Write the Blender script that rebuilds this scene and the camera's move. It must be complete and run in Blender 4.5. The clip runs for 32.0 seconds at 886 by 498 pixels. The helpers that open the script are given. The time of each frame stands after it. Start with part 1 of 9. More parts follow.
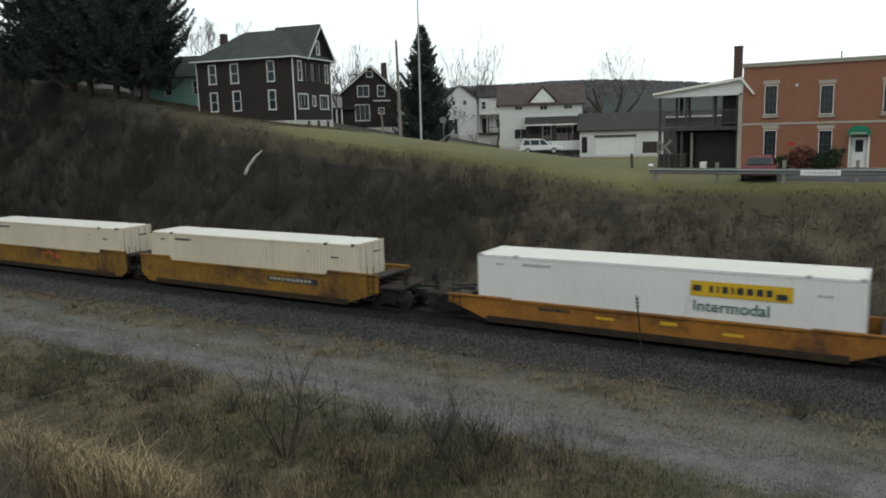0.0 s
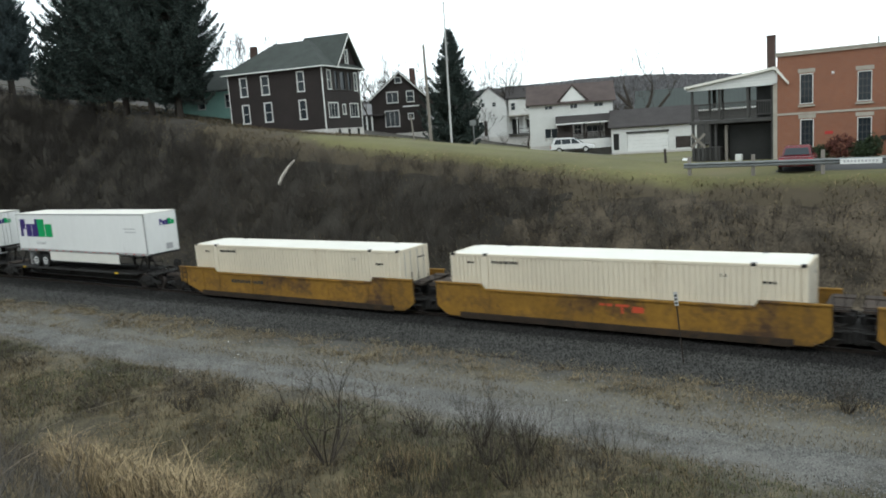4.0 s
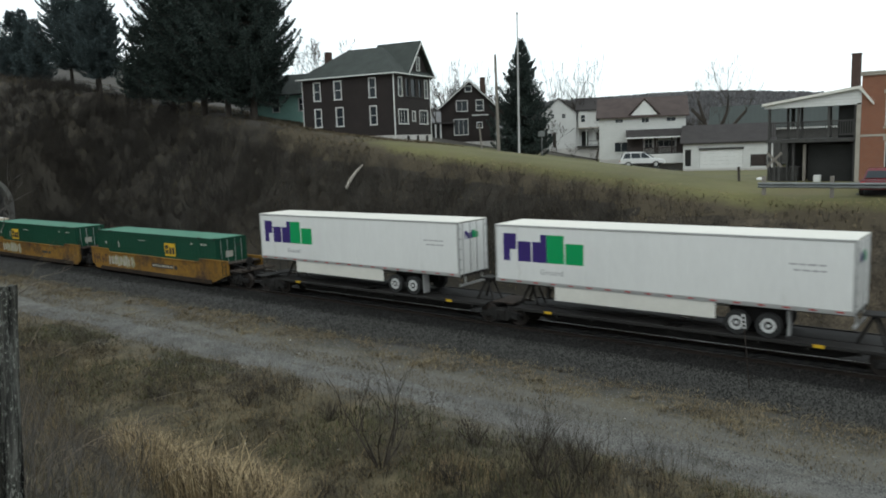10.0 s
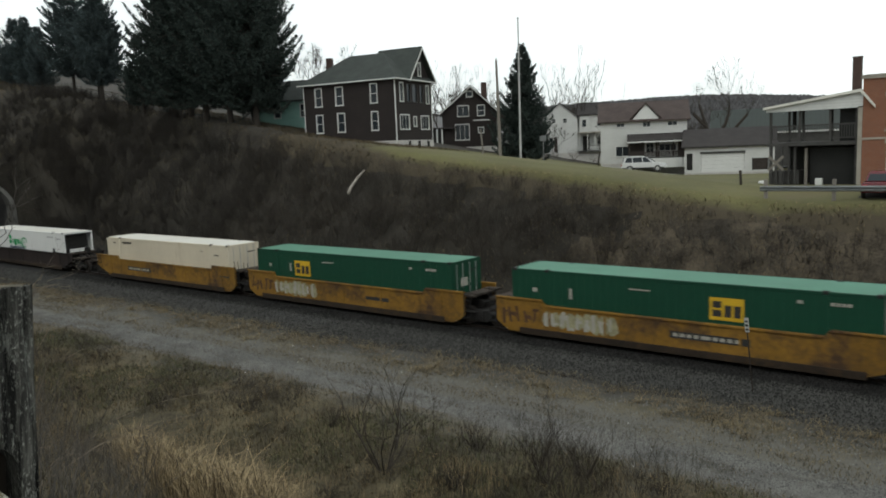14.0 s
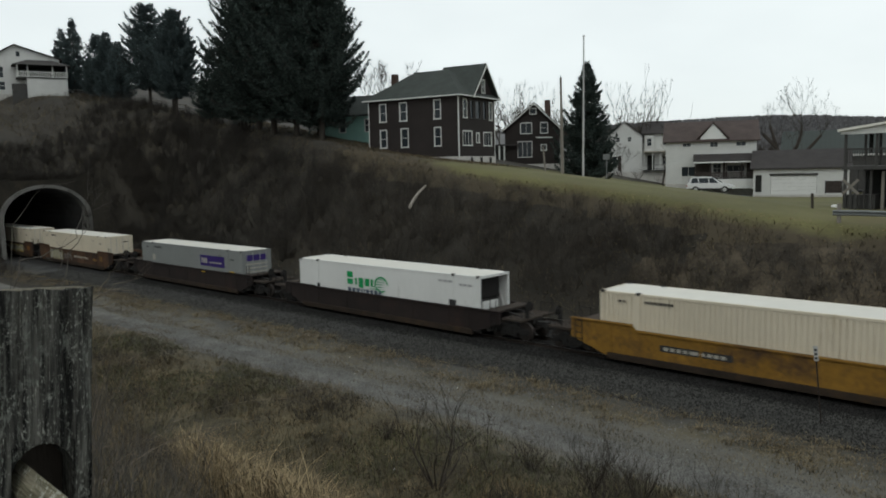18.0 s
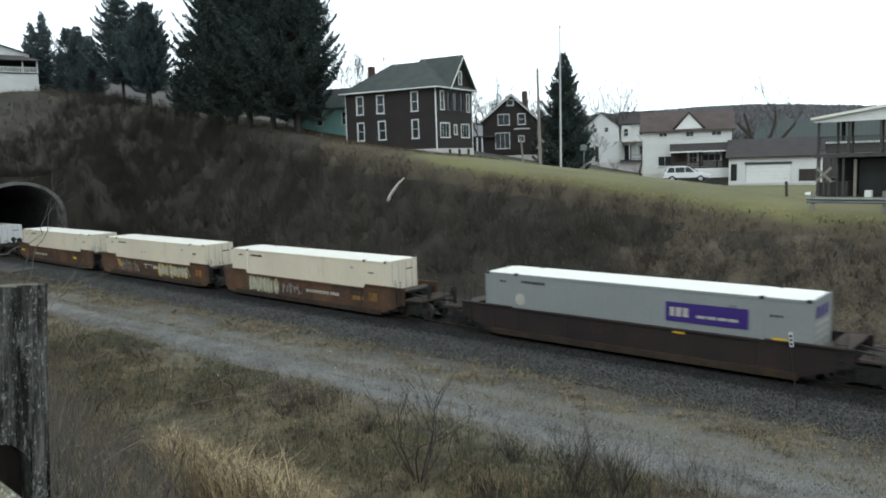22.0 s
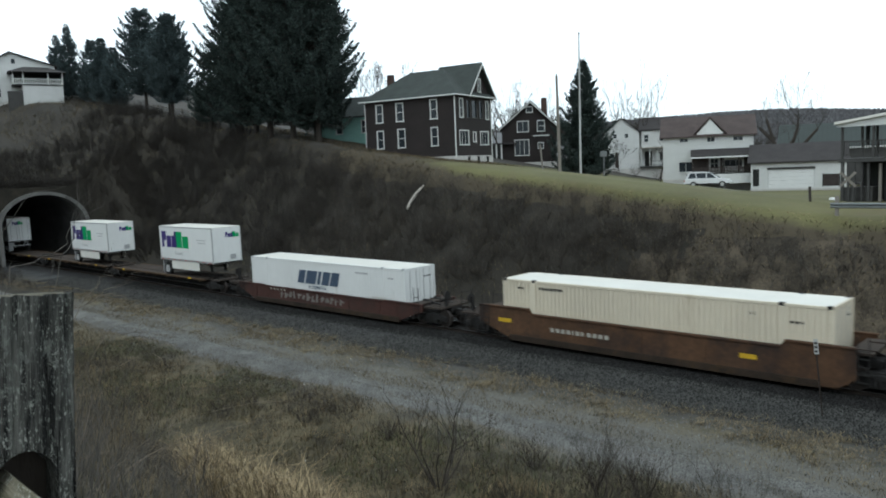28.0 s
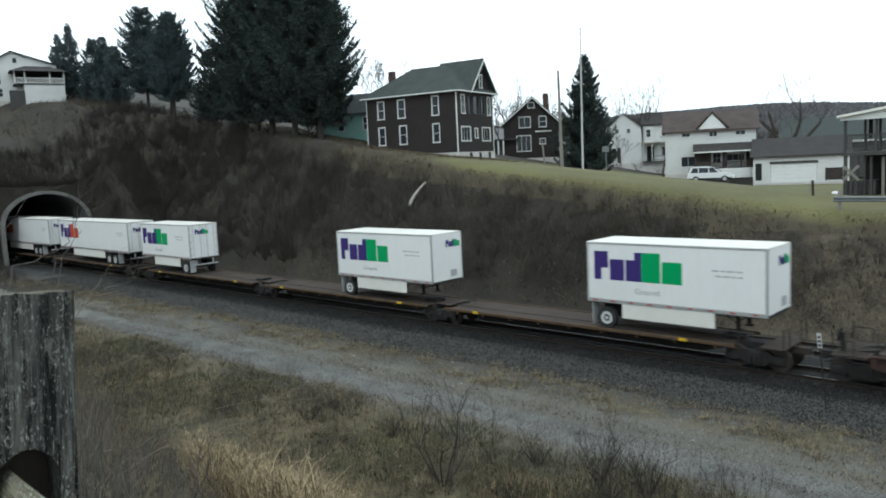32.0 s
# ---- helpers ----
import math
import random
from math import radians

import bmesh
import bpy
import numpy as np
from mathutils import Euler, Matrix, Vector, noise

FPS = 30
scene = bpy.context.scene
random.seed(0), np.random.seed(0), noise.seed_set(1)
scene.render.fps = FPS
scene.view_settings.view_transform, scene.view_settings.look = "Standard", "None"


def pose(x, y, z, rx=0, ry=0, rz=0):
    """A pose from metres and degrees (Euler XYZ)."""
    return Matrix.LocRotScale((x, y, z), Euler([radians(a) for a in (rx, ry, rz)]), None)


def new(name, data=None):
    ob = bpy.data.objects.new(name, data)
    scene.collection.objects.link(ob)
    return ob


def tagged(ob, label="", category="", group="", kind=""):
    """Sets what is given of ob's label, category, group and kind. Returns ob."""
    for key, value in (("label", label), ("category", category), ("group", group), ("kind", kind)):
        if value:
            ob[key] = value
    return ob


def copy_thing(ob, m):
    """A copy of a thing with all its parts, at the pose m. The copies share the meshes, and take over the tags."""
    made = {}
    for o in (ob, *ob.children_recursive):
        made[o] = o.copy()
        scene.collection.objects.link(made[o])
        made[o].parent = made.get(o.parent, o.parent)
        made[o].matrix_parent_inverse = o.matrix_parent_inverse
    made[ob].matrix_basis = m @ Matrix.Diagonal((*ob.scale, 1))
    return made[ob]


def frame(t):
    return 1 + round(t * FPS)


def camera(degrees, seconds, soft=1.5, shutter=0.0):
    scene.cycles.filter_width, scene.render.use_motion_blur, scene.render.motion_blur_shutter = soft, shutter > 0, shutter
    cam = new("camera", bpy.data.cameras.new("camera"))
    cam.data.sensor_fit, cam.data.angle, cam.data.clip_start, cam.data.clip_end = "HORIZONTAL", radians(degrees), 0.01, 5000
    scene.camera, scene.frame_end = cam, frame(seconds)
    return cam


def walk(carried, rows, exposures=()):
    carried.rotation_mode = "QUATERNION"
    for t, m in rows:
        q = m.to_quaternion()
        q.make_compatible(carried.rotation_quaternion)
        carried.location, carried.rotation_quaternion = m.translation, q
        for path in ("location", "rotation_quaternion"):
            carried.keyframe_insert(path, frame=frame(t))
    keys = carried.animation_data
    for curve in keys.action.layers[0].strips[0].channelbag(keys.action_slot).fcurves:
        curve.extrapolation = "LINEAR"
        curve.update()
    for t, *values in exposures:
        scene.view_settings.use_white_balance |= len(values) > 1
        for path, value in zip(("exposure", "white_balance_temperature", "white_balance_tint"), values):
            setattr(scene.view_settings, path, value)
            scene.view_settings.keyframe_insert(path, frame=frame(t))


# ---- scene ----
# camera: held by hand at a fence above the line; t, x, y, z, pitch, roll, yaw
PATH = [
    (0.0, -0.011, -0.029, 9.245, -9.18, 1.69, 30.98),
    (0.5, -0.011, -0.029, 9.245, -8.71, 1.62, 31.15),
    (1.0, -0.011, -0.029, 9.245, -8.29, 1.27, 32.51),
    (1.5, -0.011, -0.029, 9.245, -8.78, 1.23, 33.97),
    (2.0, -0.011, -0.029, 9.245, -9.19, 1.61, 32.80),
    (2.5, -0.011, -0.029, 9.245, -9.75, 2.26, 30.85),
    (3.0, -0.011, -0.029, 9.245, -9.18, 2.15, 31.00),
    (3.5, -0.011, -0.029, 9.245, -9.07, 3.99, 32.85),
    (5.5, -0.011, -0.029, 9.245, -8.01, 2.26, 35.50),
    (6.0, -0.011, -0.029, 9.245, -8.31, 2.51, 38.09),
    (6.5, -0.011, -0.029, 9.245, -7.90, 2.29, 38.88),
    (7.0, -0.011, -0.029, 9.245, -8.19, 2.44, 38.02),
    (7.5, -0.011, -0.028, 9.246, -7.77, 2.34, 38.05),
    (8.0, -0.011, -0.028, 9.246, -8.05, 2.47, 38.17),
    (8.5, -0.011, -0.028, 9.246, -7.75, 2.33, 38.05),
    (9.0, -0.011, -0.028, 9.247, -8.20, 2.23, 38.58),
    (9.5, -0.010, -0.027, 9.245, -8.32, 1.86, 37.95),
    (10.0, -0.010, -0.026, 9.244, -7.91, 2.10, 38.26),
    (10.5, -0.009, -0.025, 9.243, -7.92, 2.12, 38.11),
    (11.0, -0.009, -0.024, 9.242, -7.54, 2.54, 37.66),
    (11.5, -0.011, -0.030, 9.240, -7.17, 2.46, 37.53),
    (12.0, -0.013, -0.035, 9.238, -7.11, 1.93, 37.86),
    (12.5, -0.016, -0.041, 9.237, -6.84, 2.07, 37.66),
    (13.0, -0.018, -0.047, 9.235, -6.90, 1.55, 38.05),
    (13.5, -0.017, -0.045, 9.235, -7.36, 2.19, 38.54),
    (14.0, -0.016, -0.043, 9.235, -7.52, 2.38, 38.36),
    (14.5, -0.016, -0.042, 9.235, -5.73, 2.89, 42.47),
    (16.5, -0.013, -0.035, 9.235, -5.16, 1.46, 43.17),
    (17.0, -0.009, -0.023, 9.235, -5.92, 1.26, 42.99),
    (17.5, -0.007, -0.019, 9.232, -6.25, 1.78, 43.02),
    (18.0, -0.010, -0.027, 9.230, -6.17, 1.33, 42.98),
    (18.5, -0.013, -0.034, 9.230, -5.76, 1.33, 43.11),
    (19.0, -0.012, -0.031, 9.231, -5.60, 1.62, 43.12),
    (19.5, -0.008, -0.022, 9.232, -6.03, 1.00, 42.96),
    (20.0, -0.007, -0.019, 9.235, -5.95, 1.53, 42.58),
    (20.5, -0.002, -0.005, 9.231, -6.44, 1.66, 41.69),
    (21.0, 0.002, 0.005, 9.223, -6.97, 1.71, 39.65),
    (21.5, 0.001, 0.003, 9.223, -7.23, 2.33, 40.90),
    (22.0, 0.000, 0.001, 9.225, -6.79, 1.94, 41.36),
    (22.5, 0.001, 0.001, 9.224, -6.81, 1.85, 41.87),
    (23.0, 0.001, 0.003, 9.226, -6.41, 1.68, 41.76),
    (23.5, 0.001, 0.003, 9.227, -6.35, 1.59, 41.25),
    (24.0, 0.002, 0.007, 9.223, -6.02, 2.72, 41.69),
    (24.5, 0.003, 0.008, 9.224, -5.76, 3.10, 41.99),
    (25.0, 0.004, 0.010, 9.223, -5.61, 3.25, 41.85),
    (25.5, -0.000, -0.000, 9.222, -6.14, 2.89, 42.13),
    (26.0, -0.001, -0.003, 9.225, -6.27, 2.56, 42.65),
    (26.5, 0.000, 0.000, 9.226, -6.26, 2.43, 42.74),
    (28.5, -0.001, -0.003, 9.225, -6.10, 2.24, 42.88),
    (29.0, -0.004, -0.009, 9.224, -6.00, 1.93, 43.01),
    (29.5, -0.003, -0.008, 9.224, -5.95, 2.75, 42.81),
    (30.0, -0.003, -0.008, 9.220, -6.20, 3.48, 42.70),
    (30.5, -0.003, -0.007, 9.221, -6.62, 3.51, 43.00),
    (31.0, 0.000, 0.000, 9.222, -6.70, 3.60, 43.24),
    (31.5, 0.001, 0.003, 9.227, -6.51, 3.26, 43.38),
    (32.0, 0.001, 0.003, 9.224, -6.45, 2.73, 42.95),
]
cam = camera(60.29, 32.0, soft=1.85, shutter=0.4)
EXPOSURES = [(0.0, -0.22, 6350, 3), (1.0, -0.44, 6250, 2), (2.0, -0.25, 6500, 3), (3.0, 0.12, 6150, 2), (3.5, 0.42, 6150, 2), (5.5, 0.02, 6050, 2), (6.0, 0.0, 5950, 1), (7.0, 0.0, 5950, 1), (9.0, -0.15, 6100, 2), (10.0, -0.04, 6200, 2), (11.0, -0.04, 6250, 2), (12.0, -0.4, 6400, 2), (13.0, -0.46, 6400, 3), (14.0, -0.25, 6500, 3), (14.5, -0.3, 6450, 3), (16.5, -0.98, 6400, 3), (17.0, -0.84, 6400, 3), (18.0, -0.52, 6400, 3), (19.0, -0.62, 6450, 3), (20.0, -0.58, 6350, 3), (21.0, -0.18, 6500, 3), (22.0, 0.36, 5950, 1), (23.0, 0.2, 5900, 0), (24.0, 0.06, 5850, 0), (25.0, -0.04, 5850, 0), (26.0, 0.0, 6050, 1), (29.0, 0.1, 5750, 0), (31.0, 0.28, 5850, 0), (32.0, 0.32, 5850, 0)]
walk(cam, [(t, pose(x, y, z, 90 + p, r, w)) for t, x, y, z, p, r, w in PATH], EXPOSURES)

# world: an overcast sky, a trace of clear-sky blue in it
SUN_ELEV, SUN_TURN = 48.0, 150.0
world = bpy.data.worlds.new("overcast_sky")
scene.world = world
world.use_nodes = True
wn, wl = world.node_tree.nodes, world.node_tree.links
wn.clear()
w_out = wn.new("ShaderNodeOutputWorld")
w_bg = wn.new("ShaderNodeBackground")
w_sky = wn.new("ShaderNodeTexSky")
w_sky.sky_type, w_sky.sun_disc = "NISHITA", False
w_sky.sun_elevation, w_sky.sun_rotation = radians(SUN_ELEV), radians(SUN_TURN)
w_dim = wn.new("ShaderNodeVectorMath")
w_dim.operation = "SCALE"
w_dim.inputs["Scale"].default_value = 1.0
w_tc = wn.new("ShaderNodeTexCoord")
w_map = wn.new("ShaderNodeMapping")
w_map.inputs["Scale"].default_value = (1.0, 1.0, 2.6)
w_noise = wn.new("ShaderNodeTexNoise")
w_noise.inputs["Scale"].default_value = 1.6
w_noise.inputs["Detail"].default_value = 5
w_ramp = wn.new("ShaderNodeValToRGB")
w_ramp.color_ramp.elements[0].position, w_ramp.color_ramp.elements[0].color = 0.3, (9.8, 10.1, 10.4, 1)
w_ramp.color_ramp.elements[1].position, w_ramp.color_ramp.elements[1].color = 0.68, (12.2, 12.4, 12.6, 1)
w_mix = wn.new("ShaderNodeMix")
w_mix.data_type = "RGBA"
w_mix.inputs["Factor"].default_value = 0.9
wl.new(w_sky.outputs["Color"], w_dim.inputs[0])
wl.new(w_tc.outputs["Generated"], w_map.inputs["Vector"])
wl.new(w_map.outputs["Vector"], w_noise.inputs["Vector"])
wl.new(w_noise.outputs["Fac"], w_ramp.inputs["Fac"])
wl.new(w_dim.outputs["Vector"], w_mix.inputs["A"])
wl.new(w_ramp.outputs["Color"], w_mix.inputs["B"])
wl.new(w_mix.outputs["Result"], w_bg.inputs["Color"])
w_bg.inputs["Strength"].default_value = 0.12
wl.new(w_bg.outputs["Background"], w_out.inputs["Surface"])
sun = new("sun", bpy.data.lights.new("sun", "SUN"))
sun.data.energy, sun.data.angle, sun.data.color = 0.6, radians(25), (1.0, 0.96, 0.9)
sun.matrix_world = pose(0, 0, 60, 90 - SUN_ELEV, 0, 180 - SUN_TURN)


# ---- materials ----
TONE = 0.84              # scales all base colours down, deepening the land against the bright sky


def shade(c, k):
    return tuple(max(0.0, min(1.0, v * k)) for v in c)


def mk(name, base, vary=0.25, scale=1.0, fine=None, rough=0.8, bump=0.15, metal=0.0, dirt=None, dirt_amount=0.5,
       dirt_scale=0.8, stretch=(1, 1, 1), span=(0.3, 0.7), per_object=0.0, per_island=0.0, spec=0.3, lines=None):
    """Coarse and fine variation of one colour, a second colour in patches, relief, and optional board or course lines."""
    base, dirt = shade(base, TONE), dirt and shade(dirt, TONE)
    m = bpy.data.materials.new(name)
    m.use_nodes = True
    n, l = m.node_tree.nodes, m.node_tree.links
    bsdf = n["Principled BSDF"]
    tc = n.new("ShaderNodeTexCoord")
    mp = n.new("ShaderNodeMapping")
    mp.inputs["Scale"].default_value = stretch
    l.new(tc.outputs["Object"], mp.inputs["Vector"])
    fine = fine or scale * 11

    def noise_tex(sc, detail=4, off=0.0):
        t = n.new("ShaderNodeTexNoise")
        t.inputs["Scale"].default_value, t.inputs["Detail"].default_value = sc, detail
        t.inputs["Roughness"].default_value = 0.6
        v = mp.outputs["Vector"]
        if off:
            add = n.new("ShaderNodeVectorMath")
            add.inputs[1].default_value = (off, off * 0.7, off * 1.3)
            l.new(v, add.inputs[0])
            v = add.outputs["Vector"]
        l.new(v, t.inputs["Vector"])
        return t.outputs["Fac"]

    def math_node(op, a, b):
        t = n.new("ShaderNodeMath")
        t.operation = op
        for i, v in enumerate((a, b)):
            if isinstance(v, (int, float)):
                t.inputs[i].default_value = v
            else:
                l.new(v, t.inputs[i])
        return t.outputs[0]

    big, small = noise_tex(scale), noise_tex(fine, 3, 7.0)
    value = math_node("ADD", math_node("MULTIPLY", big, 0.6), math_node("MULTIPLY", small, 0.4))
    if per_object:
        info = n.new("ShaderNodeObjectInfo")
        value = math_node("ADD", value, math_node("MULTIPLY", math_node("SUBTRACT", info.outputs["Random"], 0.5), per_object))
    if per_island:
        geo = n.new("ShaderNodeNewGeometry")
        value = math_node("ADD", value, math_node("MULTIPLY", math_node("SUBTRACT", geo.outputs["Random Per Island"], 0.5), per_island))
    ramp = n.new("ShaderNodeValToRGB")
    e = ramp.color_ramp.elements
    e[0].position, e[0].color = span[0], (*shade(base, 1 - vary), 1)
    e[1].position, e[1].color = span[1], (*shade(base, 1 + vary), 1)
    l.new(value, ramp.inputs["Fac"])
    colour = ramp.outputs["Color"]
    if dirt:
        mask = n.new("ShaderNodeValToRGB")
        k = 0.68 - 0.3 * dirt_amount
        mask.color_ramp.elements[0].position, mask.color_ramp.elements[1].position = k, k + 0.17
        d = math_node("ADD", math_node("MULTIPLY", noise_tex(dirt_scale, 6, 3.0), 0.75), math_node("MULTIPLY", noise_tex(dirt_scale * 8, 3, 5.0), 0.25))
        l.new(d, mask.inputs["Fac"])
        mix = n.new("ShaderNodeMix")
        mix.data_type = "RGBA"
        l.new(mask.outputs["Color"], mix.inputs["Factor"])
        l.new(colour, mix.inputs["A"])
        mix.inputs["B"].default_value = (*dirt, 1)
        colour = mix.outputs["Result"]
    height = math_node("ADD", math_node("MULTIPLY", small, 0.7), math_node("MULTIPLY", big, 0.3))
    if lines:
        axis, pitch, depth = lines
        sep = n.new("ShaderNodeSeparateXYZ")
        l.new(tc.outputs["Object"], sep.inputs[0])
        saw = math_node("FRACT", math_node("DIVIDE", sep.outputs[axis], pitch), 0)
        edge = math_node("GREATER_THAN", saw, 0.86)
        dark = n.new("ShaderNodeMix")
        dark.data_type = "RGBA"
        l.new(math_node("MULTIPLY", edge, depth), dark.inputs["Factor"])
        l.new(colour, dark.inputs["A"])
        dark.inputs["B"].default_value = (*shade(base, 0.45), 1)
        colour = dark.outputs["Result"]
        height = math_node("SUBTRACT", height, math_node("MULTIPLY", edge, 0.8))
    l.new(colour, bsdf.inputs["Base Color"])
    r = math_node("ADD", rough - 0.08, math_node("MULTIPLY", small, 0.16))
    l.new(r, bsdf.inputs["Roughness"])
    bsdf.inputs["Metallic"].default_value = metal
    bsdf.inputs["Specular IOR Level"].default_value = spec
    if bump:
        b = n.new("ShaderNodeBump")
        b.inputs["Strength"].default_value, b.inputs["Distance"].default_value = bump, 0.03
        l.new(height, b.inputs["Height"])
        l.new(b.outputs["Normal"], bsdf.inputs["Normal"])
    return m


def brick_mat(name, c1, c2, mortar):
    m = mk(name, c1, 0.2, 0.6, rough=0.85)
    n, l = m.node_tree.nodes, m.node_tree.links
    tc = n.new("ShaderNodeTexCoord")
    sep, comb = n.new("ShaderNodeSeparateXYZ"), n.new("ShaderNodeCombineXYZ")
    add = n.new("ShaderNodeMath")
    l.new(tc.outputs["Object"], sep.inputs[0])
    l.new(sep.outputs[0], add.inputs[0])
    l.new(sep.outputs[1], add.inputs[1])
    l.new(add.outputs[0], comb.inputs[0])
    l.new(sep.outputs[2], comb.inputs[1])
    b = n.new("ShaderNodeTexBrick")
    b.inputs["Scale"].default_value = 1.0
    b.inputs["Brick Width"].default_value, b.inputs["Row Height"].default_value = 0.22, 0.075
    b.inputs["Mortar Size"].default_value = 0.008
    b.inputs["Color1"].default_value, b.inputs["Color2"].default_value, b.inputs["Mortar"].default_value = (*c1, 1), (*c2, 1), (*mortar, 1)
    l.new(comb.outputs[0], b.inputs["Vector"])
    mix = n.new("ShaderNodeMix")
    mix.data_type = "RGBA"
    mix.inputs["Factor"].default_value = 0.6
    bsdf = n["Principled BSDF"]
    old = bsdf.inputs["Base Color"].links[0].from_socket
    l.new(old, mix.inputs["A"])
    l.new(b.outputs["Color"], mix.inputs["B"])
    l.new(mix.outputs["Result"], bsdf.inputs["Base Color"])
    return m


def glass_mat(name, tint=(0.02, 0.025, 0.03)):
    m = bpy.data.materials.new(name)
    m.use_nodes = True
    b = m.node_tree.nodes["Principled BSDF"]
    b.inputs["Base Color"].default_value = (*tint, 1)
    b.inputs["Roughness"].default_value = 0.06
    b.inputs["Specular IOR Level"].default_value = 0.22
    return m


M_GRASS = mk("dead_grass_ground", (0.086, 0.071, 0.04), 0.75, 0.5, 8.0, span=(0.36, 0.64), rough=0.95, bump=1.0, dirt=(0.018, 0.017, 0.011), dirt_amount=0.52, dirt_scale=0.22)
M_EARTH = mk("bare_earth_bank", (0.066, 0.053, 0.037), 0.7, 0.5, 7.0, rough=0.95, bump=1.0, span=(0.38, 0.62), dirt=(0.028, 0.024, 0.018), dirt_amount=0.55, dirt_scale=0.5)
M_BRUSH = mk("brush_ground", (0.03, 0.026, 0.02), 0.55, 0.3, 5.0, rough=0.95, bump=0.9, dirt=(0.06, 0.049, 0.034), dirt_amount=0.45, dirt_scale=0.2)
M_HILLGRASS = mk("dull_hillside_grass", (0.05, 0.044, 0.036), 0.5, 0.25, 5.0, rough=0.95, bump=0.9, dirt=(0.028, 0.025, 0.021), dirt_amount=0.5, dirt_scale=0.14)
M_LAWN = mk("lawn", (0.114, 0.107, 0.043), 0.4, 0.12, 5.0, rough=0.95, bump=0.5, dirt=(0.125, 0.102, 0.052), dirt_amount=0.55, dirt_scale=0.16)


def thin_turf(m, colour):
    """Turf that thins out in ragged patches over the crest of the bank."""
    n, l = m.node_tree.nodes, m.node_tree.links
    at, tc, nz = n.new("ShaderNodeAttribute"), n.new("ShaderNodeTexCoord"), n.new("ShaderNodeTexNoise")
    at.attribute_name = "turf"
    nz.inputs["Scale"].default_value, nz.inputs["Detail"].default_value, nz.inputs["Roughness"].default_value = 0.5, 8, 0.7
    l.new(tc.outputs["Object"], nz.inputs["Vector"])
    add = n.new("ShaderNodeMath")
    l.new(at.outputs["Fac"], add.inputs[0])
    l.new(nz.outputs["Fac"], add.inputs[1])
    rng = n.new("ShaderNodeMapRange")
    rng.inputs["From Min"].default_value, rng.inputs["From Max"].default_value = 0.85, 1.3
    l.new(add.outputs[0], rng.inputs["Value"])
    mix = n.new("ShaderNodeMix")
    mix.data_type = "RGBA"
    bsdf = n["Principled BSDF"]
    l.new(bsdf.inputs["Base Color"].links[0].from_socket, mix.inputs["B"])
    mix.inputs["A"].default_value = (*colour, 1)
    l.new(rng.outputs["Result"], mix.inputs["Factor"])
    l.new(mix.outputs["Result"], bsdf.inputs["Base Color"])


thin_turf(M_LAWN, (0.056, 0.045, 0.029))
# ridge floor: distance haze put into a pale grey base colour
M_HAZEHILL = mk("hazed_woods_floor", (0.13, 0.127, 0.128), 0.35, 0.02, 0.4, rough=0.95, bump=0.3)
M_ROAD = mk("gravel_road", (0.135, 0.13, 0.12), 0.5, 0.5, 18.0, rough=0.95, bump=0.9, span=(0.36, 0.64), dirt=(0.072, 0.064, 0.046), dirt_amount=0.5, dirt_scale=0.45)
M_BALLAST = mk("ballast", (0.042, 0.042, 0.042), 0.7, 0.6, 16.0, span=(0.36, 0.64), rough=0.92, bump=1.0, dirt=(0.05, 0.047, 0.043), dirt_amount=0.35, dirt_scale=0.4)


def add_band(m, middle, inner, outer, colour, near=0.85, far=0.0, ragged=4.2, scale=0.9):
    """A second ground colour that fades with the distance from a line along x, with a ragged noisy edge."""
    n, l = m.node_tree.nodes, m.node_tree.links
    tc, sep = n.new("ShaderNodeTexCoord"), n.new("ShaderNodeSeparateXYZ")
    l.new(tc.outputs["Object"], sep.inputs[0])
    mp = n.new("ShaderNodeMapping")
    mp.inputs["Scale"].default_value = (0.45, 1.0, 1.0)
    nz = n.new("ShaderNodeTexNoise")
    nz.inputs["Scale"].default_value, nz.inputs["Detail"].default_value, nz.inputs["Roughness"].default_value = scale, 8, 0.68

    def op(kind, a, b):
        t = n.new("ShaderNodeMath")
        t.operation = kind
        for i, v in enumerate((a, b)):
            if isinstance(v, (int, float)):
                t.inputs[i].default_value = v
            else:
                l.new(v, t.inputs[i])
        return t.outputs[0]
    l.new(tc.outputs["Object"], mp.inputs["Vector"])
    l.new(mp.outputs["Vector"], nz.inputs["Vector"])
    off = op("ADD", op("ABSOLUTE", op("SUBTRACT", sep.outputs[1], middle), 0), op("MULTIPLY", op("SUBTRACT", nz.outputs["Fac"], 0.5), ragged))
    rng = n.new("ShaderNodeMapRange")
    rng.inputs["From Min"].default_value, rng.inputs["From Max"].default_value = inner, outer
    rng.inputs["To Min"].default_value, rng.inputs["To Max"].default_value = near, far
    l.new(off, rng.inputs["Value"])
    mix = n.new("ShaderNodeMix")
    mix.data_type = "RGBA"
    bsdf = n["Principled BSDF"]
    l.new(bsdf.inputs["Base Color"].links[0].from_socket, mix.inputs["A"])
    mix.inputs["B"].default_value = (*colour, 1)
    l.new(rng.outputs["Result"], mix.inputs["Factor"])
    l.new(mix.outputs["Result"], bsdf.inputs["Base Color"])


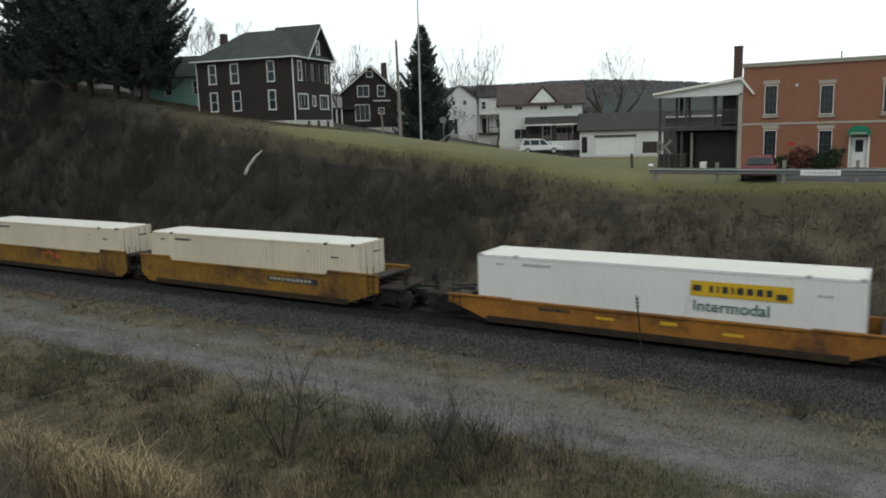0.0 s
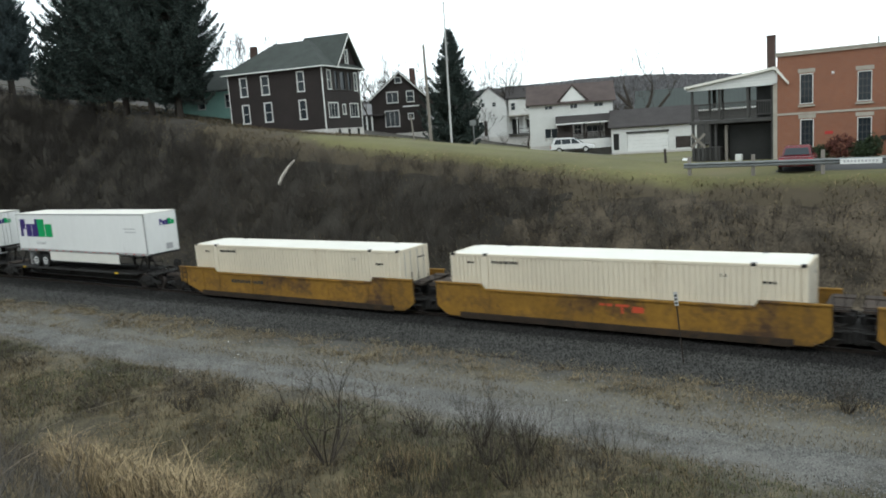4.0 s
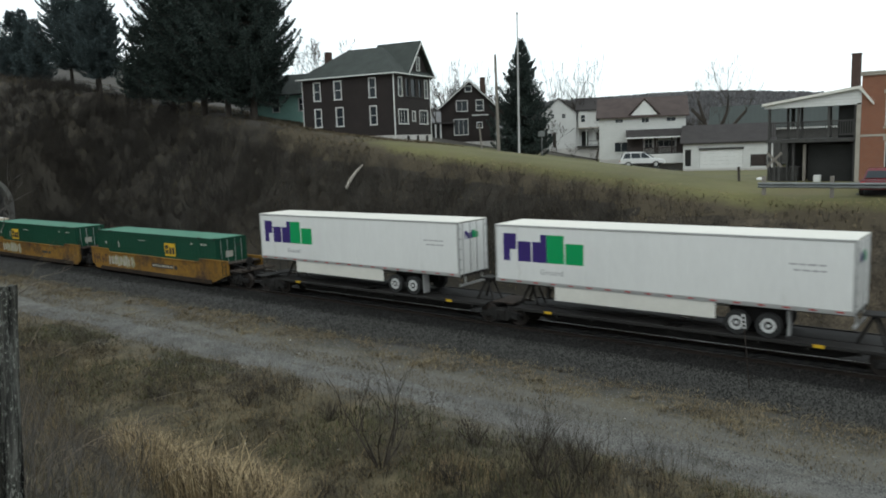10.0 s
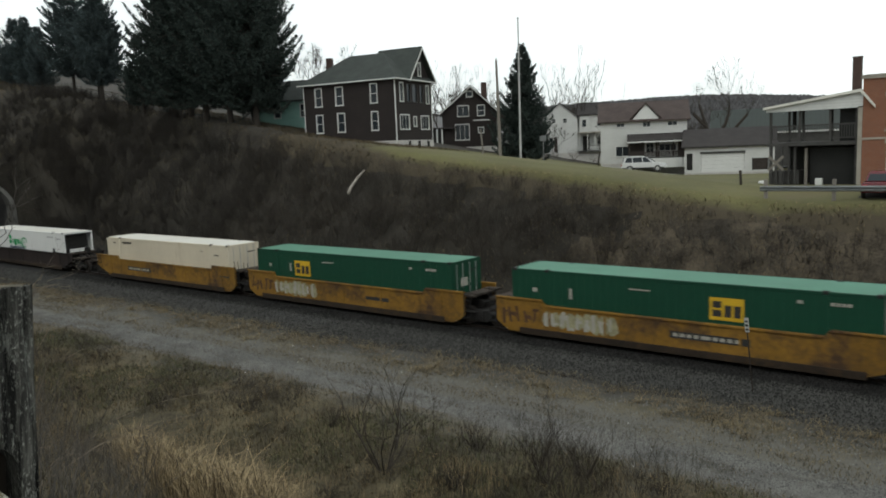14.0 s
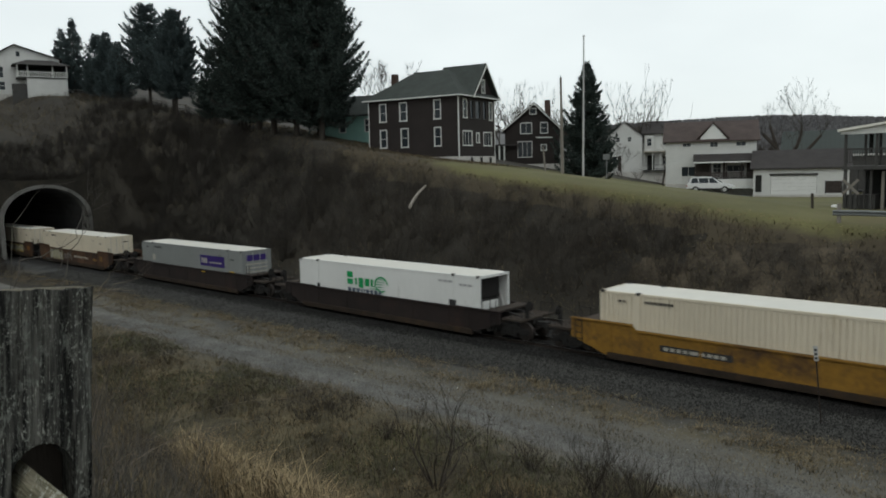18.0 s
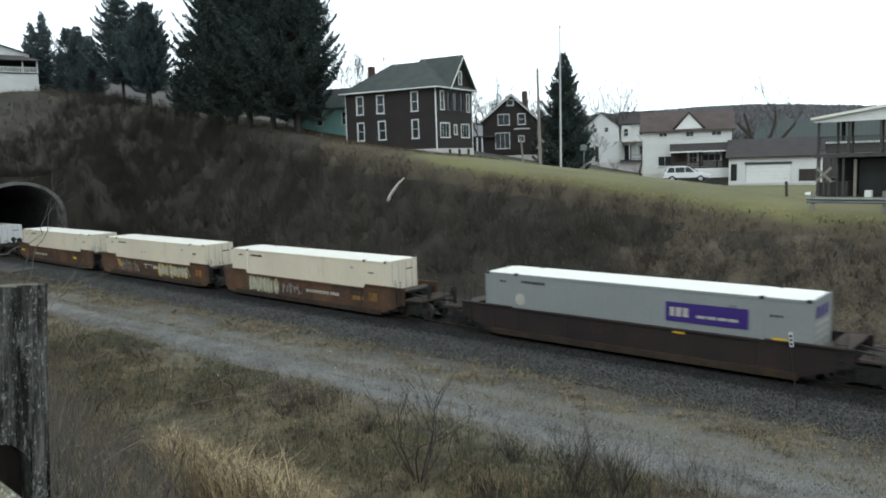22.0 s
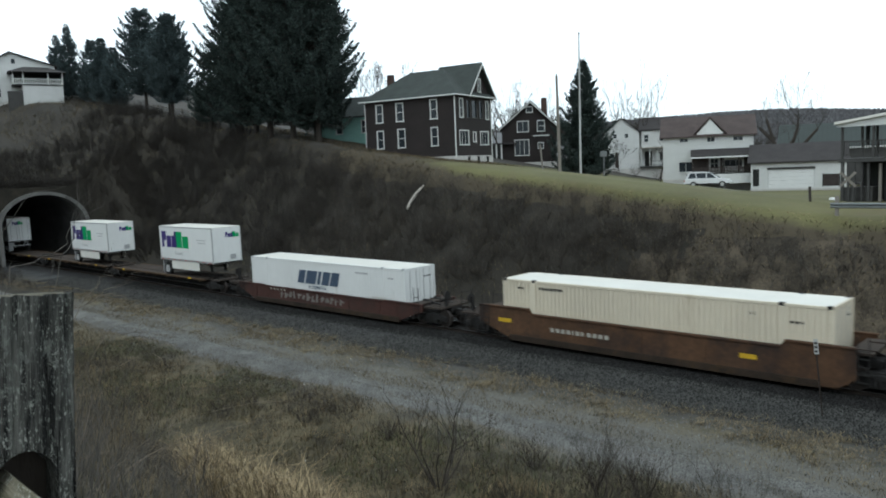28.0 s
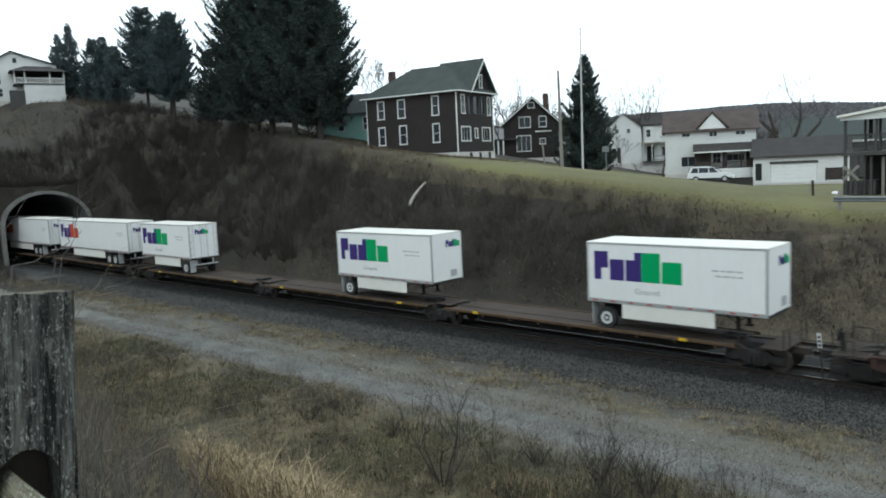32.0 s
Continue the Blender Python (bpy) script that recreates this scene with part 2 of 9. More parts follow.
add_band(M_GRASS, 22.6, 1.1, 4.0, (0.105, 0.1, 0.088), ragged=7.5)
add_band(M_GRASS, 26.4, 0.3, 1.6, (0.05, 0.048, 0.044), 0.8, ragged=3.0)
add_band(M_ROAD, 21.5, 0.7, 1.7, (0.075, 0.065, 0.043), 0.0, 0.95, 3.2, 1.1)
# shade under the train put into the ballast colour, with some oil grime
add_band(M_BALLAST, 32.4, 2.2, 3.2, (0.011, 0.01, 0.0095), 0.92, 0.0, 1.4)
add_band(M_BALLAST, 26.6, 0.5, 1.8, (0.06, 0.054, 0.042), 0.8, 0.0, 3.0)
M_STONE = mk("ballast_stone", (0.057, 0.056, 0.052), 0.6, 1.0, rough=0.95, bump=0.2, per_island=1.3, spec=0.1, span=(0.2, 0.95))
# darkened copy of the ballast stone for the train's shade and oil
M_STONESHADE = mk("shaded_oily_stone", (0.014, 0.013, 0.012), 0.6, 1.0, rough=0.85, bump=0.2, per_island=1.0, spec=0.2, span=(0.2, 0.9))
M_ROADSTONE = mk("pale_road_gravel", (0.15, 0.148, 0.14), 0.4, 1.0, rough=0.95, bump=0.2, per_island=1.3, spec=0.1, span=(0.2, 0.95))
M_BLADE = mk("dry_grass_blades", (0.104, 0.081, 0.047), 0.7, 0.45, span=(0.33, 0.66), rough=0.9, bump=0.0, per_island=0.6, dirt=(0.08, 0.073, 0.034), dirt_amount=0.55, dirt_scale=0.22)
M_VERGE = mk("faded_verge_grass", (0.165, 0.13, 0.076), 0.6, 0.5, span=(0.35, 0.65), rough=0.9, bump=0.0, per_island=0.6)
M_STRAW = mk("tall_straw_grass", (0.225, 0.172, 0.096), 0.75, 0.7, rough=0.85, bump=0.0, per_island=1.1, span=(0.2, 0.8), dirt=(0.12, 0.066, 0.034), dirt_amount=0.42, dirt_scale=0.6)
M_WEED = mk("olive_weeds", (0.074, 0.078, 0.034), 0.5, 0.6, rough=0.9, bump=0.0, per_island=0.7, dirt=(0.1, 0.052, 0.03), dirt_amount=0.36, dirt_scale=0.3)
M_ASPHALT = mk("street_asphalt", (0.06, 0.06, 0.06), 0.25, 0.8, 12.0, rough=0.9, bump=0.3)
M_TINROOF = mk("grey_green_sheet_roof", (0.036, 0.045, 0.041), 0.15, 0.5, rough=0.6, lines=(0, 0.6, 0.25))
# darker copy of the bare twigs, shade of the deep cut in its colour
M_TWIGSHADE = mk("shaded_bare_twigs", (0.034, 0.029, 0.024), 0.35, 1.5, rough=0.9, bump=0.0, per_island=0.7)
M_TWIG = mk("bare_twigs", (0.052, 0.043, 0.034), 0.35, 1.5, rough=0.9, bump=0.0, per_island=0.7)
M_TWIGGREY = mk("grey_twigs", (0.088, 0.079, 0.068), 0.35, 1.5, rough=0.9, bump=0.0, per_island=0.7)
M_TWIGPALE = mk("pale_twigs", (0.15, 0.125, 0.095), 0.35, 1.5, rough=0.9, bump=0.0, per_island=0.7)
M_BARK = mk("bark", (0.05, 0.042, 0.035), 0.4, 3.0, rough=0.95, bump=0.6, stretch=(1, 1, 0.3))
M_NEEDLE = mk("conifer_needles", (0.048, 0.063, 0.056), 0.45, 0.5, rough=0.9, bump=0.0, per_island=0.9, spec=0.1)
# far needles: paler, bluer copy of the near ones, haze in the colour
M_NEEDLEHAZE = mk("hazed_conifer_needles", (0.085, 0.11, 0.112), 0.4, 0.5, rough=0.9, bump=0.0, per_island=0.9, spec=0.1)
M_LOG = mk("bleached_log", (0.5, 0.46, 0.4), 0.25, 2.0, rough=0.9, stretch=(1, 1, 0.2))
M_STEEL = mk("rail_steel", (0.045, 0.036, 0.031), 0.3, 2.0, rough=0.6, metal=0.6)
M_RAILTOP = mk("polished_rail_head", (0.55, 0.55, 0.56), 0.15, 3.0, rough=0.28, metal=1.0, bump=0.02)
M_TIE = mk("creosoted_sleeper", (0.032, 0.029, 0.026), 0.4, 3.0, rough=0.95, per_object=0.5, stretch=(1, 0.2, 1))
M_CONC = mk("weathered_concrete", (0.16, 0.155, 0.145), 0.45, 0.7, 9.0, rough=0.92, bump=0.5, dirt=(0.055, 0.052, 0.046), dirt_amount=0.5, dirt_scale=0.9)
M_BRICKDARK = mk("dark_brown_brick", (0.07, 0.045, 0.037), 0.3, 2.0, rough=0.9)
M_SOOT = mk("sooty_tunnel_lining", (0.09, 0.088, 0.085), 0.4, 0.5, rough=0.95)
M_POST = mk("weathered_grey_wood", (0.075, 0.074, 0.066), 0.95, 34.0, 150.0, rough=0.95, bump=1.0, stretch=(1, 1, 0.06), span=(0.43, 0.62), dirt=(0.012, 0.012, 0.011), dirt_amount=0.42, dirt_scale=30.0)


def add_lichen(m, colour, scale, cut):
    """Pale lichen crust in small round-edged specks, thicker in patches."""
    n, l = m.node_tree.nodes, m.node_tree.links
    tc, mp = n.new("ShaderNodeTexCoord"), n.new("ShaderNodeMapping")
    mp.inputs["Scale"].default_value = (1.0, 1.0, 0.4)
    l.new(tc.outputs["Object"], mp.inputs["Vector"])
    out = []
    for sc, detail in ((scale, 9), (scale * 0.16, 3)):
        t = n.new("ShaderNodeTexNoise")
        t.inputs["Scale"].default_value, t.inputs["Detail"].default_value, t.inputs["Roughness"].default_value = sc, detail, 0.78
        l.new(mp.outputs["Vector"], t.inputs["Vector"])
        out.append(t.outputs["Fac"])
    add = n.new("ShaderNodeMath")
    add.operation = "ADD"
    half = n.new("ShaderNodeMath")
    half.operation = "MULTIPLY"
    half.inputs[1].default_value = 0.4
    l.new(out[1], half.inputs[0])
    l.new(out[0], add.inputs[0])
    l.new(half.outputs[0], add.inputs[1])
    rng = n.new("ShaderNodeMapRange")
    rng.inputs["From Min"].default_value, rng.inputs["From Max"].default_value = cut, cut + 0.08
    l.new(add.outputs[0], rng.inputs["Value"])
    mix = n.new("ShaderNodeMix")
    mix.data_type = "RGBA"
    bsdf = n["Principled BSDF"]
    l.new(bsdf.inputs["Base Color"].links[0].from_socket, mix.inputs["A"])
    mix.inputs["B"].default_value = (*colour, 1)
    l.new(rng.outputs["Result"], mix.inputs["Factor"])
    l.new(mix.outputs["Result"], bsdf.inputs["Base Color"])


add_lichen(M_POST, (0.14, 0.145, 0.13), 110.0, 0.735)
add_lichen(M_POST, (0.3, 0.305, 0.275), 260.0, 0.755)
M_ENDGRAIN = mk("post_end_grain", (0.17, 0.155, 0.12), 0.4, 12.0, 60.0, rough=0.95, bump=0.8)
M_RAILWOOD = mk("mossy_rail_wood", (0.2, 0.18, 0.13), 0.9, 14.0, 60.0, rough=0.95, bump=1.0, stretch=(0.12, 1, 1), dirt=(0.05, 0.052, 0.014), dirt_amount=0.62, dirt_scale=9.0)
add_lichen(M_RAILWOOD, (0.36, 0.36, 0.31), 90.0, 0.72)
M_WHITEP = mk("white_paint", (0.72, 0.72, 0.7), 0.08, 0.8, rough=0.55, bump=0.03)
M_WHITESIDING = mk("white_siding", (0.62, 0.62, 0.6), 0.12, 0.5, rough=0.7, lines=(2, 0.2, 0.35))
M_BROWNSIDING = mk("dark_brown_siding", (0.024, 0.018, 0.0165), 0.3, 0.5, rough=0.8, lines=(2, 0.18, 0.6))
M_TRIM = mk("white_trim", (0.66, 0.66, 0.63), 0.12, 1.0, rough=0.6, bump=0.03)
M_GLASS = glass_mat("dark_window_glass")
M_PORCH = mk("dark_brown_boards", (0.05, 0.04, 0.036), 0.35, 1.2, 8.0, rough=0.85)
M_ROOF = mk("grey_green_shingles", (0.05, 0.058, 0.053), 0.3, 1.0, 12.0, rough=0.9, lines=(2, 0.16, 0.35))
M_ROOFRED = mk("red_brown_shingles", (0.077, 0.058, 0.053), 0.35, 0.8, 10.0, rough=0.9, lines=(2, 0.16, 0.35), dirt=(0.06, 0.05, 0.05), dirt_amount=0.4, dirt_scale=0.6)
M_ROOFGREY = mk("grey_shingles", (0.046, 0.041, 0.04), 0.3, 0.8, 10.0, rough=0.9, lines=(2, 0.16, 0.35))
M_TEAL = mk("pale_teal_siding", (0.32, 0.55, 0.48), 0.15, 0.6, rough=0.75, lines=(2, 0.2, 0.35))
M_FOUND = mk("whitewashed_foundation", (0.5, 0.48, 0.45), 0.25, 1.5, rough=0.9)
M_BRICK = brick_mat("red_brick", (0.225, 0.092, 0.05), (0.17, 0.066, 0.04), (0.2, 0.155, 0.125))
M_LINTEL = mk("sandstone", (0.36, 0.33, 0.28), 0.2, 2.0, rough=0.9)
M_GREYWOOD = mk("grey_painted_timber", (0.06, 0.058, 0.055), 0.3, 2.0, rough=0.85)
# near-black: stands for shade in rooms and porches; also dark doors, vents, mail box
M_SHADEDARK = mk("shade_and_dark_parts", (0.022, 0.022, 0.021), 0.3, 1.0, rough=0.95)
M_AWNING = mk("green_awning_cloth", (0.015, 0.16, 0.09), 0.15, 2.0, rough=0.8)
M_GALV = mk("galvanised_steel", (0.2, 0.21, 0.21), 0.2, 2.0, rough=0.5, metal=0.5, dirt=(0.2, 0.15, 0.11), dirt_amount=0.25, dirt_scale=1.5)
M_POLE = mk("weathered_pole_wood", (0.21, 0.19, 0.165), 0.25, 2.0, rough=0.9, stretch=(1, 1, 0.1))
M_FLAGPOLE = mk("pale_pole_paint", (0.45, 0.45, 0.44), 0.15, 2.0, rough=0.6)
M_YELLOW = mk("dirty_yellow_steel", (0.225, 0.118, 0.016), 0.4, 0.5, 6.0, rough=0.75, bump=0.08, dirt=(0.062, 0.034, 0.018), dirt_amount=0.68, dirt_scale=0.5)
# lower chords: very dark brown with lighter brown patches, darker than the sills
M_CHORD = mk("dark_brown_lower_steel", (0.03, 0.02, 0.013), 0.6, 0.6, 6.0, rough=0.9, bump=0.12, dirt=(0.075, 0.043, 0.016), dirt_amount=0.42, dirt_scale=0.7)
M_YELLOWRUST = mk("rusty_yellow_steel", (0.27, 0.115, 0.018), 0.35, 0.6, 6.0, rough=0.8, bump=0.12, dirt=(0.09, 0.04, 0.02), dirt_amount=0.62, dirt_scale=0.5)
M_RUST = mk("rust_brown_steel", (0.082, 0.043, 0.022), 0.5, 0.6, 6.0, rough=0.88, bump=0.12, dirt=(0.032, 0.021, 0.017), dirt_amount=0.68, dirt_scale=0.55)
M_OXIDE = mk("oxide_red_steel", (0.058, 0.024, 0.018), 0.35, 0.5, 6.0, rough=0.8, bump=0.1, dirt=(0.04, 0.025, 0.02), dirt_amount=0.58, dirt_scale=0.6)
M_DARKCAR = mk("grimy_black_brown_steel", (0.019, 0.0125, 0.011), 0.5, 0.5, 6.0, rough=0.85, bump=0.1, dirt=(0.04, 0.021, 0.015), dirt_amount=0.4, dirt_scale=0.5)
M_BLACK = mk("grimy_black_steel", (0.018, 0.0165, 0.0155), 0.4, 1.0, rough=0.75, bump=0.1)
M_DECK = mk("rusty_deck_plate", (0.05, 0.038, 0.03), 0.5, 0.6, 8.0, rough=0.9, bump=0.15, dirt=(0.026, 0.02, 0.017), dirt_amount=0.45, dirt_scale=0.5)
M_TREAD = mk("wheel_tread_steel", (0.06, 0.05, 0.045), 0.35, 2.0, rough=0.6, metal=0.4)
M_TAN = mk("cream_container_paint", (0.66, 0.588, 0.46), 0.1, 0.4, 5.0, rough=0.55, bump=0.03, dirt=(0.42, 0.33, 0.21), dirt_amount=0.25, dirt_scale=0.7, stretch=(1, 1, 0.3))
M_CROOF = mk("dusty_white_roof", (0.7, 0.68, 0.62), 0.08, 0.5, 5.0, rough=0.65, bump=0.03)
M_CWHITE = mk("white_container_paint", (0.72, 0.72, 0.7), 0.06, 0.4, 5.0, rough=0.5, bump=0.03, dirt=(0.42, 0.4, 0.36), dirt_amount=0.22, dirt_scale=0.8, stretch=(1, 1, 0.3))
M_GREEN = mk("green_container_paint", (0.0055, 0.053, 0.028), 0.15, 0.4, 5.0, rough=0.5, bump=0.03)
M_GREENROOF = mk("faded_green_roof", (0.1, 0.24, 0.17), 0.15, 0.5, 5.0, rough=0.7, bump=0.03)
M_GREYC = mk("grey_container_paint", (0.225, 0.235, 0.228), 0.1, 0.4, 5.0, rough=0.55, bump=0.03)
M_PURPLE = mk("purple_lettering", (0.035, 0.018, 0.14), 0.08, 2.0, rough=0.5, bump=0.0)
M_LOGOGREEN = mk("bright_green_lettering", (0.01, 0.3, 0.09), 0.08, 2.0, rough=0.5, bump=0.0)
M_LOGORED = mk("red_orange_lettering", (0.5, 0.07, 0.03), 0.08, 2.0, rough=0.5, bump=0.0)
M_TEALINK = mk("dark_teal_lettering", (0.01, 0.085, 0.075), 0.08, 2.0, rough=0.5, bump=0.0)
M_NAVY = mk("slate_blue_lettering", (0.06, 0.085, 0.13), 0.08, 2.0, rough=0.5, bump=0.0)
M_PANELYEL = mk("yellow_panel", (0.6, 0.38, 0.02), 0.15, 2.0, rough=0.55, bump=0.0)
M_INK = mk("black_lettering", (0.03, 0.03, 0.03), 0.1, 2.0, rough=0.6, bump=0.0)
M_PALEINK = mk("pale_lettering", (0.38, 0.36, 0.31), 0.2, 2.0, rough=0.6, bump=0.0)
M_TAGFILL = mk("pale_yellow_spray_paint", (0.3, 0.28, 0.17), 0.5, 3.0, rough=0.8, bump=0.0)
M_FADED = mk("faded_spray_paint", (0.17, 0.155, 0.14), 0.35, 2.0, rough=0.8, bump=0.0)
M_STRINGER = mk("worn_yellow_brown_edge", (0.08, 0.05, 0.027), 0.4, 0.6, 6.0, rough=0.85, dirt=(0.06, 0.04, 0.03), dirt_amount=0.5, dirt_scale=0.6)
M_GREYINK = mk("grey_lettering", (0.38, 0.38, 0.38), 0.1, 2.0, rough=0.6, bump=0.0)
M_TYRE = mk("tyre_rubber", (0.025, 0.025, 0.025), 0.2, 3.0, rough=0.85)
M_RIM = mk("white_wheel_rim", (0.55, 0.55, 0.54), 0.15, 3.0, rough=0.5)
M_TAPE = mk("red_tape", (0.4, 0.03, 0.025), 0.1, 2.0, rough=0.5, bump=0.0)
M_SILVER = mk("aluminium_rail", (0.45, 0.45, 0.44), 0.12, 2.0, rough=0.45, metal=0.5, bump=0.03)
M_CARWHITE = mk("white_car_paint", (0.68, 0.68, 0.68), 0.04, 1.0, rough=0.25, bump=0.0, spec=0.5)
M_CARBLACK = mk("black_car_paint", (0.015, 0.015, 0.017), 0.1, 1.0, rough=0.25, bump=0.0, spec=0.5)
M_CARRED = mk("red_car_paint", (0.12, 0.012, 0.018), 0.08, 1.0, rough=0.25, bump=0.0, spec=0.5)
M_LAMP = mk("tail_lamp_plastic", (0.4, 0.02, 0.02), 0.1, 3.0, rough=0.3, bump=0.0)
M_HEDGE = mk("evergreen_shrub_leaves", (0.03, 0.045, 0.02), 0.35, 1.0, rough=0.9, bump=0.0, per_island=0.8)
M_HEDGERED = mk("red_brown_shrub_leaves", (0.09, 0.03, 0.022), 0.35, 1.0, rough=0.9, bump=0.0, per_island=0.8)


# ---- mesh helpers ----
def part(name, bm, material, parent, label=""):
    """One mesh object under a thing or a part."""
    me = bpy.data.meshes.new(name)
    bm.to_mesh(me)
    bm.free()
    me.materials.append(material)
    ob = new(name, me)
    ob.parent = parent
    if label:
        ob["label"] = label
    if name in ("lettering", "panel_marking", "paint_patch", "reporting_mark"):
        ob["kind"] = "stuff"
    return ob


def share(name, me, parent, m):
    """A piece that shares a mesh with its likes."""
    ob = new(name, me)
    ob.parent = parent
    ob.matrix_basis = m
    return ob


def thing(name, m, label, category, group="", kind=""):
    ob = new(name)
    ob.empty_display_size = 0.3
    ob.matrix_basis = m
    return tagged(ob, label, category, group, kind)


def box(bm, x0, x1, y0, y1, z0, z1, bevel=0.0):
    r = bmesh.ops.create_cube(bm, size=1.0, matrix=Matrix.Translation(((x0 + x1) / 2, (y0 + y1) / 2, (z0 + z1) / 2))
                              @ Matrix.Diagonal((abs(x1 - x0), abs(y1 - y0), abs(z1 - z0), 1)))
    if bevel:
        edges = list({e for v in r["verts"] for e in v.link_edges})
        bmesh.ops.bevel(bm, geom=edges, offset=bevel, segments=1, affect="EDGES", clamp_overlap=True)
    return bm


def boxes(*rows):
    bm = bmesh.new()
    for r in rows:
        box(bm, *r)
    return bm


def rod(bm, p, q, r, sides=8, r2=None):
    p, q = Vector(p), Vector(q)
    d = q - p
    m = Matrix.Translation((p + q) / 2) @ d.to_track_quat("Z", "Y").to_matrix().to_4x4()
    bmesh.ops.create_cone(bm, cap_ends=True, segments=sides, radius1=r, radius2=r if r2 is None else r2, depth=d.length, matrix=m)
    return bm


def rods(rows, sides=6):
    bm = bmesh.new()
    for p, q, r in rows:
        rod(bm, p, q, r, sides)
    return bm


def prism(bm, outline, axis, a, b):
    """A closed outline in the plane across the axis (0: y,z; 1: x,z; 2: x,y), pushed from a to b."""
    def at3(u, v, w):
        return ((w, u, v), (u, w, v), (u, v, w))[axis]
    lo = [bm.verts.new(at3(u, v, a)) for u, v in outline]
    hi = [bm.verts.new(at3(u, v, b)) for u, v in outline]
    n = len(outline)
    faces = [bm.faces.new(lo), bm.faces.new(hi)]
    for i in range(n):
        faces.append(bm.faces.new((lo[i], lo[(i + 1) % n], hi[(i + 1) % n], hi[i])))
    bmesh.ops.recalc_face_normals(bm, faces=faces)
    return bm


def np_mesh(name, verts, faces):
    me = bpy.data.meshes.new(name)
    verts, faces = np.asarray(verts, np.float32), np.asarray(faces, np.int32)
    me.vertices.add(len(verts))
    me.vertices.foreach_set("co", verts.ravel())
    k = faces.shape[1]
    me.loops.add(faces.size)
    me.loops.foreach_set("vertex_index", faces.ravel())
    me.polygons.add(len(faces))
    me.polygons.foreach_set("loop_start", np.arange(0, faces.size, k, dtype=np.int32))
    me.update(calc_edges=True)
    me.validate()
    return me


def stuff(name, verts, faces, material, label, category, parent=None):
    me = np_mesh(name, verts, faces)
    me.materials.append(material)
    ob = new(name, me)
    if parent:
        ob.parent = parent
        return ob
    return tagged(ob, label, category, kind="stuff")


def tubes(p, q, r, s, sides=3):
    """Tapered thin tubes from p to q with radii r and s: vertices and quads."""
    p, q = np.asarray(p, float), np.asarray(q, float)
    r, s = np.asarray(r, float), np.asarray(s, float)
    d = q - p
    d /= np.linalg.norm(d, axis=1, keepdims=True) + 1e-9
    ref = np.where(np.abs(d[:, 2:3]) > 0.9, np.array([[1.0, 0, 0]]), np.array([[0, 0, 1.0]]))
    u = np.cross(d, ref)
    u /= np.linalg.norm(u, axis=1, keepdims=True) + 1e-9
    v = np.cross(d, u)
    rings = []
    for k in range(sides):
        a = 2 * math.pi * k / sides
        o = u * math.cos(a) + v * math.sin(a)
        rings.append((p + o * r[:, None], q + o * s[:, None]))
    n = len(p)
    verts = np.stack([x for pair in rings for x in pair], 1).reshape(-1, 3)
    base = (np.arange(n) * 2 * sides)[:, None]
    quads = []
    for k in range(sides):
        a, b = 2 * k, 2 * ((k + 1) % sides)
        quads.append(np.concatenate([base + a, base + b, base + b + 1, base + a + 1], 1))
    return verts, np.concatenate(quads)


RNG = np.random.RandomState(7)


# ---- the land ----
TRACK_Y, TRACK2_Y = 32.42, 36.55
PORTAL_X, BORE_Y, BORE_R = -97.0, 34.2, 4.75


def fbm(x, y, scale, seed=0.0):
    """Smooth value noise on arrays."""
    x, y = np.asarray(x, float) / scale + seed * 17.3, np.asarray(y, float) / scale - seed * 9.1
    out, amp = 0, 1.0
    for k in range(3):
        xi, yi = np.floor(x), np.floor(y)
        fx, fy = x - xi, y - yi
        fx, fy = fx * fx * (3 - 2 * fx), fy * fy * (3 - 2 * fy)

        def h(a, b):
            v = np.sin(a * 127.1 + b * 311.7 + k * 74.7) * 43758.5453
            return v - np.floor(v)
        out = out + amp * ((h(xi, yi) * (1 - fx) + h(xi + 1, yi) * fx) * (1 - fy) + (h(xi, yi + 1) * (1 - fx) + h(xi + 1, yi + 1) * fx) * fy - 0.5)
        x, y, amp = x * 2.1, y * 2.1, amp * 0.5
    return out


def join(parts):
    vs, fs, o = [], [], 0
    for v, f in parts:
        vs.append(v)
        fs.append(f + o)
        o += len(v)
    return np.concatenate(vs), np.concatenate(fs)


def soft_min(a, b, k):
    return -k * np.logaddexp(-a / k, -b / k)


def plateau(x, y):
    """The town's ground above the cut: it falls to the east and rises to the hill over the tunnel."""
    west = np.clip((y - 110) / 140, 0, 1)
    p = 4.6 + 0.115 * np.clip(-x, -30, 54) + 0.157 * np.clip(-x - 54, 0, 140) * (1 - 0.75 * west * west * (3 - 2 * west))
    p = p - 0.096 * np.clip(y - 50.0, 0, 64) * np.clip(1 - (-x - 54) / 120, 0, 1) - 0.03 * np.clip(57 - y, 0, 14)
    p = np.maximum(p, 5.62 - 0.022 * np.clip(y - 57, 0, 60))
    dip = lambda v, a, b: np.clip((v - a) / (b - a), 0, 1) ** 2 * (3 - 2 * np.clip((v - a) / (b - a), 0, 1))
    p = p - 2.0 * dip(-x, 36.5, 41) * (1 - dip(-x, 47, 51)) * dip(y, 72, 76) * (1 - dip(y, 82, 87))
    far = np.clip((y - 230) / 330, 0, 1)
    return np.maximum(p, 1.5) + 19.0 * far * far * (3 - 2 * far) * (1 + 0.12 * fbm(x, y, 260, 2))


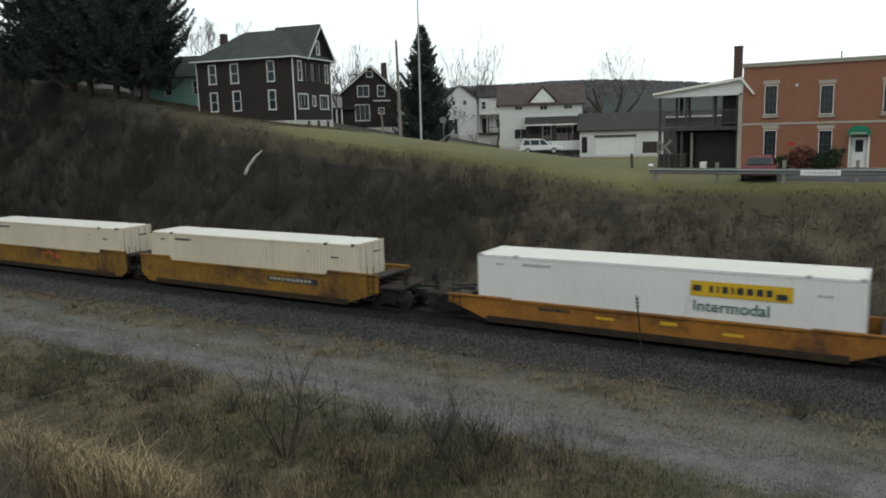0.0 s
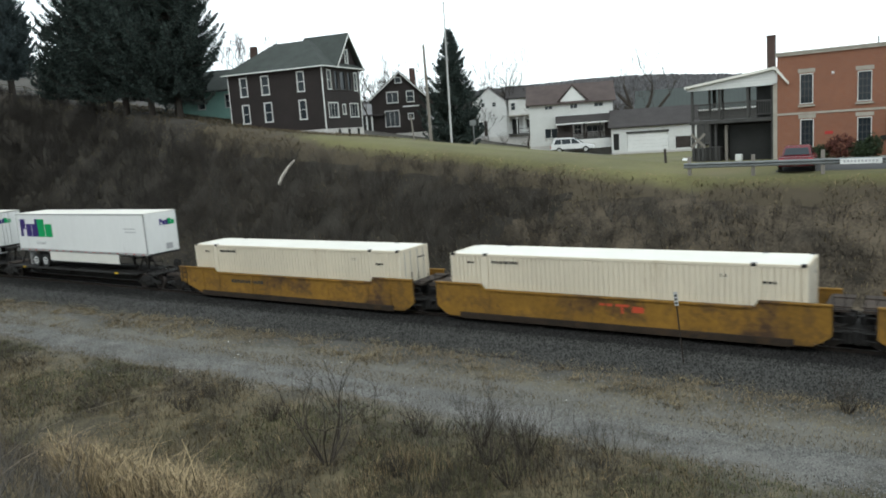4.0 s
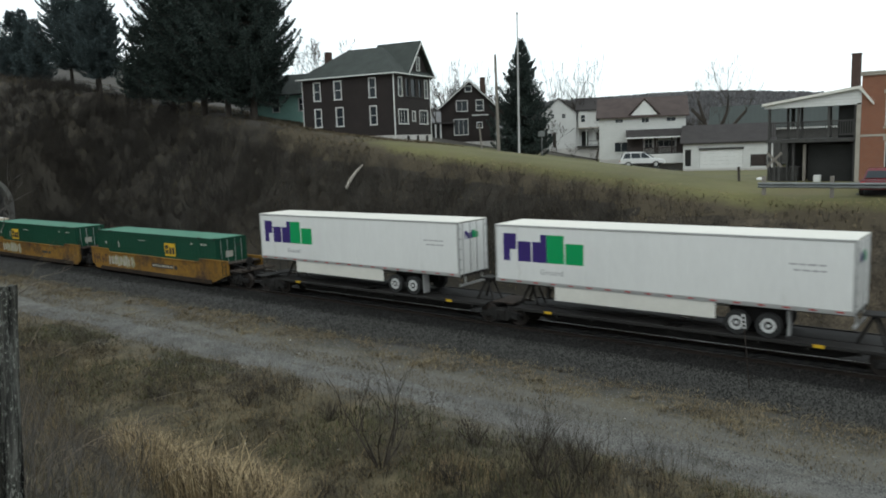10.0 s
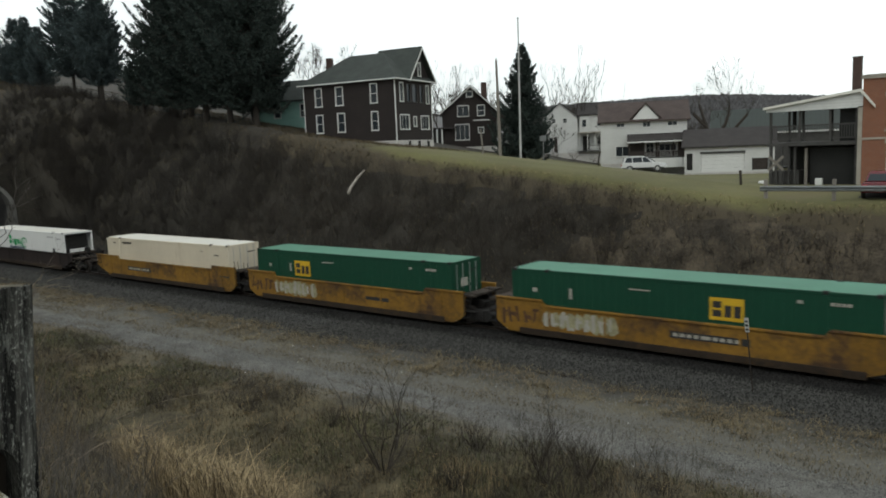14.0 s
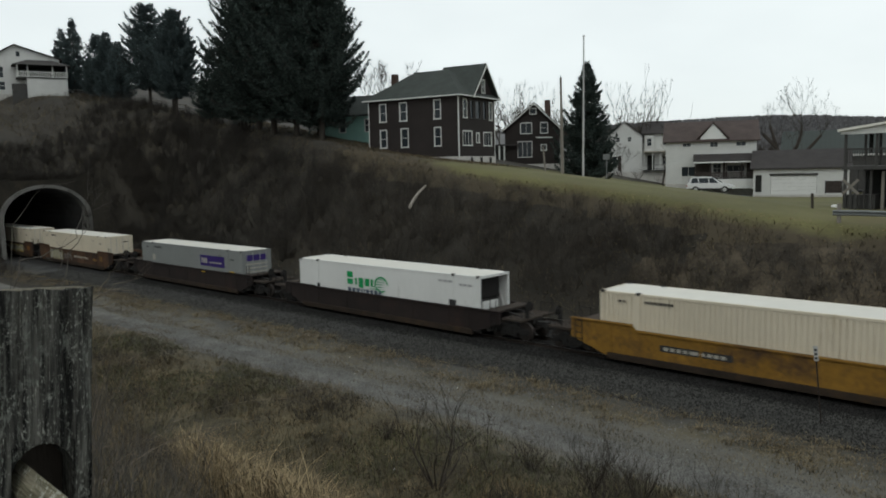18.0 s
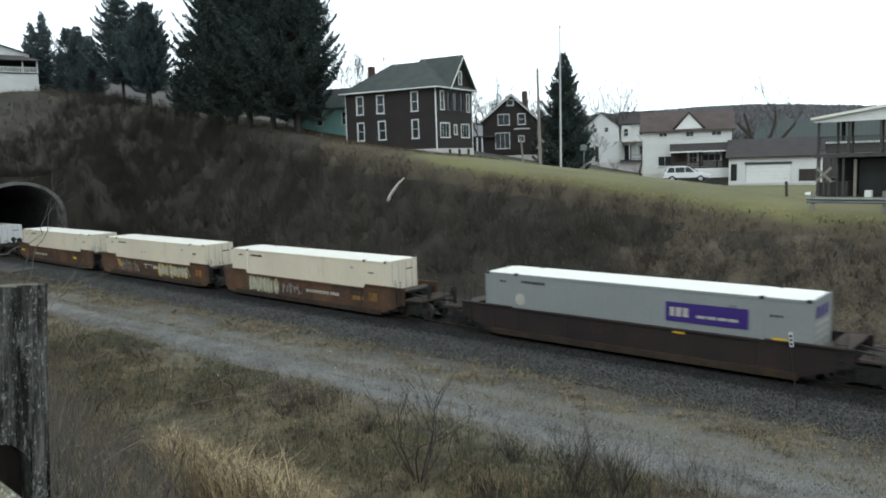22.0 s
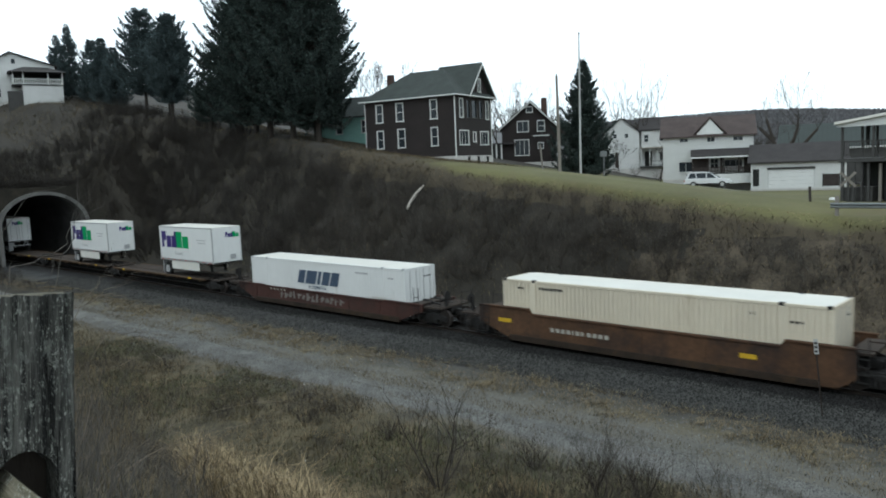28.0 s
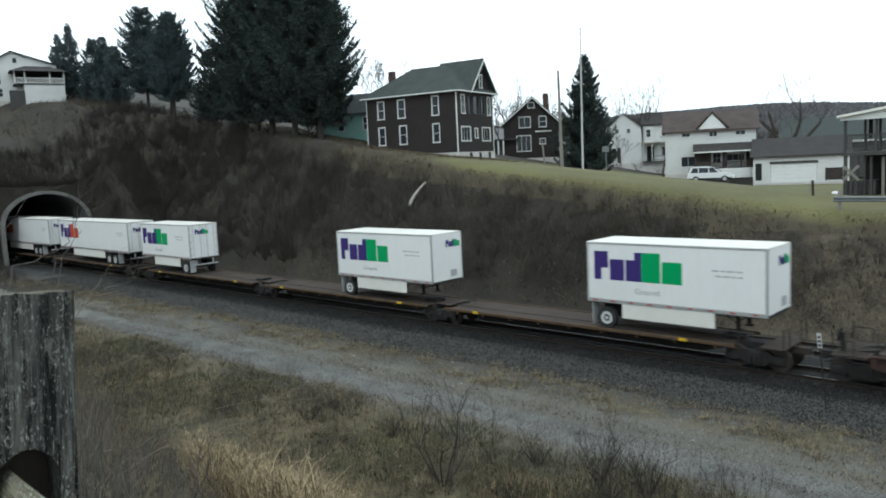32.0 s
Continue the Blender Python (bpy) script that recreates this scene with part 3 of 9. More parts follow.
def hill_face(x, y, rough):
    """The hillside over the tunnel."""
    h = 8.7 + 0.37 * (PORTAL_X - x) + 0.75 * np.clip(y - 38, 0, 60) + 0.25 * np.clip(28 - y, 0, 30) + 0.8 * rough
    return np.maximum(soft_min(plateau(x, y), h, 0.6), 8.6)


def land(x, y):
    x, y = np.asarray(x, float), np.asarray(y, float)
    rough = 0.6 * fbm(x, y, 5, 1) + 1.0 * fbm(x, y, 17, 3) + 0.5 * fbm(x * 0.6, y, 1.7, 11)
    town = plateau(x, y)
    bank = 1.2 * (y - 39.7) + rough * np.clip(y - 40.5, 0, 1)
    far_side = soft_min(town, np.maximum(bank, -0.35), 0.55)
    hill = hill_face(x, y, rough)
    spur = hill_face(PORTAL_X - 0.3, y, rough) - (0.85 + 2.5 * np.clip(42 - y, 0, 3)) * (x - PORTAL_X)
    far_side = np.maximum(far_side, np.where(y > 39.4, spur, -9))
    near = 7.62 - 0.72 * np.clip(y - 1.3, 0, 40)
    floor_ = 0.12 * fbm(x, y, 6, 4) * np.clip((30 - y) / 4, 0, 1) - 0.42
    near_side = np.maximum(near + 0.25 * rough * np.clip(y - 2, 0, 1), floor_)
    toe = np.clip(0.95 * (PORTAL_X + 1.2 + 1.5 * np.clip(28.8 - y, 0, 5) - x) + 0.6 * rough, -1, 9.3)
    near_side = np.maximum(near_side, np.where(y < BORE_Y - BORE_R - 0.6, toe, -1))
    open_ = np.where(y > 38.2, far_side, near_side)
    return np.where(x < PORTAL_X - 0.2, hill, open_)


def span(*rows):
    return np.unique(np.concatenate([np.arange(a, b, s) for a, b, s in rows]).round(3))


def build_ground():
    xs = span((-900, -160, 25), (-160, PORTAL_X - 0.4, 1.6), (PORTAL_X - 0.4, PORTAL_X + 0.01, 0.4), (PORTAL_X + 0.3, 20, 0.45), (20, 120, 3), (120, 900, 26))
    ys = span((-600, -10, 20), (-10, 14, 0.4), (14, 38, 0.6), (38, 62, 0.4), (62, 130, 1.6), (130, 1300, 16))
    gx, gy = np.meshgrid(xs, ys, indexing="ij")
    gz = land(gx, gy)
    verts = np.stack([gx, gy, gz], -1).reshape(-1, 3)
    ny = len(ys)
    i, j = np.meshgrid(np.arange(len(xs) - 1), np.arange(ny - 1), indexing="ij")
    a = (i * ny + j).ravel()
    faces = np.stack([a, a + ny, a + ny + 1, a + 1], 1)
    cx, cy = verts[faces].mean(1)[:, 0], verts[faces].mean(1)[:, 1]
    at_portal = (cx > PORTAL_X - 0.45) & (cx < PORTAL_X + 0.3) & (cy > BORE_Y - BORE_R - 0.3) & (cy < BORE_Y + BORE_R + 0.3)
    faces, cx, cy = faces[~at_portal], cx[~at_portal], cy[~at_portal]
    me = np_mesh("ground", verts, faces)
    for m in (M_GRASS, M_BRUSH, M_LAWN, M_HAZEHILL, M_EARTH, M_HILLGRASS):
        me.materials.append(m)
    wob = 2.5 * fbm(cx, cy, 7, 6)
    crest = (plateau(cx, cy) - land(cx, cy)) < 1.7
    slot = np.where(cy > 38.6, 1, 0)
    slot = np.where((cy > 39.2) & (cx > -24 + 5 * wob) & (cx < 60), 4, slot)
    slot = np.where((cy > 43) & crest & (cx > -58 + wob), 2, slot)
    slot = np.where(cx < PORTAL_X - 0.2, 1, slot)
    slot = np.where((cx < -101 + wob) & (cy > 14) & (cy < 70), 5, slot)
    slot = np.where((cx < -60 + wob) & (cx > PORTAL_X) & (cy > 47) & crest, 5, slot)
    slot = np.where((cx < -84) & (cy > 47) & (cy < 120), 5, slot)
    slot = np.where((cx < -64 + 3 * wob) & (cy < 29) & (cy > 12), 1, slot)
    slot = np.where((cy > 118) & (cx > -330), 3, slot)
    me.polygons.foreach_set("material_index", slot.astype(np.int32))
    me.polygons.foreach_set("use_smooth", np.ones(len(faces), bool))
    depth = plateau(gx, gy) - gz
    turf = me.attributes.new("turf", "FLOAT", "POINT")
    turf.data.foreach_set("value", np.clip(1.0 - (depth - 0.1) / 1.1 - 0.85 * np.clip((-gx - 40) / 11, 0, 1) * np.clip((62 - gy) / 6, 0, 1), 0, 1).ravel().astype(np.float32))
    return tagged(new("ground", me), "rough ground of dead grass, brushy cut slopes and lawn", "ground", kind="structure")


def strip(name, x0, x1, step, profile, material, label, category, wobble=0.0):
    """A long bed along the line with a cross profile of (y, z) and ragged outer edges."""
    xs = np.arange(x0, x1 + step, step)
    n = len(profile)
    verts = []
    for k, (y, z) in enumerate(profile):
        w = wobble * fbm(xs, xs * 0 + k * 40, 2.3, 5) if k in (0, n - 1) else 0
        verts.append(np.stack([xs, xs * 0 + y + w, xs * 0 + z + (0.03 * fbm(xs, xs * 0 + y * 3, 1.1, 8) if 0 < k < n - 1 else 0)], -1))
    verts = np.stack(verts, 1).reshape(-1, 3)
    i, j = np.meshgrid(np.arange(len(xs) - 1), np.arange(n - 1), indexing="ij")
    a = (i * n + j).ravel()
    me = np_mesh(name, verts, np.stack([a, a + n, a + n + 1, a + 1], 1))
    me.materials.append(material)
    return tagged(new(name, me), label, category, kind="structure")


def stones(x0, x1, y0, y1, count, size, zf):
    x, y = RNG.uniform(x0, x1, count), RNG.uniform(y0, y1, count)
    s = size * RNG.uniform(0.5, 1.3, count)
    c = np.stack([x, y, zf(x, y) + s * 0.3], -1)
    shape = np.array([(1, 0, -0.4), (-0.5, 0.87, -0.4), (-0.5, -0.87, -0.4), (0.1, 0.1, 0.8)])
    a = RNG.uniform(0, 6.28, count)
    rot = np.stack([np.cos(a), -np.sin(a), np.sin(a), np.cos(a)], -1).reshape(-1, 2, 2)
    v = np.repeat(shape[None], count, 0) * RNG.uniform(0.7, 1.3, (count, 4, 3))
    v[:, :, :2] = np.einsum("nij,nkj->nki", rot, v[:, :, :2])
    verts = (c[:, None] + v * s[:, None, None]).reshape(-1, 3)
    base = (np.arange(count) * 4)[:, None]
    f = np.concatenate([base + np.array(t) for t in ((0, 1, 3), (1, 2, 3), (2, 0, 3))])
    return verts, f


ground = build_ground()
ROAD = [(19.5, -0.62), (20.5, -0.4), (21.0, -0.36), (21.55, -0.31), (22.1, -0.35), (22.6, -0.39), (23.6, -0.62)]
strip("road", -120, 130, 0.5, ROAD, M_ROAD, "pale grey gravel service road along the railway", "road", 0.5)
BED = [(26.1, -0.55), (27.3, -0.36), (29.2, -0.26), (30.1, -0.24), (30.7, -0.2), (31.1, -0.178), (33.8, -0.178), (34.5, -0.28), (35.1, -0.178), (38.0, -0.178), (39.3, -0.55)]
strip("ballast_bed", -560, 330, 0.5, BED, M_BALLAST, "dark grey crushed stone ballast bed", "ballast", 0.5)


def bed_z(x, y):
    return np.interp(y, [p[0] for p in BED], [p[1] for p in BED])


v_, f_ = join([stones(-80, 8, 26.6, 30.0, 50000, 0.05, bed_z), stones(-30, 8, 26.4, 30.0, 50000, 0.045, bed_z)])
stuff("ballast_stones", v_, f_, M_STONE, "loose grey ballast stones beside the track", "stones")
# stones in the band coloured as shaded by the train
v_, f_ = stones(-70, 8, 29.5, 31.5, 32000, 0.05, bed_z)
stuff("ballast_stones", v_, f_, M_STONESHADE, "ballast stones along the rails, darkened for the train's shade and oil", "stones")


def build_track(name, y, label):
    track = thing(name, pose(0, y, 0), label, "railway track", kind="structure")
    for side in (-1, 1):
        bm = bmesh.new()
        y0 = side * 0.755
        outline = [(y0 - 0.07, -0.165), (y0 + 0.07, -0.165), (y0 + 0.07, -0.15), (y0 + 0.012, -0.13), (y0 + 0.012, -0.045), (y0 + 0.036, -0.035),
                   (y0 + 0.036, -0.012), (y0 - 0.036, -0.012), (y0 - 0.036, -0.035), (y0 - 0.012, -0.045), (y0 - 0.012, -0.13), (y0 - 0.07, -0.15)]
        prism(bm, outline, 0, -560, 330)
        rail = part("rail", bm, M_STEEL, track, "rusty steel rail with a polished head")
        part("rail_head", boxes((-560, 330, y0 - 0.035, y0 + 0.035, -0.0115, 0.0)), M_RAILTOP, rail)
    return track


track_near = build_track("track_near", TRACK_Y, "near railway track on wooden sleepers")
track_far = build_track("track_far", TRACK2_Y, "far railway track on wooden sleepers")


# ---- tunnel ----
def arch(r, spring, base, n=18, squash=0.78):
    """Half-outline of a wide arch from the left foot over the crown to the right foot, as (y, z) about the bore's middle."""
    pts = [(-r, base)]
    for k in range(n + 1):
        a = math.pi - math.pi * k / n
        pts.append((r * math.cos(a), spring + r * squash * math.sin(a)))
    return pts + [(r, base)]


def build_tunnel():
    t = thing("tunnel", pose(PORTAL_X, BORE_Y, 0), "concrete arched double-track railway tunnel portal in the hillside", "tunnel", kind="structure")
    spring, base = 4.1, -0.6
    inner, outer = arch(BORE_R, spring, base), arch(BORE_R + 0.48, spring, base)
    bm = bmesh.new()
    n = len(inner)
    rings = [[bm.verts.new((x, y, z)) for y, z in pts] for x, pts in ((-1.0, inner), (0.55, inner), (0.55, outer), (-1.0, outer))]
    for a, b in zip(rings, rings[1:]):
        for i in range(n - 1):
            bm.faces.new((a[i], a[i + 1], b[i + 1], b[i]))
    bmesh.ops.recalc_face_normals(bm, faces=bm.faces)
    part("portal_ring", bm, M_CONC, t, "pale weathered concrete arch ring")
    bm = bmesh.new()
    lining = [[bm.verts.new((x, y, z)) for y, z in arch(BORE_R + 0.05, spring, base)] for x in (-0.95, -30, -90, -250, -470)]
    for a, b in zip(lining, lining[1:]):
        for i in range(n - 1):
            bm.faces.new((a[i], b[i], b[i + 1], a[i + 1]))
    end = bm.faces.new(lining[-1])
    part("bore_lining", bm, M_SOOT, t, "soot-black tunnel lining")
    # headwall with the arch cut through it
    bm = bmesh.new()
    w, top = BORE_R + 1.3, 8.72
    face = arch(BORE_R + 0.4, spring, base)
    for x in (-0.55, 0.12):
        ring = [bm.verts.new((x, y, z)) for y, z in face]
        crown = lambda q: top + min(0.75, 0.7 * max(0.0, q - 3.7))
        up = [bm.verts.new((x, y, crown(y))) for y, z in face]
        for i in range(1, n - 2):
            bm.faces.new((ring[i], ring[i + 1], up[i + 1], up[i]))
        for s, k in ((-1, 1), (1, n - 2)):
            a = [bm.verts.new((x, s * w, z)) for z in (base, crown(s * w))]
            b = [bm.verts.new((x, face[k][0], z)) for z in (base, crown(face[k][0]))]
            bm.faces.new((a[0], b[0], b[1], a[1]))
    part("headwall", bm, M_BRUSH, t, "dark earth-stained headwall")
    return t


build_tunnel()


# ---- the train ----
LOAD_Z = 0.36            # container floor above the rail
BOX_L, BOX_W, BOX_H = 16.15, 2.59, 2.89
TRAIN = []               # (thing, place along the line at the start)
WHEELSETS = []
CACHE = {}


def travel(t):
    """Metres that the train has run since the start."""
    return 9.767 * t + 0.01397 * t * t


def rolling(name, c, label, category, group=""):
    ob = thing(name, pose(c, TRACK_Y, 0), label, category, group)
    TRAIN.append((ob, c))
    return ob


def cached(key, make):
    if key not in CACHE:
        CACHE[key] = make()
    return CACHE[key]


def mesh_of(bm, material, name):
    me = bpy.data.meshes.new(name)
    bm.to_mesh(me)
    bm.free()
    me.materials.append(material)
    return me


def wheelset_mesh():
    bm = bmesh.new()
    rod(bm, (0, -1.05, 0), (0, 1.05, 0), 0.085, 10)
    for s in (-1, 1):
        rod(bm, (0, s * 0.69, 0), (0, s * 0.82, 0), 0.4826, 28)
        rod(bm, (0, s * 0.66, 0), (0, s * 0.69, 0), 0.508, 28)
        rod(bm, (0, s * 0.82, 0), (0, s * 0.86, 0), 0.15, 12)
        for k in range(3):
            a = 2 * math.pi * k / 3
            box(bm, 0.27 * math.cos(a) - 0.05, 0.27 * math.cos(a) + 0.05, s * 0.82, s * 0.835, 0.27 * math.sin(a) - 0.05, 0.27 * math.sin(a) + 0.05)
    return mesh_of(bm, M_TREAD, "wheelset")


def truck_frame_mesh():
    bm = bmesh.new()
    for s in (-1, 1):
        outline = [(-1.2, 0.36), (-1.2, 0.62), (-0.75, 0.7), (-0.5, 0.86), (0.5, 0.86), (0.75, 0.7), (1.2, 0.62), (1.2, 0.36), (0.95, 0.34), (0.62, 0.46), (0.42, 0.24),
                   (-0.42, 0.24), (-0.62, 0.46), (-0.95, 0.34)]
        prism(bm, outline, 1, s * 1.0 - 0.09, s * 1.0 + 0.09)
        for x in (-0.9, 0.9):
            box(bm, x - 0.17, x + 0.17, s * 1.0 - 0.14, s * 1.0 + 0.14, 0.36, 0.62, 0.03)
        for x in (-0.22, 0, 0.22):
            rod(bm, (x, s * 1.1, 0.3), (x, s * 1.1, 0.7), 0.075, 8)
    box(bm, -0.28, 0.28, -1.15, 1.15, 0.52, 0.8, 0.04)
    return mesh_of(bm, M_BLACK, "side_frame")


def truck(parent, x):
    frame_ = share("truck", cached("truck", truck_frame_mesh), parent, pose(x, 0, 0))
    for dx in (-0.9, 0.9):
        ws = share("wheelset", cached("wheelset", wheelset_mesh), frame_, pose(dx, 0, 0.4826))
        WHEELSETS.append((ws, dx))


def well_side_mesh(front, rear, side, mid, end):
    """Both deep side sills of a well: raised ends over the bulkheads, bevelled bottom corners, a top chord and a bottom chord."""
    bm = bmesh.new()
    x0, x1 = -8.85, 8.85
    e0, e1 = (-9.6 if rear else -8.95), (9.6 if front else 8.95)
    tail = [(e0, 0.86), (x0 + 0.55, 0.42), (x0 + 1.35, 0.13)] if rear else [(e0, 0.6), (x0 + 0.3, 0.3), (x0 + 0.6, 0.13)]
    nose = [(x1 - 1.35, 0.13), (x1 - 0.55, 0.42), (e1, 0.86)] if front else [(x1 - 0.6, 0.13), (x1 - 0.3, 0.3), (e1, 0.6)]
    outline = [(e0, end), (-6.3, end), (-6.1, mid), (6.1, mid), (6.3, end), (e1, end)] + nose[::-1] + tail[::-1]
    for s in (side,):
        prism(bm, outline, 1, s * 1.40, s * 1.46)
        box(bm, -6.1, 6.1, s * 1.36, s * 1.53, mid - 0.07, mid + 0.03, 0.015)
        box(bm, e0, -6.3, s * 1.36, s * 1.53, end - 0.05, end + 0.04, 0.015)
        box(bm, 6.3, e1, s * 1.36, s * 1.53, end - 0.05, end + 0.04, 0.015)
        for x in (-7.4, -5.9, -3.0, 0.0, 3.0, 5.9, 7.4):
            box(bm, x - 0.05, x + 0.05, s * 1.45, s * 1.485, 0.37, mid - 0.07)
    return bm


def end_platform(car, s, coupler, mid):
    """The deck over a truck with its bulkhead braces, walkway, brake stand, grab irons and drawgear."""
    x = lambda v: s * v
    def b3(bm, a, b, *r):
        box(bm, min(x(a), x(b)), max(x(a), x(b)), *r)
    bm = bmesh.new()
    b3(bm, 8.75, 11.0 if coupler else 9.55, -0.45, 0.45, 0.86, 1.14)
    for y in (-1, 1):
        prism(bm, [(x(8.75), 1.05), (x(8.75), 1.45), (x(10.6 if coupler else 9.6), 1.16), (x(10.6 if coupler else 9.6), 1.02)], 1, y * 0.45 - 0.06, y * 0.45 + 0.06)
    part("centre_sill", bm, M_BLACK, car)
    bm = bmesh.new()
    if coupler:
        b3(bm, 9.7, 9.76, -1.45, 1.45, 1.12, 1.22)
        b3(bm, 10.93, 11.0, -1.45, 1.45, 1.12, 1.22)
        b3(bm, 9.7, 11.0, -1.45, -1.38, 1.12, 1.22)
        b3(bm, 9.7, 11.0, 1.38, 1.45, 1.12, 1.22)
        deck = part("end_walkway", bm, M_DECK, car, "slatted rusty end walkway")
        for k in range(9):
            share("slat", cached("slat", lambda: mesh_of(boxes((-0.04, 0.04, -1.37, 1.37, 1.17, 1.2)), M_DECK, "slat")), deck, pose(x(9.82 + k * 0.135), 0, 0))
        bm = bmesh.new()
        rows = []
        for y in (-1.35, 1.35):
            rows += [((x(10.95), y, 1.2), (x(10.95), y, 2.0), 0.022), ((x(10.2), y, 1.2), (x(10.2), y, 1.75), 0.022), ((x(10.2), y, 1.75), (x(10.95), y, 1.75), 0.02)]
        for k in range(4):
            rows.append(((x(10.55), -1.5, 0.35 + 0.26 * k), (x(10.95), -1.5, 0.35 + 0.26 * k), 0.018))
        for xx in (10.55, 10.95):
            rows.append(((x(xx), -1.5, 0.3), (x(xx), -1.5, 1.2), 0.02))
        for row in rows:
            part("grab_iron", rods([row]), M_BLACK, car)
        bm = bmesh.new()
        box(bm, min(x(10.7), x(10.85)), max(x(10.7), x(10.85)), -0.75, -0.6, 1.2, 1.95)
        rod(bm, (x(10.86), -0.68, 1.85), (x(10.92), -0.68, 1.85), 0.26, 16)
        part("brake_stand", bm, M_BLACK, car)
        bm = bmesh.new()
        b3(bm, 10.9, 11.55, -0.14, 0.14, 0.72, 0.98)
        b3(bm, 11.45, 11.72, -0.2, 0.2, 0.66, 1.0)
        part("coupler", bm, M_BLACK, car)
        part("air_hose", rods([((x(11.0), 0.4, 0.85), (x(11.3), 0.36, 0.55), 0.025), ((x(11.3), 0.36, 0.55), (x(11.68), 0.1, 0.45), 0.025)]), M_BLACK, car)
    else:
        for y in (-1.0, 0.55):
            bm = bmesh.new()
            b3(bm, 8.8, 9.5, y, y + 0.5, mid + 0.083, mid + 0.13)
            part("step_plate", bm, M_DECK, car, "rusty step plate between the units")
    rungs = [((x(8.95), -1.5, 0.5 + 0.3 * k), (x(9.35), -1.5, 0.5 + 0.3 * k), 0.02) for k in range(5)]
    part("ladder", rods(rungs + [((x(q), -1.5, 0.42), (x(q), -1.5, 2.25), 0.022) for q in (8.95, 9.35)]), M_BLACK, car, "black end ladder")
    part("end_plate", boxes((min(x(8.78), x(9.5)), max(x(8.78), x(9.5)), -1.34, 1.34, 0.72, 0.8)), M_BLACK, car)
    part("bulkhead_brace", boxes((min(x(8.6), x(9.45)), max(x(8.6), x(9.45)), -1.34, 1.34, mid - 0.02, mid + 0.08)), M_DECK, car)


def lettering(parent, rows, material, face_y=-1.466, name="lettering", label=""):
    """Painted bars on the near side: (x0, x1, z0, z1)."""
    bm = bmesh.new()
    up = 0.22 if face_y < -1.4 and parent.get("deep") else 0.0
    for x0, x1, z0, z1 in rows:
        box(bm, x0, x1, face_y - 0.006, face_y, z0 + up, z1 + up)
    return part(name, bm, material, parent, label)


def bars(x0, z0, h, widths, gap):
    out, x = [], x0
    for w in widths:
        out.append((x, x + w, z0, z0 + h))
        x += w + gap
    return out


def scrawl(parent, x0, x1, z0, z1, material, seed, name="graffiti", count=9, y=-1.467):
    """Sprayed strokes: slanted bars of uneven height."""
    rng = random.Random(seed)
    bm = bmesh.new()
    z0, z1 = (z0 + 0.12, z1 + 0.26) if parent.get("deep") else (z0, z1)
    step = (x1 - x0) / count
    for k in range(count):
        x = x0 + k * step
        a, b = z0 + rng.uniform(0, 0.25) * (z1 - z0), z1 - rng.uniform(0, 0.3) * (z1 - z0)
        w, lean = step * rng.uniform(0.25, 0.5), step * rng.uniform(-0.3, 0.35)
        prism(bm, [(x, a), (x + w, a), (x + w + lean, b), (x + lean, b)], 1, y - 0.005, y)
        if rng.random() < 0.75:
            m = rng.uniform(a, b - 0.1)
            prism(bm, [(x, m), (x + step * 0.85, m + rng.uniform(-0.1, 0.1)), (x + step * 0.85, m + 0.14), (x, m + 0.13)], 1, y - 0.004, y)
    if material is not M_FADED and count > 5:
        fill = bmesh.new()
        for k in range(count):
            cx, cz, rz = x0 + (k + 0.45) * step, (z0 + z1) / 2, (z1 - z0) * rng.uniform(0.42, 0.6)
            prism(fill, [(cx + step * 0.72 * math.cos(q * 0.785 + 0.3) * rng.uniform(0.8, 1.15), cz + rz * math.sin(q * 0.785 + 0.3) * rng.uniform(0.85, 1.1)) for q in range(8)], 1, y - 0.002 - 0.0001 * k, y + 0.001)
        part("graffiti_fill", fill, M_TAGFILL, parent, "pale sprayed cloud behind the strokes")["kind"] = "stuff"
    ob = part(name, bm, material, parent, "sprayed graffiti strokes")
    ob["kind"] = "stuff"
    return ob


def well_car(c, paint, label, front=True, rear=True, trucks=(True, True), group="", mid=1.54, end=1.78):
    car = rolling("well_car", c, label, "rail wagon", group)
    car["deep"] = mid > 1.4
    for s in (-1, 1):
        sill = share("side_sill", cached(("sill", front, rear, paint.name, s, mid), lambda: mesh_of(well_side_mesh(front, rear, s, mid, end), paint, "side_sill")), car, pose(0, 0, 0))
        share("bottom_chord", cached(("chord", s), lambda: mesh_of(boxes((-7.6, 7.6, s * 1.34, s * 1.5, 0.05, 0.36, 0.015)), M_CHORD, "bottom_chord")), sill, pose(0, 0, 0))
    beam = cached("beam", lambda: mesh_of(boxes((-0.3, 0.3, -1.4, 1.4, 0.2, 0.34)), M_BLACK, "floor_beam"))
    for x in (-7.9, -4.0, 0, 4.0, 7.9):
        share("floor_beam", beam, car, pose(x, 0, 0))
    for x in (-8.65, 8.65):
        share("bulkhead", cached(("bulkhead", mid), lambda: mesh_of(boxes((-0.1, 0.1, -1.38, 1.38, 0.35, mid + 0.02)), M_BLACK, "bulkhead")), car, pose(x, 0, 0))
    end_platform(car, 1, front, mid)
    end_platform(car, -1, rear, mid)
    if trucks[0]:
        truck(car, 9.85 if front else 9.66)
    if trucks[1]:
        truck(car, -9.85 if rear else -9.66)
    return car


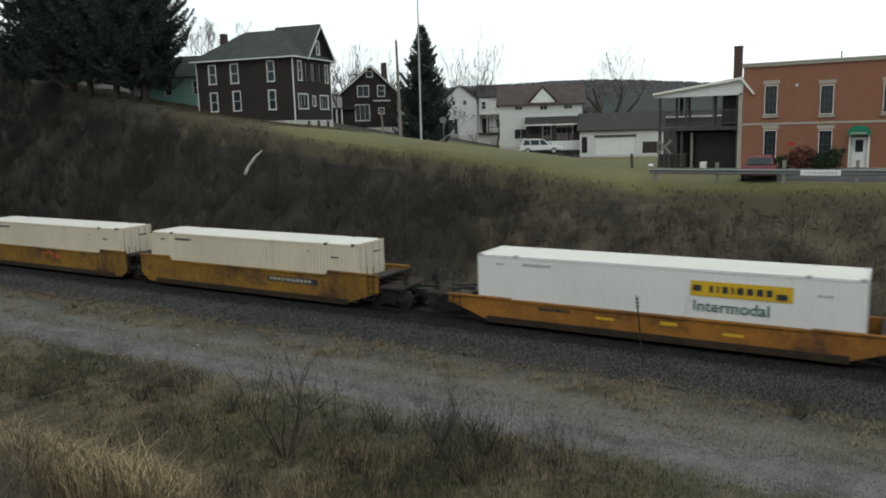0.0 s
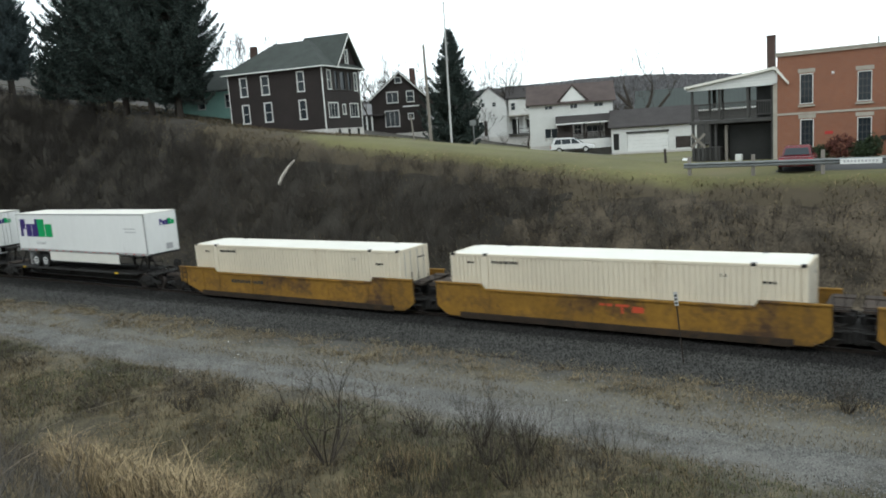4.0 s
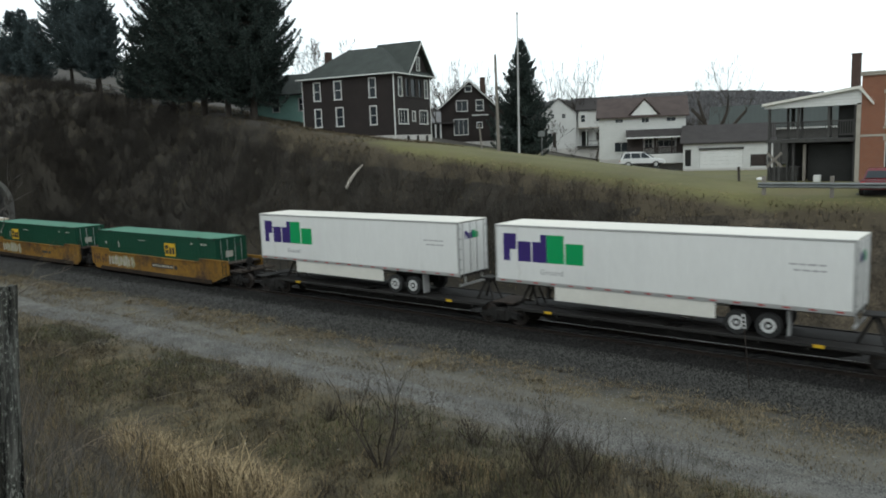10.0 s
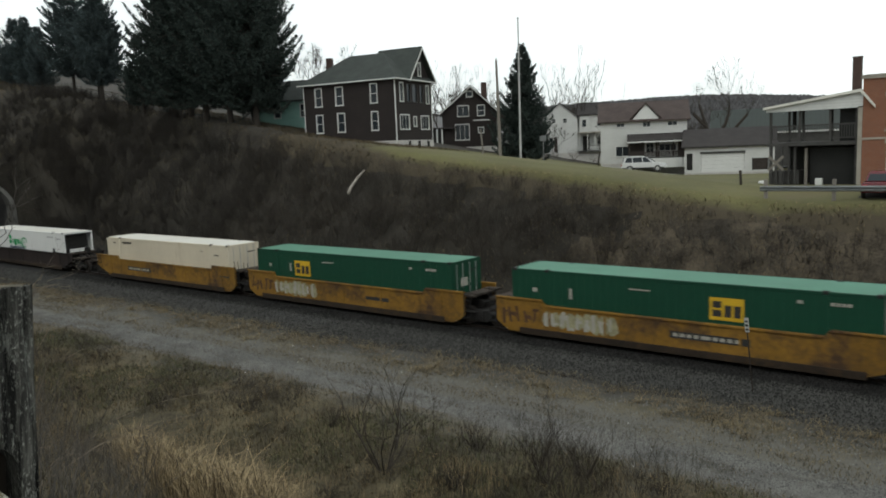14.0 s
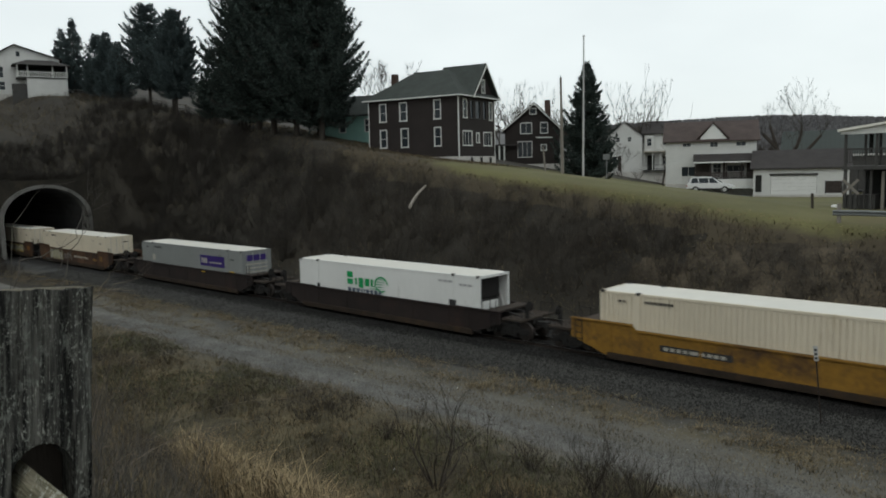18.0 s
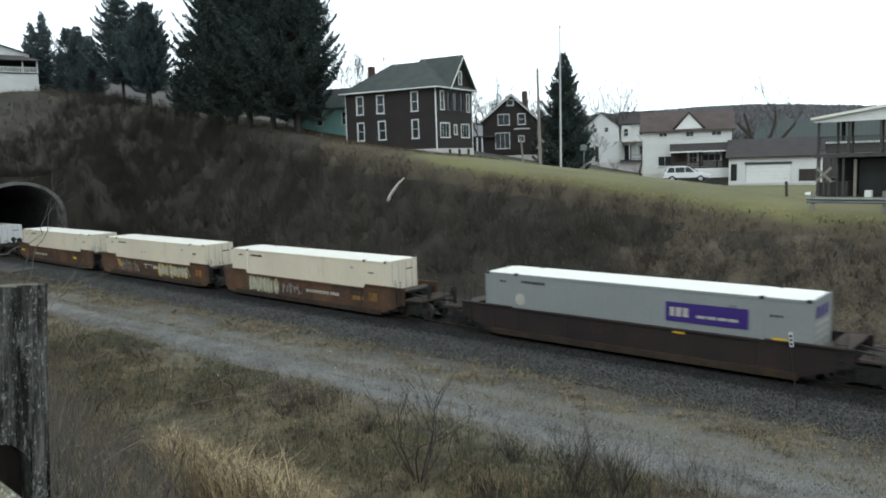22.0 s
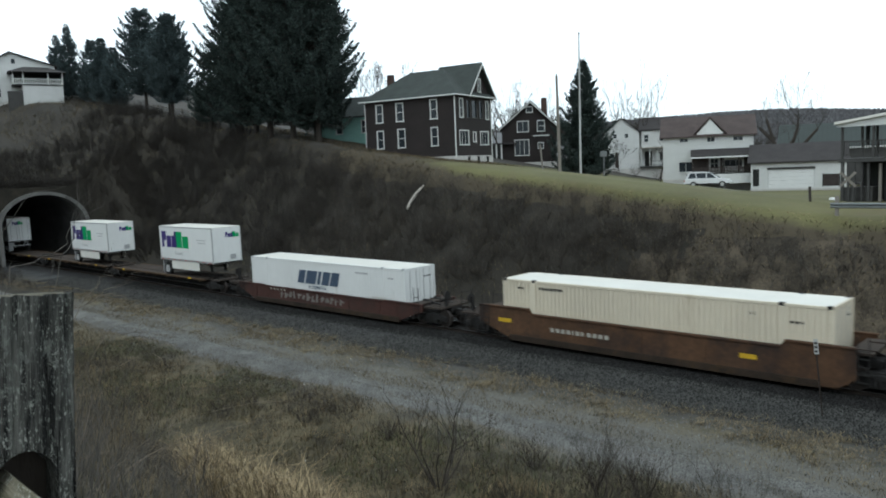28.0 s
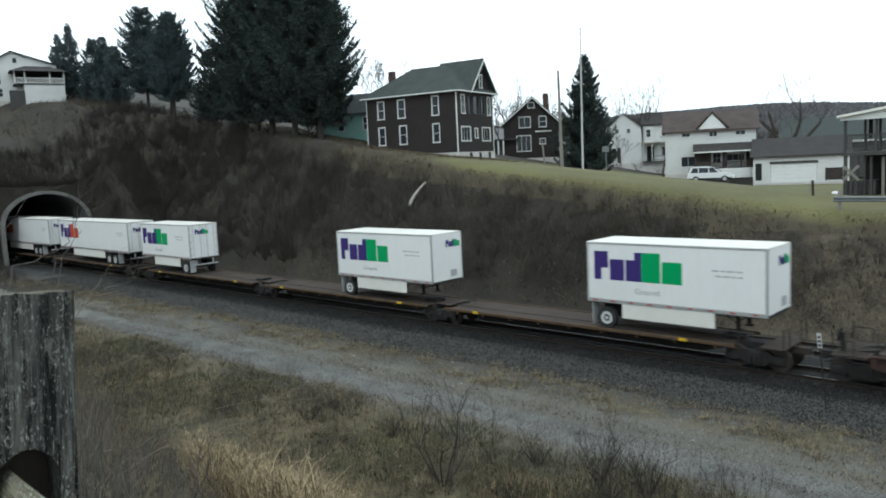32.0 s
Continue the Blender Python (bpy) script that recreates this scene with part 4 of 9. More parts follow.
def container_side_bm(ribs, depth):
    """Ribbed long sides: trapezoid corrugations between the posts."""
    bm = bmesh.new()
    hl = BOX_L / 2
    for s in (-1, 1):
        pts = [(-hl + 0.14, 0.0)]
        n = ribs
        pitch = (BOX_L - 0.28) / n
        for k in range(n):
            a = -hl + 0.14 + k * pitch
            pts += [(a + pitch * 0.36, 0.0), (a + pitch * 0.4, -depth), (a + pitch * 0.6, -depth), (a + pitch * 0.64, 0.0)]
        pts.append((hl - 0.14, 0.0))
        lo = [bm.verts.new((x, s * (BOX_W / 2 - 0.02 + d), 0.16)) for x, d in pts]
        hi = [bm.verts.new((x, s * (BOX_W / 2 - 0.02 + d), BOX_H - 0.12)) for x, d in pts]
        for i in range(len(pts) - 1):
            bm.faces.new((lo[i], lo[i + 1], hi[i + 1], hi[i]) if s < 0 else (lo[i + 1], lo[i], hi[i], hi[i + 1]))
    return bm


def container_frame_bm(stack=6.1):
    bm = bmesh.new()
    hl, hw = BOX_L / 2, BOX_W / 2
    for sx in (-1, 1):
        for sy in (-1, 1):
            box(bm, sx * hl, sx * (hl - 0.15), sy * hw, sy * (hw - 0.12), 0.0, BOX_H, 0.01)
        box(bm, sx * hl, sx * (hl - 0.08), -hw + 0.12, hw - 0.12, BOX_H - 0.14, BOX_H)
        box(bm, sx * hl, sx * (hl - 0.08), -hw + 0.12, hw - 0.12, 0.0, 0.18)
    for sy in (-1, 1):
        box(bm, -hl + 0.15, hl - 0.15, sy * hw, sy * (hw - 0.08), BOX_H - 0.13, BOX_H - 0.005, 0.01)
        box(bm, -hl + 0.15, hl - 0.15, sy * hw, sy * (hw - 0.08), 0.0, 0.17)
        for x in (-stack, stack):
            box(bm, x - 0.11, x + 0.11, sy * (hw + 0.002), sy * (hw - 0.05), 0.17, BOX_H - 0.13)
    return bm


def container(c, kind, label, paint, roof, ribs=68, depth=0.05):
    ob = rolling("shipping_container", c, label, "container", "containers on the train")
    ob.matrix_basis = pose(c, TRACK_Y, LOAD_Z)
    at0 = pose(0, 0, 0)
    hl, hw = BOX_L / 2, BOX_W / 2
    share("side_wall", cached(("cs", ribs, depth, paint.name), lambda: mesh_of(container_side_bm(ribs, depth), paint, "side_wall")), ob, at0)
    share("frame", cached(("cf", paint.name), lambda: mesh_of(container_frame_bm(), paint, "frame")), ob, at0)
    share("roof", cached(("cr", roof.name), lambda: mesh_of(boxes((-hl + 0.1, hl - 0.1, -hw + 0.07, hw - 0.07, BOX_H - 0.06, BOX_H - 0.01)), roof, "roof")), ob, at0)
    share("floor_frame", cached("cfloor", lambda: mesh_of(boxes((-hl + 0.1, hl - 0.1, -hw + 0.1, hw - 0.1, 0.02, 0.15)), M_BLACK, "floor_frame")), ob, at0)
    ink = M_GREYINK if kind == "white" else M_BLACK
    fit = cached(("cfit", ink.name), lambda: mesh_of(boxes((-0.11, 0.11, -0.09, 0.09, -0.06, 0.07, 0.01)), ink, "corner_fitting"))
    for xx in (-hl + 0.15, -6.1, 6.1, hl - 0.15):
        for yy in (-1, 1):
            share("corner_fitting", fit, ob, pose(xx, yy * (hw - 0.083), BOX_H - 0.052))
    share("end_wall", cached(("ce", paint.name), lambda: mesh_of(boxes((-hl + 0.03, -hl + 0.09, -1.2, 1.2, 0.1, BOX_H - 0.05)), paint, "end_wall")), ob, at0)
    if kind != "reefer":
        for k, (y0, y1) in enumerate(((-1.15, -0.01), (0.01, 1.15))):
            door = share("door", cached(("cd", k, paint.name), lambda: mesh_of(boxes((hl - 0.09, hl - 0.03, y0, y1, 0.16, BOX_H - 0.13, 0.01)), paint, "door")), ob, at0)
            for y in (y0 + 0.3, y1 - 0.3):
                share("lock_rod", cached(("lr", k, y), lambda: mesh_of(rods([((hl - 0.02, y, 0.12), (hl - 0.02, y, BOX_H - 0.1), 0.022)]), M_SILVER, "lock_rod")), door, at0)
        bm = boxes((hl - 0.032, hl - 0.026, 0.35, 0.95, 2.25, 2.33))
        share("end_marks", cached("cem", lambda: mesh_of(bm, M_INK, "end_marks")), ob, at0)
    return ob


def side_marks(ob, rows, material, label="", name="lettering"):
    return lettering(ob, rows, material, -BOX_W / 2 - 0.004, name, label)


def small_marks(ob, ink=None):
    side_marks(ob, bars(-7.1, 2.42, 0.1, (0.18, 0.12), 0.08) + bars(-5.75, 2.45, 0.13, (0.12, 0.12, 0.12, 0.12, 0.2, 0.12, 0.12, 0.12), 0.05)
               + bars(6.45, 2.1, 0.1, (0.14, 0.14, 0.1), 0.06) + bars(4.85, 2.3, 0.12, (0.05, 0.05), 0.12), ink or M_INK, name="reporting_mark")


def words(parent, text, x, z, height, material, face_y, name="lettering", label="", shear=0.0):
    """Flat letters on the near side, reading from left to right."""
    cu = bpy.data.curves.new(name, "FONT")
    cu.body, cu.size, cu.extrude, cu.shear = text, height * 1.42, 0.003, shear
    cu.space_character = 1.02
    cu.offset = height * 0.012
    ob = new(name, cu)
    dg = bpy.context.evaluated_depsgraph_get()
    me = bpy.data.meshes.new_from_object(ob.evaluated_get(dg))
    bpy.data.objects.remove(ob)
    me.materials.clear()
    me.materials.append(material)
    ob = new(name, me)
    ob.parent = parent
    ob.matrix_basis = pose(x, face_y - 0.004, z, 90, 0, 0)
    if label:
        ob["label"] = label
    return ob


def parcel_logo(parent, x, z, h, face_y, second=None, axis="side", end_x=0.0, y0=0.0):
    """Two-colour mark of a parcel carrier as plain blocks: three dark, two bright."""
    second = second or M_LOGOGREEN
    dark = [(0.0, 0.24, 0, 1), (0.24, 0.48, 0.42, 1), (0.54, 1.02, 0.0, 0.73), (1.07, 1.36, 0, 0.73), (1.36, 1.58, 0, 1)]
    bright = [(1.585, 2.18, 0, 1), (2.23, 2.84, 0.0, 0.73)]
    for rows, m, nm in ((dark, M_PURPLE, "dark_logo"), (bright, second, "bright_logo")):
        bm = bmesh.new()
        for a, b, c, d in rows:
            if axis == "side":
                box(bm, x + a * h * 1.15, x + b * h * 1.15, face_y - 0.005, face_y, z + c * h, z + d * h)
            else:
                box(bm, end_x, end_x + 0.005, y0 + a * h, y0 + b * h, z + c * h, z + d * h)
        part(nm, bm, m, parent, "plain colour blocks of a carrier's mark")


def road_wheel_mesh():
    bm = bmesh.new()
    rod(bm, (0, -0.14, 0), (0, 0.14, 0), 0.5, 26)
    return mesh_of(bm, M_TYRE, "tyre")


def road_rim_mesh():
    bm = bmesh.new()
    n = 24
    ring = [[bm.verts.new((r * math.cos(2 * math.pi * k / n), y, r * math.sin(2 * math.pi * k / n))) for k in range(n)] for r, y in ((0.3, -0.13), (0.3, -0.158), (0.235, -0.162), (0.17, -0.142))]
    for p, q in zip(ring, ring[1:]):
        for k in range(n):
            bm.faces.new((p[k], p[(k + 1) % n], q[(k + 1) % n], q[k]))
    rod(bm, (0, -0.19, 0), (0, -0.142, 0), 0.075, 12)
    for k in range(6):
        a = k * math.pi / 3
        rod(bm, (0.2 * math.cos(a), -0.16, 0.2 * math.sin(a)), (0.2 * math.cos(a), -0.152, 0.2 * math.sin(a)), 0.035, 6)
    return mesh_of(bm, M_RIM, "rim")


def trailer(c_left, length, wheels_left, label, axles, logo_h, logo_x, second=None, group="parcel trailers on the train", sub=True, skirt=True):
    """A van trailer on its own wheels. Its left end is at c_left at the start; the wheels are near one end, the legs near the other."""
    body_h, floor_z = 2.86, 2.31
    c = c_left + length / 2
    ob = rolling("semi_trailer", c, label, "trailer", group)
    hl, hw = length / 2, 1.295
    z1 = floor_z + body_h
    part("side_panel", boxes((-hl + 0.06, hl - 0.06, -hw, -hw + 0.05, floor_z + 0.1, z1 - 0.06), (-hl + 0.06, hl - 0.06, hw - 0.05, hw, floor_z + 0.1, z1 - 0.06)), M_CWHITE, ob)
    part("roof", boxes((-hl + 0.02, hl - 0.02, -hw + 0.03, hw - 0.03, z1 - 0.05, z1, 0.015)), M_CROOF, ob)
    part("floor", boxes((-hl, hl, -hw + 0.02, hw - 0.02, floor_z - 0.05, floor_z + 0.08)), M_BLACK, ob)
    for s in (-1, 1):
        part("top_rail", boxes((-hl, hl, s * (hw + 0.012), s * (hw - 0.04), z1 - 0.12, z1 - 0.015, 0.01)), M_SILVER, ob)
        part("bottom_rail", boxes((-hl, hl, s * (hw + 0.015), s * (hw - 0.04), floor_z - 0.02, floor_z + 0.16, 0.01)), M_SILVER, ob)
        for sx in (-1, 1):
            part("corner_post", boxes((sx * hl, sx * (hl - 0.11), s * (hw + 0.008), s * (hw - 0.07), floor_z, z1 - 0.02, 0.015)), M_SILVER, ob)
    tape = cached("tape", lambda: mesh_of(boxes((0, 0.26, -hw - 0.022, -hw - 0.016, 2.36, 2.41)), M_TAPE, "reflective_tape"))
    for x in np.arange(-hl + 0.3, hl - 0.4, 0.95):
        share("reflective_tape", tape, ob, pose(x, 0, 0))
    seam = cached("seam", lambda: mesh_of(boxes((-0.012, 0.012, -hw - 0.005, -hw + 0.001, 2.48, 5.04)), M_CWHITE, "panel_seam"))
    for x in np.arange(-hl + 1.22, hl - 0.6, 1.22):
        share("panel_seam", seam, ob, pose(x, 0, 0))
    part("end_wall", boxes((-hl + 0.02, -hl + 0.07, -hw + 0.06, hw - 0.06, floor_z, z1 - 0.06)), M_CWHITE, ob)
    d = -1 if wheels_left else 1
    if d > 0:      # doors towards the east
        for k, (y0, y1) in enumerate(((-hw + 0.07, -0.01), (0.01, hw - 0.07))):
            door = part("rear_door", boxes((hl - 0.06, hl - 0.01, y0, y1, floor_z + 0.05, z1 - 0.1, 0.01)), M_CWHITE, ob)
            for y in (y0 + 0.28, y1 - 0.28):
                part("lock_rod", rods([((hl + 0.012, y, floor_z + 0.02), (hl + 0.012, y, z1 - 0.08), 0.02)]), M_SILVER, door)
            part("hinges", boxes(*[(hl - 0.012, hl + 0.02, (y0 if k == 0 else y1 - 0.1), (y0 + 0.1 if k == 0 else y1), zz, zz + 0.09) for zz in np.linspace(floor_z + 0.3, z1 - 0.4, 5)]), M_SILVER, door)
        part("rear_bumper", boxes((hl - 0.12, hl, -1.2, 1.2, floor_z - 0.55, floor_z - 0.45), (hl - 0.1, hl - 0.02, -0.8, -0.7, floor_z - 0.5, floor_z), (hl - 0.1, hl - 0.02, 0.7, 0.8, floor_z - 0.5, floor_z)), M_SILVER, ob)
    else:
        part("front_wall", boxes((hl - 0.07, hl - 0.01, -hw + 0.06, hw - 0.06, floor_z, z1 - 0.06)), M_CWHITE, ob)
        part("equipment_plate", boxes((hl - 0.012, hl + 0.02, 0.25, 0.75, floor_z + 0.25, floor_z + 0.65)), M_GREYINK, ob)
    # wheels
    z_ax = 1.55
    xs = [d * (hl - o) for o in axles]
    for x in xs:
        for s in (-1, 1):
            w = share("wheel", cached("tyre", road_wheel_mesh), ob, pose(x, s * 1.1, z_ax, 0, 0, 0 if s < 0 else 180))
            share("rim", cached("rim", road_rim_mesh), w, pose(0, 0, 0))
    part("axle_frame", boxes((min(xs) - 0.5, max(xs) + 0.5, -0.6, -0.45, 1.55, floor_z - 0.05), (min(xs) - 0.5, max(xs) + 0.5, 0.45, 0.6, 1.55, floor_z - 0.05),
                             *[(x - 0.06, x + 0.06, -1.0, 1.0, 1.49, 1.61) for x in xs]), M_BLACK, ob)
    part("mud_flap", boxes((d * (hl - axles[0] + 0.75) - 0.02, d * (hl - axles[0] + 0.75) + 0.02, -1.25, -0.75, 1.2, floor_z - 0.05)), M_GREYINK, ob)
    # skirt and legs
    leg = -d * (hl - 2.6 if length > 10 else hl - 1.5)
    if skirt:
        near = xs[-1] - d * 0.85
        far = leg + d * 0.75
        for e in (-hw + 0.03, hw - 0.03):
            part("side_skirt", boxes((min(near, far), max(near, far), e - 0.02, e + 0.02, 1.62, floor_z - 0.02)), M_CROOF, ob, "off-white side skirt")
    bm = bmesh.new()
    for y in (-0.6, 0.6):
        box(bm, leg - 0.07, leg + 0.07, y - 0.07, y + 0.07, 1.55, floor_z)
        box(bm, leg - 0.16, leg + 0.16, y - 0.14, y + 0.14, 1.5, 1.56)
        rod(bm, (leg, y, 1.75), (leg + d * 0.75, y, floor_z), 0.03, 6)
    rod(bm, (leg, -0.6, 1.9), (leg, 0.6, 1.9), 0.03, 6)
    part("landing_legs", bm, M_BLACK, ob)
    part("kingpin_plate", boxes((-d * (hl - 1.5) - 0.5, -d * (hl - 1.5) + 0.5, -0.5, 0.5, floor_z - 0.1, floor_z - 0.05)), M_BLACK, ob)
    # paint marks
    parcel_logo(ob, -hl + logo_x, floor_z + 1.08, logo_h, -hw - 0.002, second)
    if sub:
        words(ob, "Ground", -hl + logo_x + logo_h * 1.55, floor_z + 0.5, logo_h * 0.2, M_GREYINK, -hw, "lettering", "grey word under the mark")
    lettering(ob, bars(hl - 2.35, floor_z + 1.78, 0.07, (0.3, 0.2, 0.34, 0.26), 0.07) + bars(hl - 2.2, floor_z + 1.55, 0.07, (0.24, 0.3, 0.22, 0.2), 0.07), M_GREYINK, -hw - 0.001, "small_lettering")
    parcel_logo(ob, 0, z1 - 0.95 if length > 10 else z1 - 0.85, 0.42, 0, second, "end", hl + 0.0 if d < 0 else hl + 0.004, -0.1 if d < 0 else -0.75)
    return ob


def spine_car(x_front, x_rear, front, rear, decked, trucks, label, bare=False):
    """One unit of a spine car between two truck centres: a deep centre beam, wheel decks, hitch stand, side catwalk."""
    c = (x_front + x_rear) / 2
    h = (x_front - x_rear) / 2
    ob = rolling("spine_car", c, label, "rail wagon", "spine wagon units")
    bm = bmesh.new()
    prism(bm, [(-h - 0.6, 0.78), (-h - 0.6, 1.02), (h + 0.6, 1.02), (h + 0.6, 0.78), (h - 1.6, 0.62), (h - 2.6, 0.34), (-h + 2.6, 0.34), (-h + 1.6, 0.62)], 1, -0.36, 0.36)
    part("centre_beam", bm, M_BLACK, ob)
    paint = M_DECK if decked else M_BLACK
    for x0, x1 in ((-h + 0.9, -0.35 if not decked else 0.0), (0.35 if not decked else 0.004, h - 0.9)):
        bm = boxes((x0, x1, -1.38, -0.42, 0.96, 1.03), (x0, x1, 0.42, 1.38, 0.96, 1.03))
        part("wheel_deck", bm, paint, ob, "worn rusty wheel deck" if decked else "grimy wheel deck")
    bm = bmesh.new()
    for s in (-1, 1):
        box(bm, -h + 0.7, h - 0.7, s * 1.36, s * 1.46, 0.94, 1.08, 0.01)
        for k in range(9):
            x = -h + 1.6 + k * (2 * h - 3.2) / 8
            box(bm, x - 0.06, x + 0.06, min(s * 0.36, s * 1.4), max(s * 0.36, s * 1.4), 0.8, 0.95)
    part("side_stringer", bm, M_STRINGER if decked else M_BLACK, ob, "side stringer with worn yellow paint" if decked else "")
    part("centre_plate", boxes((-h + 0.9, h - 0.9, -0.34, 0.34, 1.022, 1.05)), paint, ob)
    for s in (-1, 1):
        x = s * (h - 1.35)
        bm = bmesh.new()
        zt = 1.16 if bare and s > 0 else 2.18
        for y in (-0.4, 0.4):
            rod(bm, (x - 0.55, y, 1.03), (x, y * 0.5, zt), 0.06, 8)
            rod(bm, (x + 0.45, y, 1.03), (x, y * 0.5, zt), 0.05, 8)
        box(bm, x - 0.4, x + 0.4, -0.42, 0.42, zt - 0.04, zt + 0.04, 0.02)
        if (s > 0) == (decked or s > 0):
            part("hitch_stand", bm, M_BLACK, ob)
        else:
            bm.free()
    for s, open_end in ((1, front), (-1, rear)):
        if open_end:
            bm = boxes((min(s * (h + 0.3), s * (h + 1.3)), max(s * (h + 0.3), s * (h + 1.3)), -1.4, 1.4, 1.03, 1.09), (min(s * (h + 0.4), s * (h + 1.9)), max(s * (h + 0.4), s * (h + 1.9)), -0.16, 0.16, 0.7, 0.98))
            part("end_sill", bm, M_DECK if decked else M_BLACK, ob)
            for row in [((s * (h + 1.25), y, 1.05), (s * (h + 1.25), y, 1.95), 0.022) for y in (-1.35, -0.7, 0.7, 1.35)] + [((s * (h + 1.25), y, 1.9), (s * (h + 1.25), y + 0.65, 1.9), 0.02) for y in (-1.35, 0.7)]:
                part("grab_iron", rods([row]), M_BLACK, ob)
        else:
            part("joint_plate", boxes((min(s * (h - 0.6), s * (h + 0.3)), max(s * (h - 0.6), s * (h + 0.3)), -0.9, 0.9, 1.06, 1.12)), M_DECK, ob)
    part("yellow_marks", boxes((h - 3.2, h - 2.8, -1.466, -1.461, 0.95, 1.08), (-h + 2.8, -h + 3.2, -1.466, -1.461, 0.95, 1.08)), M_PANELYEL, ob)
    if trucks[0]:
        truck(ob, h)
    if trucks[1]:
        truck(ob, -h)
    return ob


# a single well wagon with a white container
w = well_car(-8.95, M_YELLOWRUST, "rusty orange-yellow single well wagon carrying a white container", mid=1.2, end=1.24)
lettering(w, bars(-4.9, 0.86, 0.16, (0.14, 0.14, 0.14, 0.14, 0.3, 0.14, 0.14), 0.06), M_INK)
lettering(w, [(0.6, 1.3, 0.8, 0.95), (-2.2, -1.4, 0.75, 0.86), (3.1, 3.9, 0.62, 0.74)], M_PANELYEL, name="paint_patch")
k = container(-8.95, "white", "white ribbed container with a yellow panel and dark teal lettering", M_CWHITE, M_CROOF, 60, 0.012)
side_marks(k, [(1.75, 5.6, 1.78, 2.4)], M_PANELYEL, "yellow name panel", "panel")
lettering(k, bars(2.5, 1.95, 0.28, (0.16, 0.1, 0.22, 0.1, 0.24, 0.24, 0.24, 0.22), 0.12) + [(1.85, 2.2, 1.98, 2.23), (5.0, 5.4, 1.86, 2.1)], M_INK, -BOX_W / 2 - 0.011, "panel_marking")
words(k, "Intermodal", 1.85, 1.16, 0.46, M_TEALINK, -BOX_W / 2 - 0.004, "lettering", "dark teal word Intermodal")
small_marks(k, M_GREYINK)

# three yellow well units with cream containers
for i, c in enumerate((-32.36, -51.7, -71.0)):
    w = well_car(c, M_YELLOW, "dirty yellow articulated well wagon unit carrying a cream container", i == 0, i == 2, (True, i == 2), "yellow well units")
    if i != 1:
        x = 2.2 if i == 0 else -6.4 + 1.6
        lettering(w, bars(x, 0.76, 0.2, (0.2, 0.2, 0.2, 0.2, 0.12, 0.2, 0.2, 0.2, 0.2, 0.2, 0.2), 0.06), M_INK)
        if i == 0:
            lettering(w, [(1.9, 5.6, 0.7, 1.02)], M_INK, -1.464, "number_panel", "black number panel")
            lettering(w, bars(2.1, 0.78, 0.17, (0.2, 0.2, 0.2, 0.2, 0.1, 0.2, 0.2, 0.2, 0.2, 0.2, 0.2), 0.09), M_PALEINK, -1.471)
            words(w, "53", -8.3, 0.78, 0.34, M_INK, -1.462, "lettering", "black number 53 on the side")
    else:
        lettering(w, [(-0.3, 0.3, 0.95, 1.05), (-0.05, 0.05, 0.65, 0.95), (0.45, 1.05, 0.95, 1.05), (0.7, 0.8, 0.65, 0.95), (1.2, 1.7, 0.72, 0.98)], M_LOGORED, name="company_mark", label="faded red company mark")
    k = container(c, "tan", "cream corrugated steel container", M_TAN, M_CROOF)
    small_marks(k)

# three spine units with parcel trailers
SP = (-84.6, -102.6, -120.5, -138.4)
for i in range(3):
    spine_car(SP[i], SP[i + 1], i == 0, i == 2, False, (True, i == 2), "grimy black spine wagon unit carrying a parcel trailer")
trailer(-100.15, 16.15, True, "white parcel trailer with purple and green colour blocks", (2.0, 3.3), 1.35, 0.5, sub=True)
trailer(-120.56, 16.15, False, "white parcel trailer with lock-rod doors to the east", (3.1, 4.35), 1.35, 0.5)
trailer(-139.0, 16.15, False, "white parcel trailer on tandem wheels", (3.3, 4.6), 1.35, 0.5)

